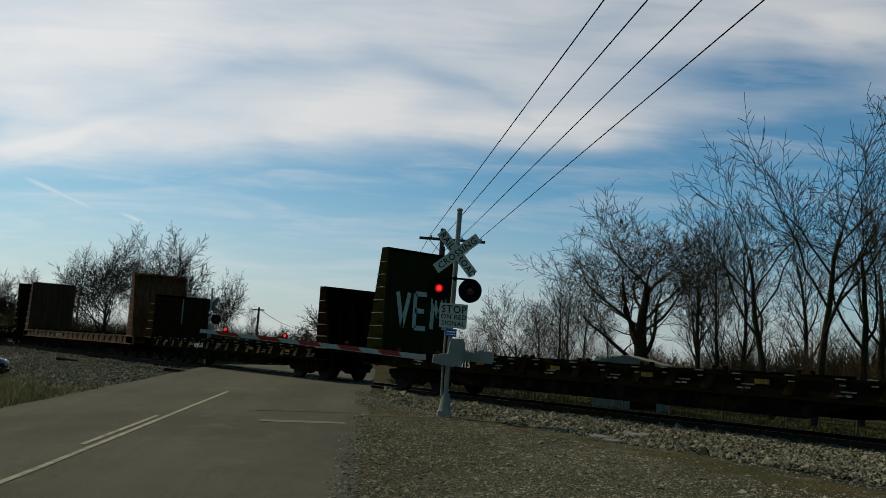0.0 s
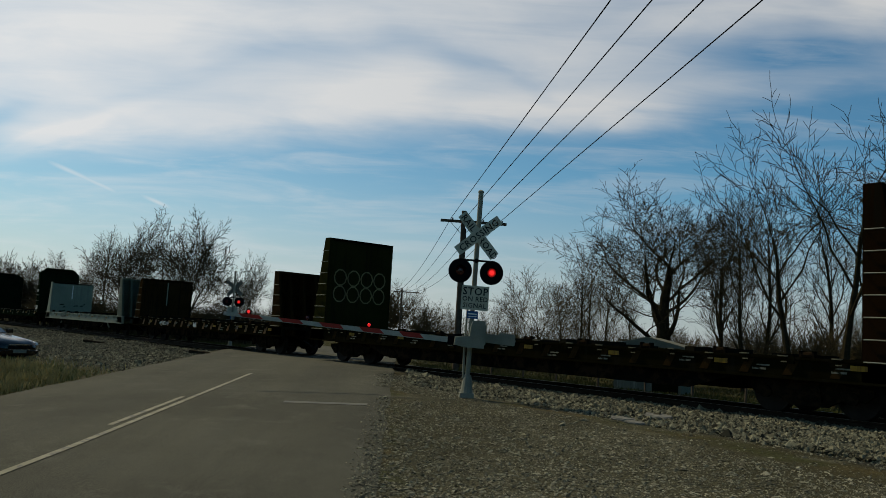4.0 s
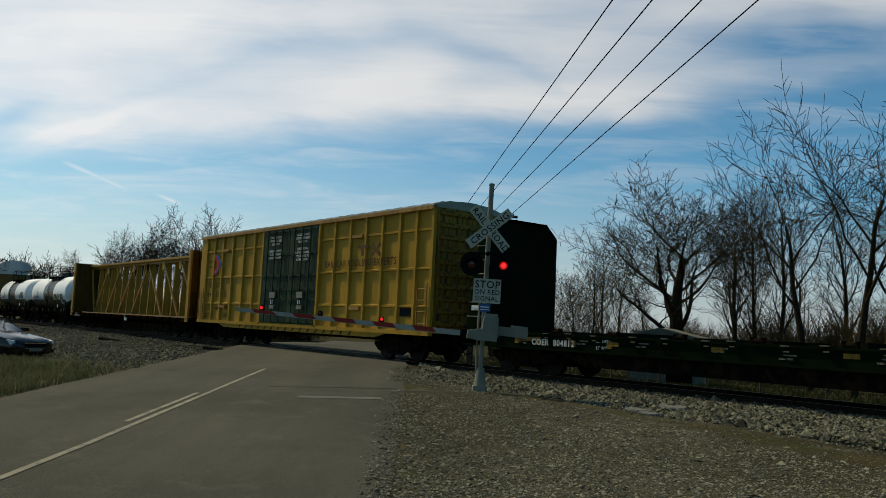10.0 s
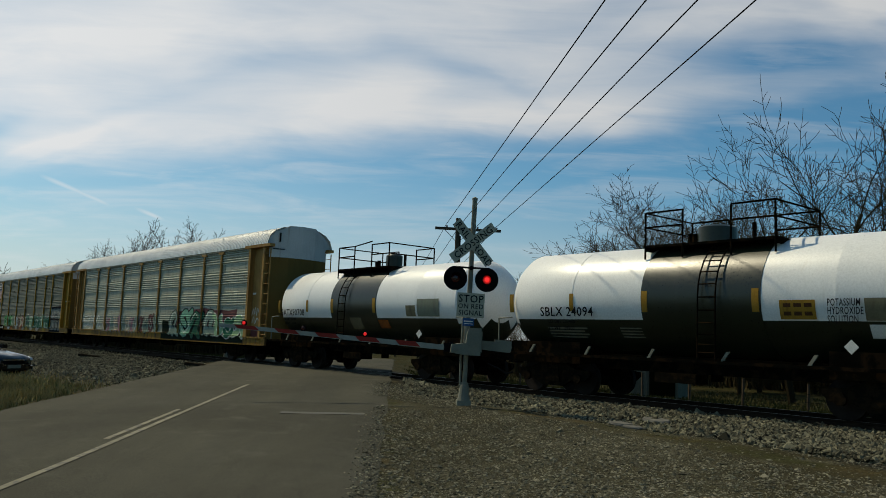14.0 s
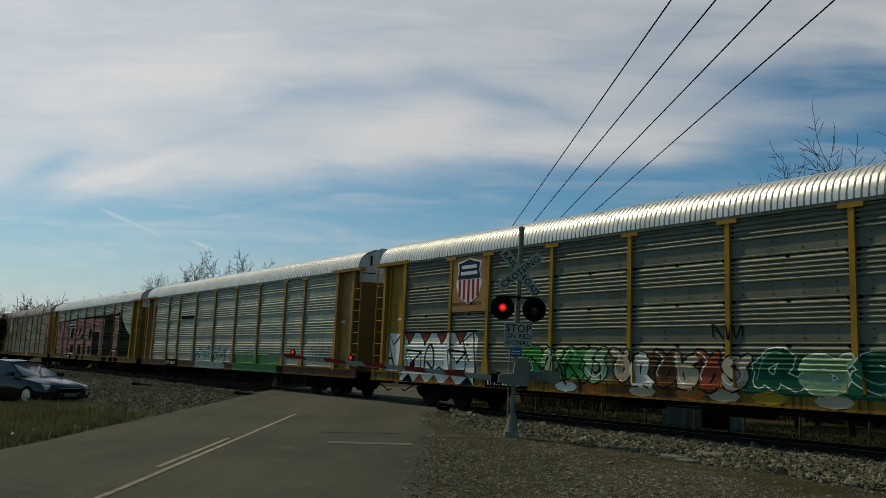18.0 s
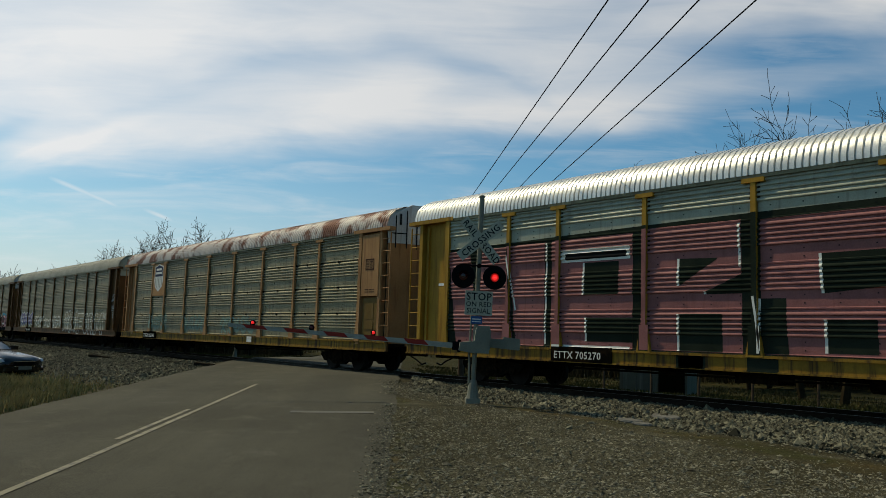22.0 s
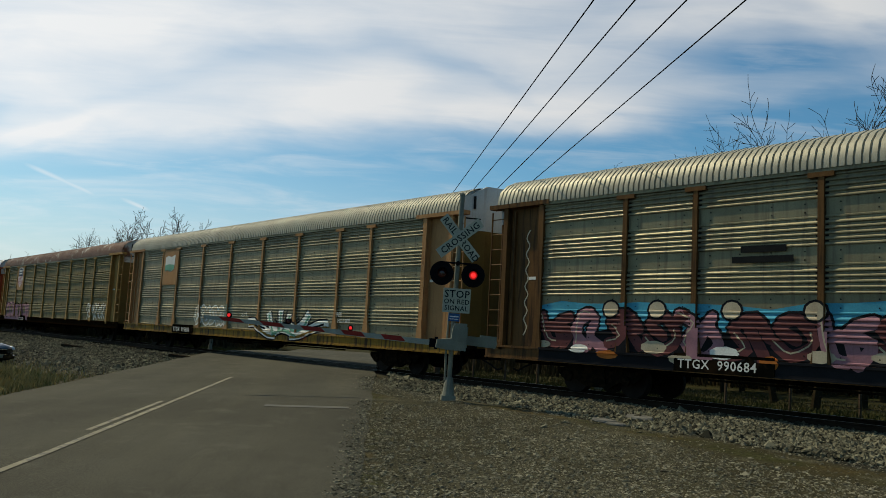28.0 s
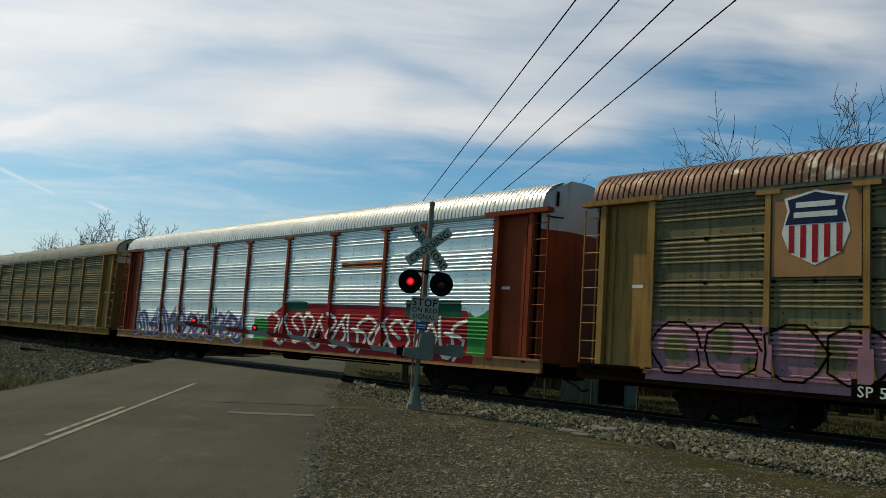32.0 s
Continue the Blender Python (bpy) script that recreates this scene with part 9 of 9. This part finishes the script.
# ---- centre-beam lumber car ----
def build_centerbeam():
    front, rear = -193.55, -215.9
    c = rail_car(front, rear, "empty yellow centre-beam lumber car with open truss", "lumber car")
    h = (front - rear) / 2
    for s in (-1, 1):
        part("side_sill", Shape().box(-h, h, s * 1.36, s * 1.44, 0.82, 1.05), M["flat_brown"], c, "dark brown side sill")
        part("deck_edge", Shape().box(-h, h, s * 1.28, s * 1.50, 1.05, 1.12), M["tan"], c, "worn orange-tan deck edge")
        for i in range(18):
            part("winch", shared("cb_winch", lambda: Shape().tube((-0.16, 0, 0.96), (0.16, 0, 0.96), 0.085, n=10).box(-0.2, 0.2, -0.03, 0.09, 0.84, 1.06)), M["black_steel"], c, "black strap winch", pose(-h + 1.4 + i * (2 * h - 2.8) / 17, s * 1.53, 0))
    part("deck", Shape().box(-h, h, -1.36, 1.36, 1.0, 1.08).box(-h, h, -0.3, 0.3, 0.6, 1.0), M["black_steel"], c)
    for e in (-1, 1):
        # plate, stiffeners and ribs carry their shade in a darker yellow
        b = part("bulkhead", Shape().box(*sorted((e * (h - 0.32), e * (h - 0.24))), -1.40, 1.40, 0.95, 4.60), M["yellow_shaded"], c, "yellow end bulkhead darkened for shade, with grime streaks")
        for s in (-1, 1):
            part("cheek_plate", Shape().prism([(e * (h - 0.34), 0.85), (e * h, 0.85), (e * (h - 0.03), 4.60), (e * (h - 0.34), 4.60)], "y", s * 1.38, s * 1.48), M["yellow"], b)
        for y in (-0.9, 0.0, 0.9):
            part("stiffener", Shape().box(*sorted((e * (h - 0.24), e * (h - 0.08))), y - 0.06, y + 0.06, 0.95, 4.55), M["yellow_shaded"], b)
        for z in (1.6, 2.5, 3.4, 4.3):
            part("cross_rib", Shape().box(*sorted((e * (h - 0.24), e * (h - 0.14))), -1.38, 1.38, z - 0.06, z + 0.06), M["yellow_shaded"], b)
        for y in (-0.30, 0.30):
            part("end_diagonal", Shape().prism([(e * (h - 0.34), 4.24), (e * (h - 0.50), 4.24), (e * (h - 1.66), 1.12), (e * (h - 1.50), 1.12)], "y", y - 0.04, y + 0.04), M["yellow"], b)
    part("top_chord", Shape().box(-h + 0.32, h - 0.32, -0.42, 0.42, 4.38, 4.50).box(-h + 0.32, h - 0.32, -0.22, 0.22, 4.24, 4.38), M["yellow"], c, "top beam")
    n = 15
    xs = [-h + 1.75 + i * (2 * h - 3.5) / (n - 1) for i in range(n)]
    for i, x in enumerate(xs):
        part("truss_post", shared("truss_post", lambda: Shape().prism([(-0.25, 1.08), (0.25, 1.08), (0.13, 4.26), (-0.13, 4.26)], "x", -0.06, 0.06)), M["yellow"], c, at=pose(x, 0, 0))
        if i % 2 == 0 and i < n - 1:
            up = x < 0
            a, b = (x, xs[min(i + 2, n - 1)]) if up else (xs[min(i + 2, n - 1)], x)
            part("truss_diagonal", Shape().prism([(a - 0.07, 1.10), (a + 0.07, 1.10), (b + 0.07, 4.24), (b - 0.07, 4.24)], "y", -0.34, -0.26), M["yellow_old"], c, "slanting truss bar")
            part("gusset", Shape().prism([(b - 0.24, 4.24), (b + 0.24, 4.24), (b + 0.12, 3.80), (b - 0.12, 3.80)], "y", -0.36, -0.345), M["yellow"], c, "welded gusset plate")
    reporting(c, "TTZX  861292", -h + 1.1, z=0.84, size=0.27, y=-1.56)
    part("data_panel", Shape().box(1.4, 1.85, -1.57, -1.56, 0.72, 1.02), M["letter_white"], c, "small stencilled data panel")
    for x in (-h + 2.3, h - 2.3):
        add_truck(c, x)
    add_couplers(c, h, 0.62)


# ---- tank cars ----
def build_tank(front, rear, label, mark, mark_x, words, square):
    c = rail_car(front, rear, label, "tank car")
    h = (front - rear) / 2
    R, CZ = 1.36, 2.46
    cap = [(-h, 0.12), (-h + 0.05, 0.6), (-h + 0.18, 0.98), (-h + 0.38, 1.22), (-h + 0.62, R)]
    prof = cap + [(-h + 2.6, R), (-h + 2.6, R + 0.008), (-h + 2.64, R + 0.008), (-h + 2.64, R), (h - 2.6, R), (h - 2.6, R + 0.008), (h - 2.64 + 0.08, R + 0.008), (h - 2.5, R), (h - 0.62, R)] + [(-x, r) for x, r in cap[::-1]]
    s = Shape().lathe(prof, "x", 48, (0, 0, CZ))
    me = s.mesh("tank_shell", 35)
    for m in (M["white"], M["tank_black"]):
        me.materials.append(m)
    B0, B1 = (-1.2, 1.85) if square else (-1.7, 1.2)
    for p in me.polygons:
        c0 = p.center
        low = c0.z < CZ - 0.60 and abs(c0.x) < h - 0.02
        p.material_index = 1 if low else 0
    shell = new("tank_shell", me)
    shell.parent = c
    shell["label"] = "white tank shell with a black underside"
    part("black_band", Shape().lathe([(B0, R + 0.004), (B0, R + 0.012), (B1, R + 0.012), (B1, R + 0.004)], "x", 48, (0, 0, CZ)), M["tank_black"], c, "black band round the tank", smooth=35)
    part("walkway", Shape().box(B0 - 0.2, B1 + 0.2, -1.0, 1.0, CZ + R - 0.12, CZ + R - 0.06), M["black_steel"], c)
    for x0 in (B0 - 0.15, B1 + 0.15):
        part("grating", Shape().box(x0 - 0.03, x0 + 0.03, -1.0, 1.0, CZ + R - 0.2, CZ + R - 0.1), M["black_steel"], c)
    rail = Shape()
    zt = CZ + R + 0.74
    for y in (-1.0, 1.0):
        for zz in (zt, zt - 0.36):
            rail.path([(B0 - 0.15, y, zz), (B0 + 0.9, y, zz)], 0.022, 6).path([(B1 - 0.9, y, zz), (B1 + 0.15, y, zz)], 0.022, 6)
        for x in (B0 - 0.15, B0 + 0.9, B1 - 0.9, B1 + 0.15):
            rail.tube((x, y, CZ + R - 0.4), (x, y, zt), 0.024, n=6)
    for x in (B0 - 0.15, B1 + 0.15):
        for zz in (zt, zt - 0.36):
            rail.tube((x, -1.0, zz), (x, 1.0, zz), 0.022, n=6)
    if not square:
        rail.path([(B0 + 0.9, -1.0, zt), (B1 - 0.9, -1.0, zt + 0.12)], 0.022, 6)
    part("safety_railing", rail, M["black_steel"], c, "black safety railing")
    part("manway", Shape().lathe([(CZ + R - 0.1, 0.46), (CZ + R + 0.38, 0.46), (CZ + R + 0.42, 0.40)], "z", 20) if square else Shape().lathe([(CZ + R - 0.1, 0.30), (CZ + R + 0.42, 0.30), (CZ + R + 0.52, 0.18)], "z", 18, (0.3, 0, 0)), M["tank_black"], c, "black manway dome", smooth=40)
    part("valves", Shape().tube((-0.8, 0.1, CZ + R - 0.1), (-0.8, 0.1, CZ + R + 0.32), 0.07, n=8).tube((-0.45, -0.2, CZ + R - 0.1), (-0.45, -0.2, CZ + R + 0.24), 0.10, n=8).tube((0.95, 0, CZ + R - 0.1), (0.95, 0, CZ + R + 0.45), 0.05, n=8), M["black_steel"], c)
    lx = (B0 + B1) / 2 + (0.3 if square else -0.55)
    for sd in (-1, 1):
        lad = Shape()
        for i in range(12):
            a = radians(-58 + i * 11.5)
            y, z = -math.cos(a) * (R + 0.10), CZ + math.sin(a) * (R + 0.10)
            if a < 0:
                y = -(R + 0.10)
            lad.tube((lx - 0.22, sd * -y, z), (lx + 0.22, sd * -y, z), 0.016, n=5)
        pts = []
        for i in range(12):
            a = radians(-58 + i * 11.5)
            y = -(R + 0.10) if a < 0 else -math.cos(a) * (R + 0.10)
            pts.append((y, CZ + math.sin(a) * (R + 0.10)))
        for e in (-0.22, 0.22):
            lad.path([(lx + e, sd * -y, z) for y, z in [(pts[0][0], 0.95)] + pts], 0.018, 5)
        part("ladder", lad, M["black_steel"], c, "black side ladder")
        part("running_board", Shape().box(-h, h, sd * 1.32, sd * 1.50, 0.98, 1.05), M["black_steel"], c)
        for i in range(6):
            x = -h + 1.2 + i * (2 * h - 2.4) / 5
            part("bracket", Shape().prism([(x - 0.04, 1.02), (x + 0.04, 1.02), (x + 0.20, 1.26), (x + 0.12, 1.26)], "y", sd * 1.36, sd * 1.40), M["mast"], c, "grey bracket")
        part("hand_hold", Shape().path([(-h + 0.05, sd * 1.45, 1.05), (-h + 0.02, sd * 1.45, 1.95), (-h + 0.5, sd * 1.40, 1.98)], 0.02, 6).path([(h - 0.05, sd * 1.45, 1.05), (h - 0.02, sd * 1.45, 1.95), (h - 0.5, sd * 1.40, 1.98)], 0.02, 6), M["mast"], c)
    part("cradle", Shape().box(-h + 0.4, -h + 2.8, -1.2, 1.2, 0.80, 1.35).box(h - 2.8, h - 0.4, -1.2, 1.2, 0.80, 1.35).box(-h + 0.1, h - 0.1, -0.35, 0.35, 0.7, 1.1), M["black_steel"], c, "black tank cradle")
    part("bottom_outlet", Shape().tube((0, 0, 0.55), (0, 0, 1.2), 0.14, n=10).box(-0.9, 0.2, -1.2, -0.7, 0.5, 0.72), M["running_gear"], c)
    part("placard", Shape().prism([(3.72, 1.30), (3.86, 1.44), (3.72, 1.58), (3.58, 1.44)], "y", -1.40, -1.385), M["letter_white"], c, "small diamond placard")

    def wrap(x0, x1, z0, z1, mat, name, label=""):
        """A marking laid on the curved shell."""
        q = Shape()
        k = 6
        for i in range(k + 1):
            z = z0 + (z1 - z0) * i / k
            y = -math.sqrt(max(0.0, (R + 0.018) ** 2 - (z - CZ) ** 2))
            q.v += [(x0, y, z), (x1, y, z)]
        q.f = [(2 * i, 2 * i + 1, 2 * i + 3, 2 * i + 2) for i in range(k)]
        part(name, q, M[mat], c, label)

    for x in (-h + 0.35, B0 + 0.02, B1 - 0.2):
        wrap(x, x + 0.16, 2.12, 2.62, "yellow", "reflector_strip", "yellow reflective strip")
    wrap(-3.45, -3.32, 2.15, 2.6, "yellow", "reflector_strip", "yellow reflective strip")
    letters(mark, 0.34, M["letter_black"], c, pose(mark_x, -1.335 - 0.05, 2.02, 96, 0, 0))
    for k, line in enumerate(("LD LMT 203400", "LT WT   59800")):
        letters(line, 0.13, M["letter_black"], c, pose(mark_x + 0.25, -1.335 + 0.012 + 0.035 * k, 1.84 - 0.17 * k, 103, 0, 0))
    if words:
        wrap(2.26, 3.01, 1.97, 2.36, "yellow", "notice_panel", "yellow notice panel")
        for z in (2.26, 2.09):
            for k in range(3):
                wrap(2.34 + k * 0.22, 2.50 + k * 0.22, z - 0.045, z + 0.035, "letter_brown", "notice_bar")
        for i, w in enumerate(("POTASSIUM", "HYDROXIDE", "SOLUTION")):
            letters(w, 0.205, M["letter_black"], c, pose(3.26, -1.395 + 0.008 * i, 2.235 - i * 0.165, 92, 0, 0), wide=0.56)
        wrap(3.96, 4.75, 1.95, 2.38, "galvanised_old", "notice_panel", "grey stencilled panel")
        wrap(4.0, 4.4, 1.62, 1.88, "letter_white", "notice_panel", "white framed notice")
        for k in range(4):
            wrap(-4.35, -3.0 - 0.12 * (k % 2), 1.70 - k * 0.075, 1.735 - k * 0.075, "mast", "notice_bar")
            wrap(-1.95, -1.3, 1.72 - k * 0.07, 1.75 - k * 0.07, "mast", "notice_bar")
    else:
        wrap(2.9, 3.4, 2.0, 2.35, "galvanised_old", "notice_panel", "grey notice panel")
        wrap(3.5, 4.6, 2.0, 2.55, "silver", "notice_panel", "pale notice panel")
        wrap(B1 + 0.03, B1 + 0.6, 1.6, 1.88, "orange", "reflector_strip", "orange strip")
        wrap(B0 + 1.2, B0 + 1.9, 1.55, 1.95, "galvanised_old", "notice_panel", "pale stencilled notice")
    for x in (-h + 1.75, h - 1.75):
        add_truck(c, x)
    add_couplers(c, h, 0.8)
    return c


TRAIN = [(0.0, 0.25), (1.0, 15.06), (2.0, 30.49), (3.0, 45.62), (6.0, 91.42), (7.0, 106.78), (8.0, 121.87), (9.0, 137.14), (10.0, 152.5), (11.0, 167.69), (12.0, 182.85), (13.0, 198.1), (14.0, 213.1), (15.0, 228.4), (15.5, 236.05), (17.5, 265.68), (18.0, 273.35), (19.0, 288.76), (20.0, 303.55), (21.0, 319.51), (22.0, 334.67), (23.0, 349.14), (24.0, 364.38), (25.0, 379.24), (28.0, 424.58), (29.0, 439.88), (30.0, 454.67), (31.0, 470.45), (32.0, 485.70)]

build_ground()
build_track()
near_signal, near_flips = build_signal(Matrix.Translation((-14.1, 12.4, -0.10)) @ Matrix.Rotation(radians(1.2), 4, Vector((-0.75, 0.66, 0))) @ Matrix.Diagonal((1, 1, 1.03, 1)) @ pose(0, 0, 0, 0, 0, 53.8), "grey railroad crossing signal with lowered gate beside the road", 5.6)
far_signal, far_flips = build_signal(pose(-45.9, 21.4, -0.30, 0, 0, 233.8), "distant railroad crossing signal seen from behind across the track", 5.6, True)
build_poles()
build_shed()
build_car()
build_trees()
build_flats()
build_boxcar()
build_centerbeam()
build_tank(-217.9, -229.9, "white tank car with a black band and manway dome", "SBLX 24094", -4.45, True, True)
build_tank(-231.3, -243.3, "white tank car with a black band and side ladder", "GATX90708", -5.4, False, False)
build_carriers()
build_grass()
build_litter()
build_stones()
write_letters()


def motions():
    for c, mid in CARS:
        walk(c, [(t, pose(mid + s, TRACK_Y, 0)) for t, s in TRAIN])
    for flips in (near_flips, far_flips):
        for ob, k, home in flips:
            walk(ob, flash_rows(k, home))


motions()
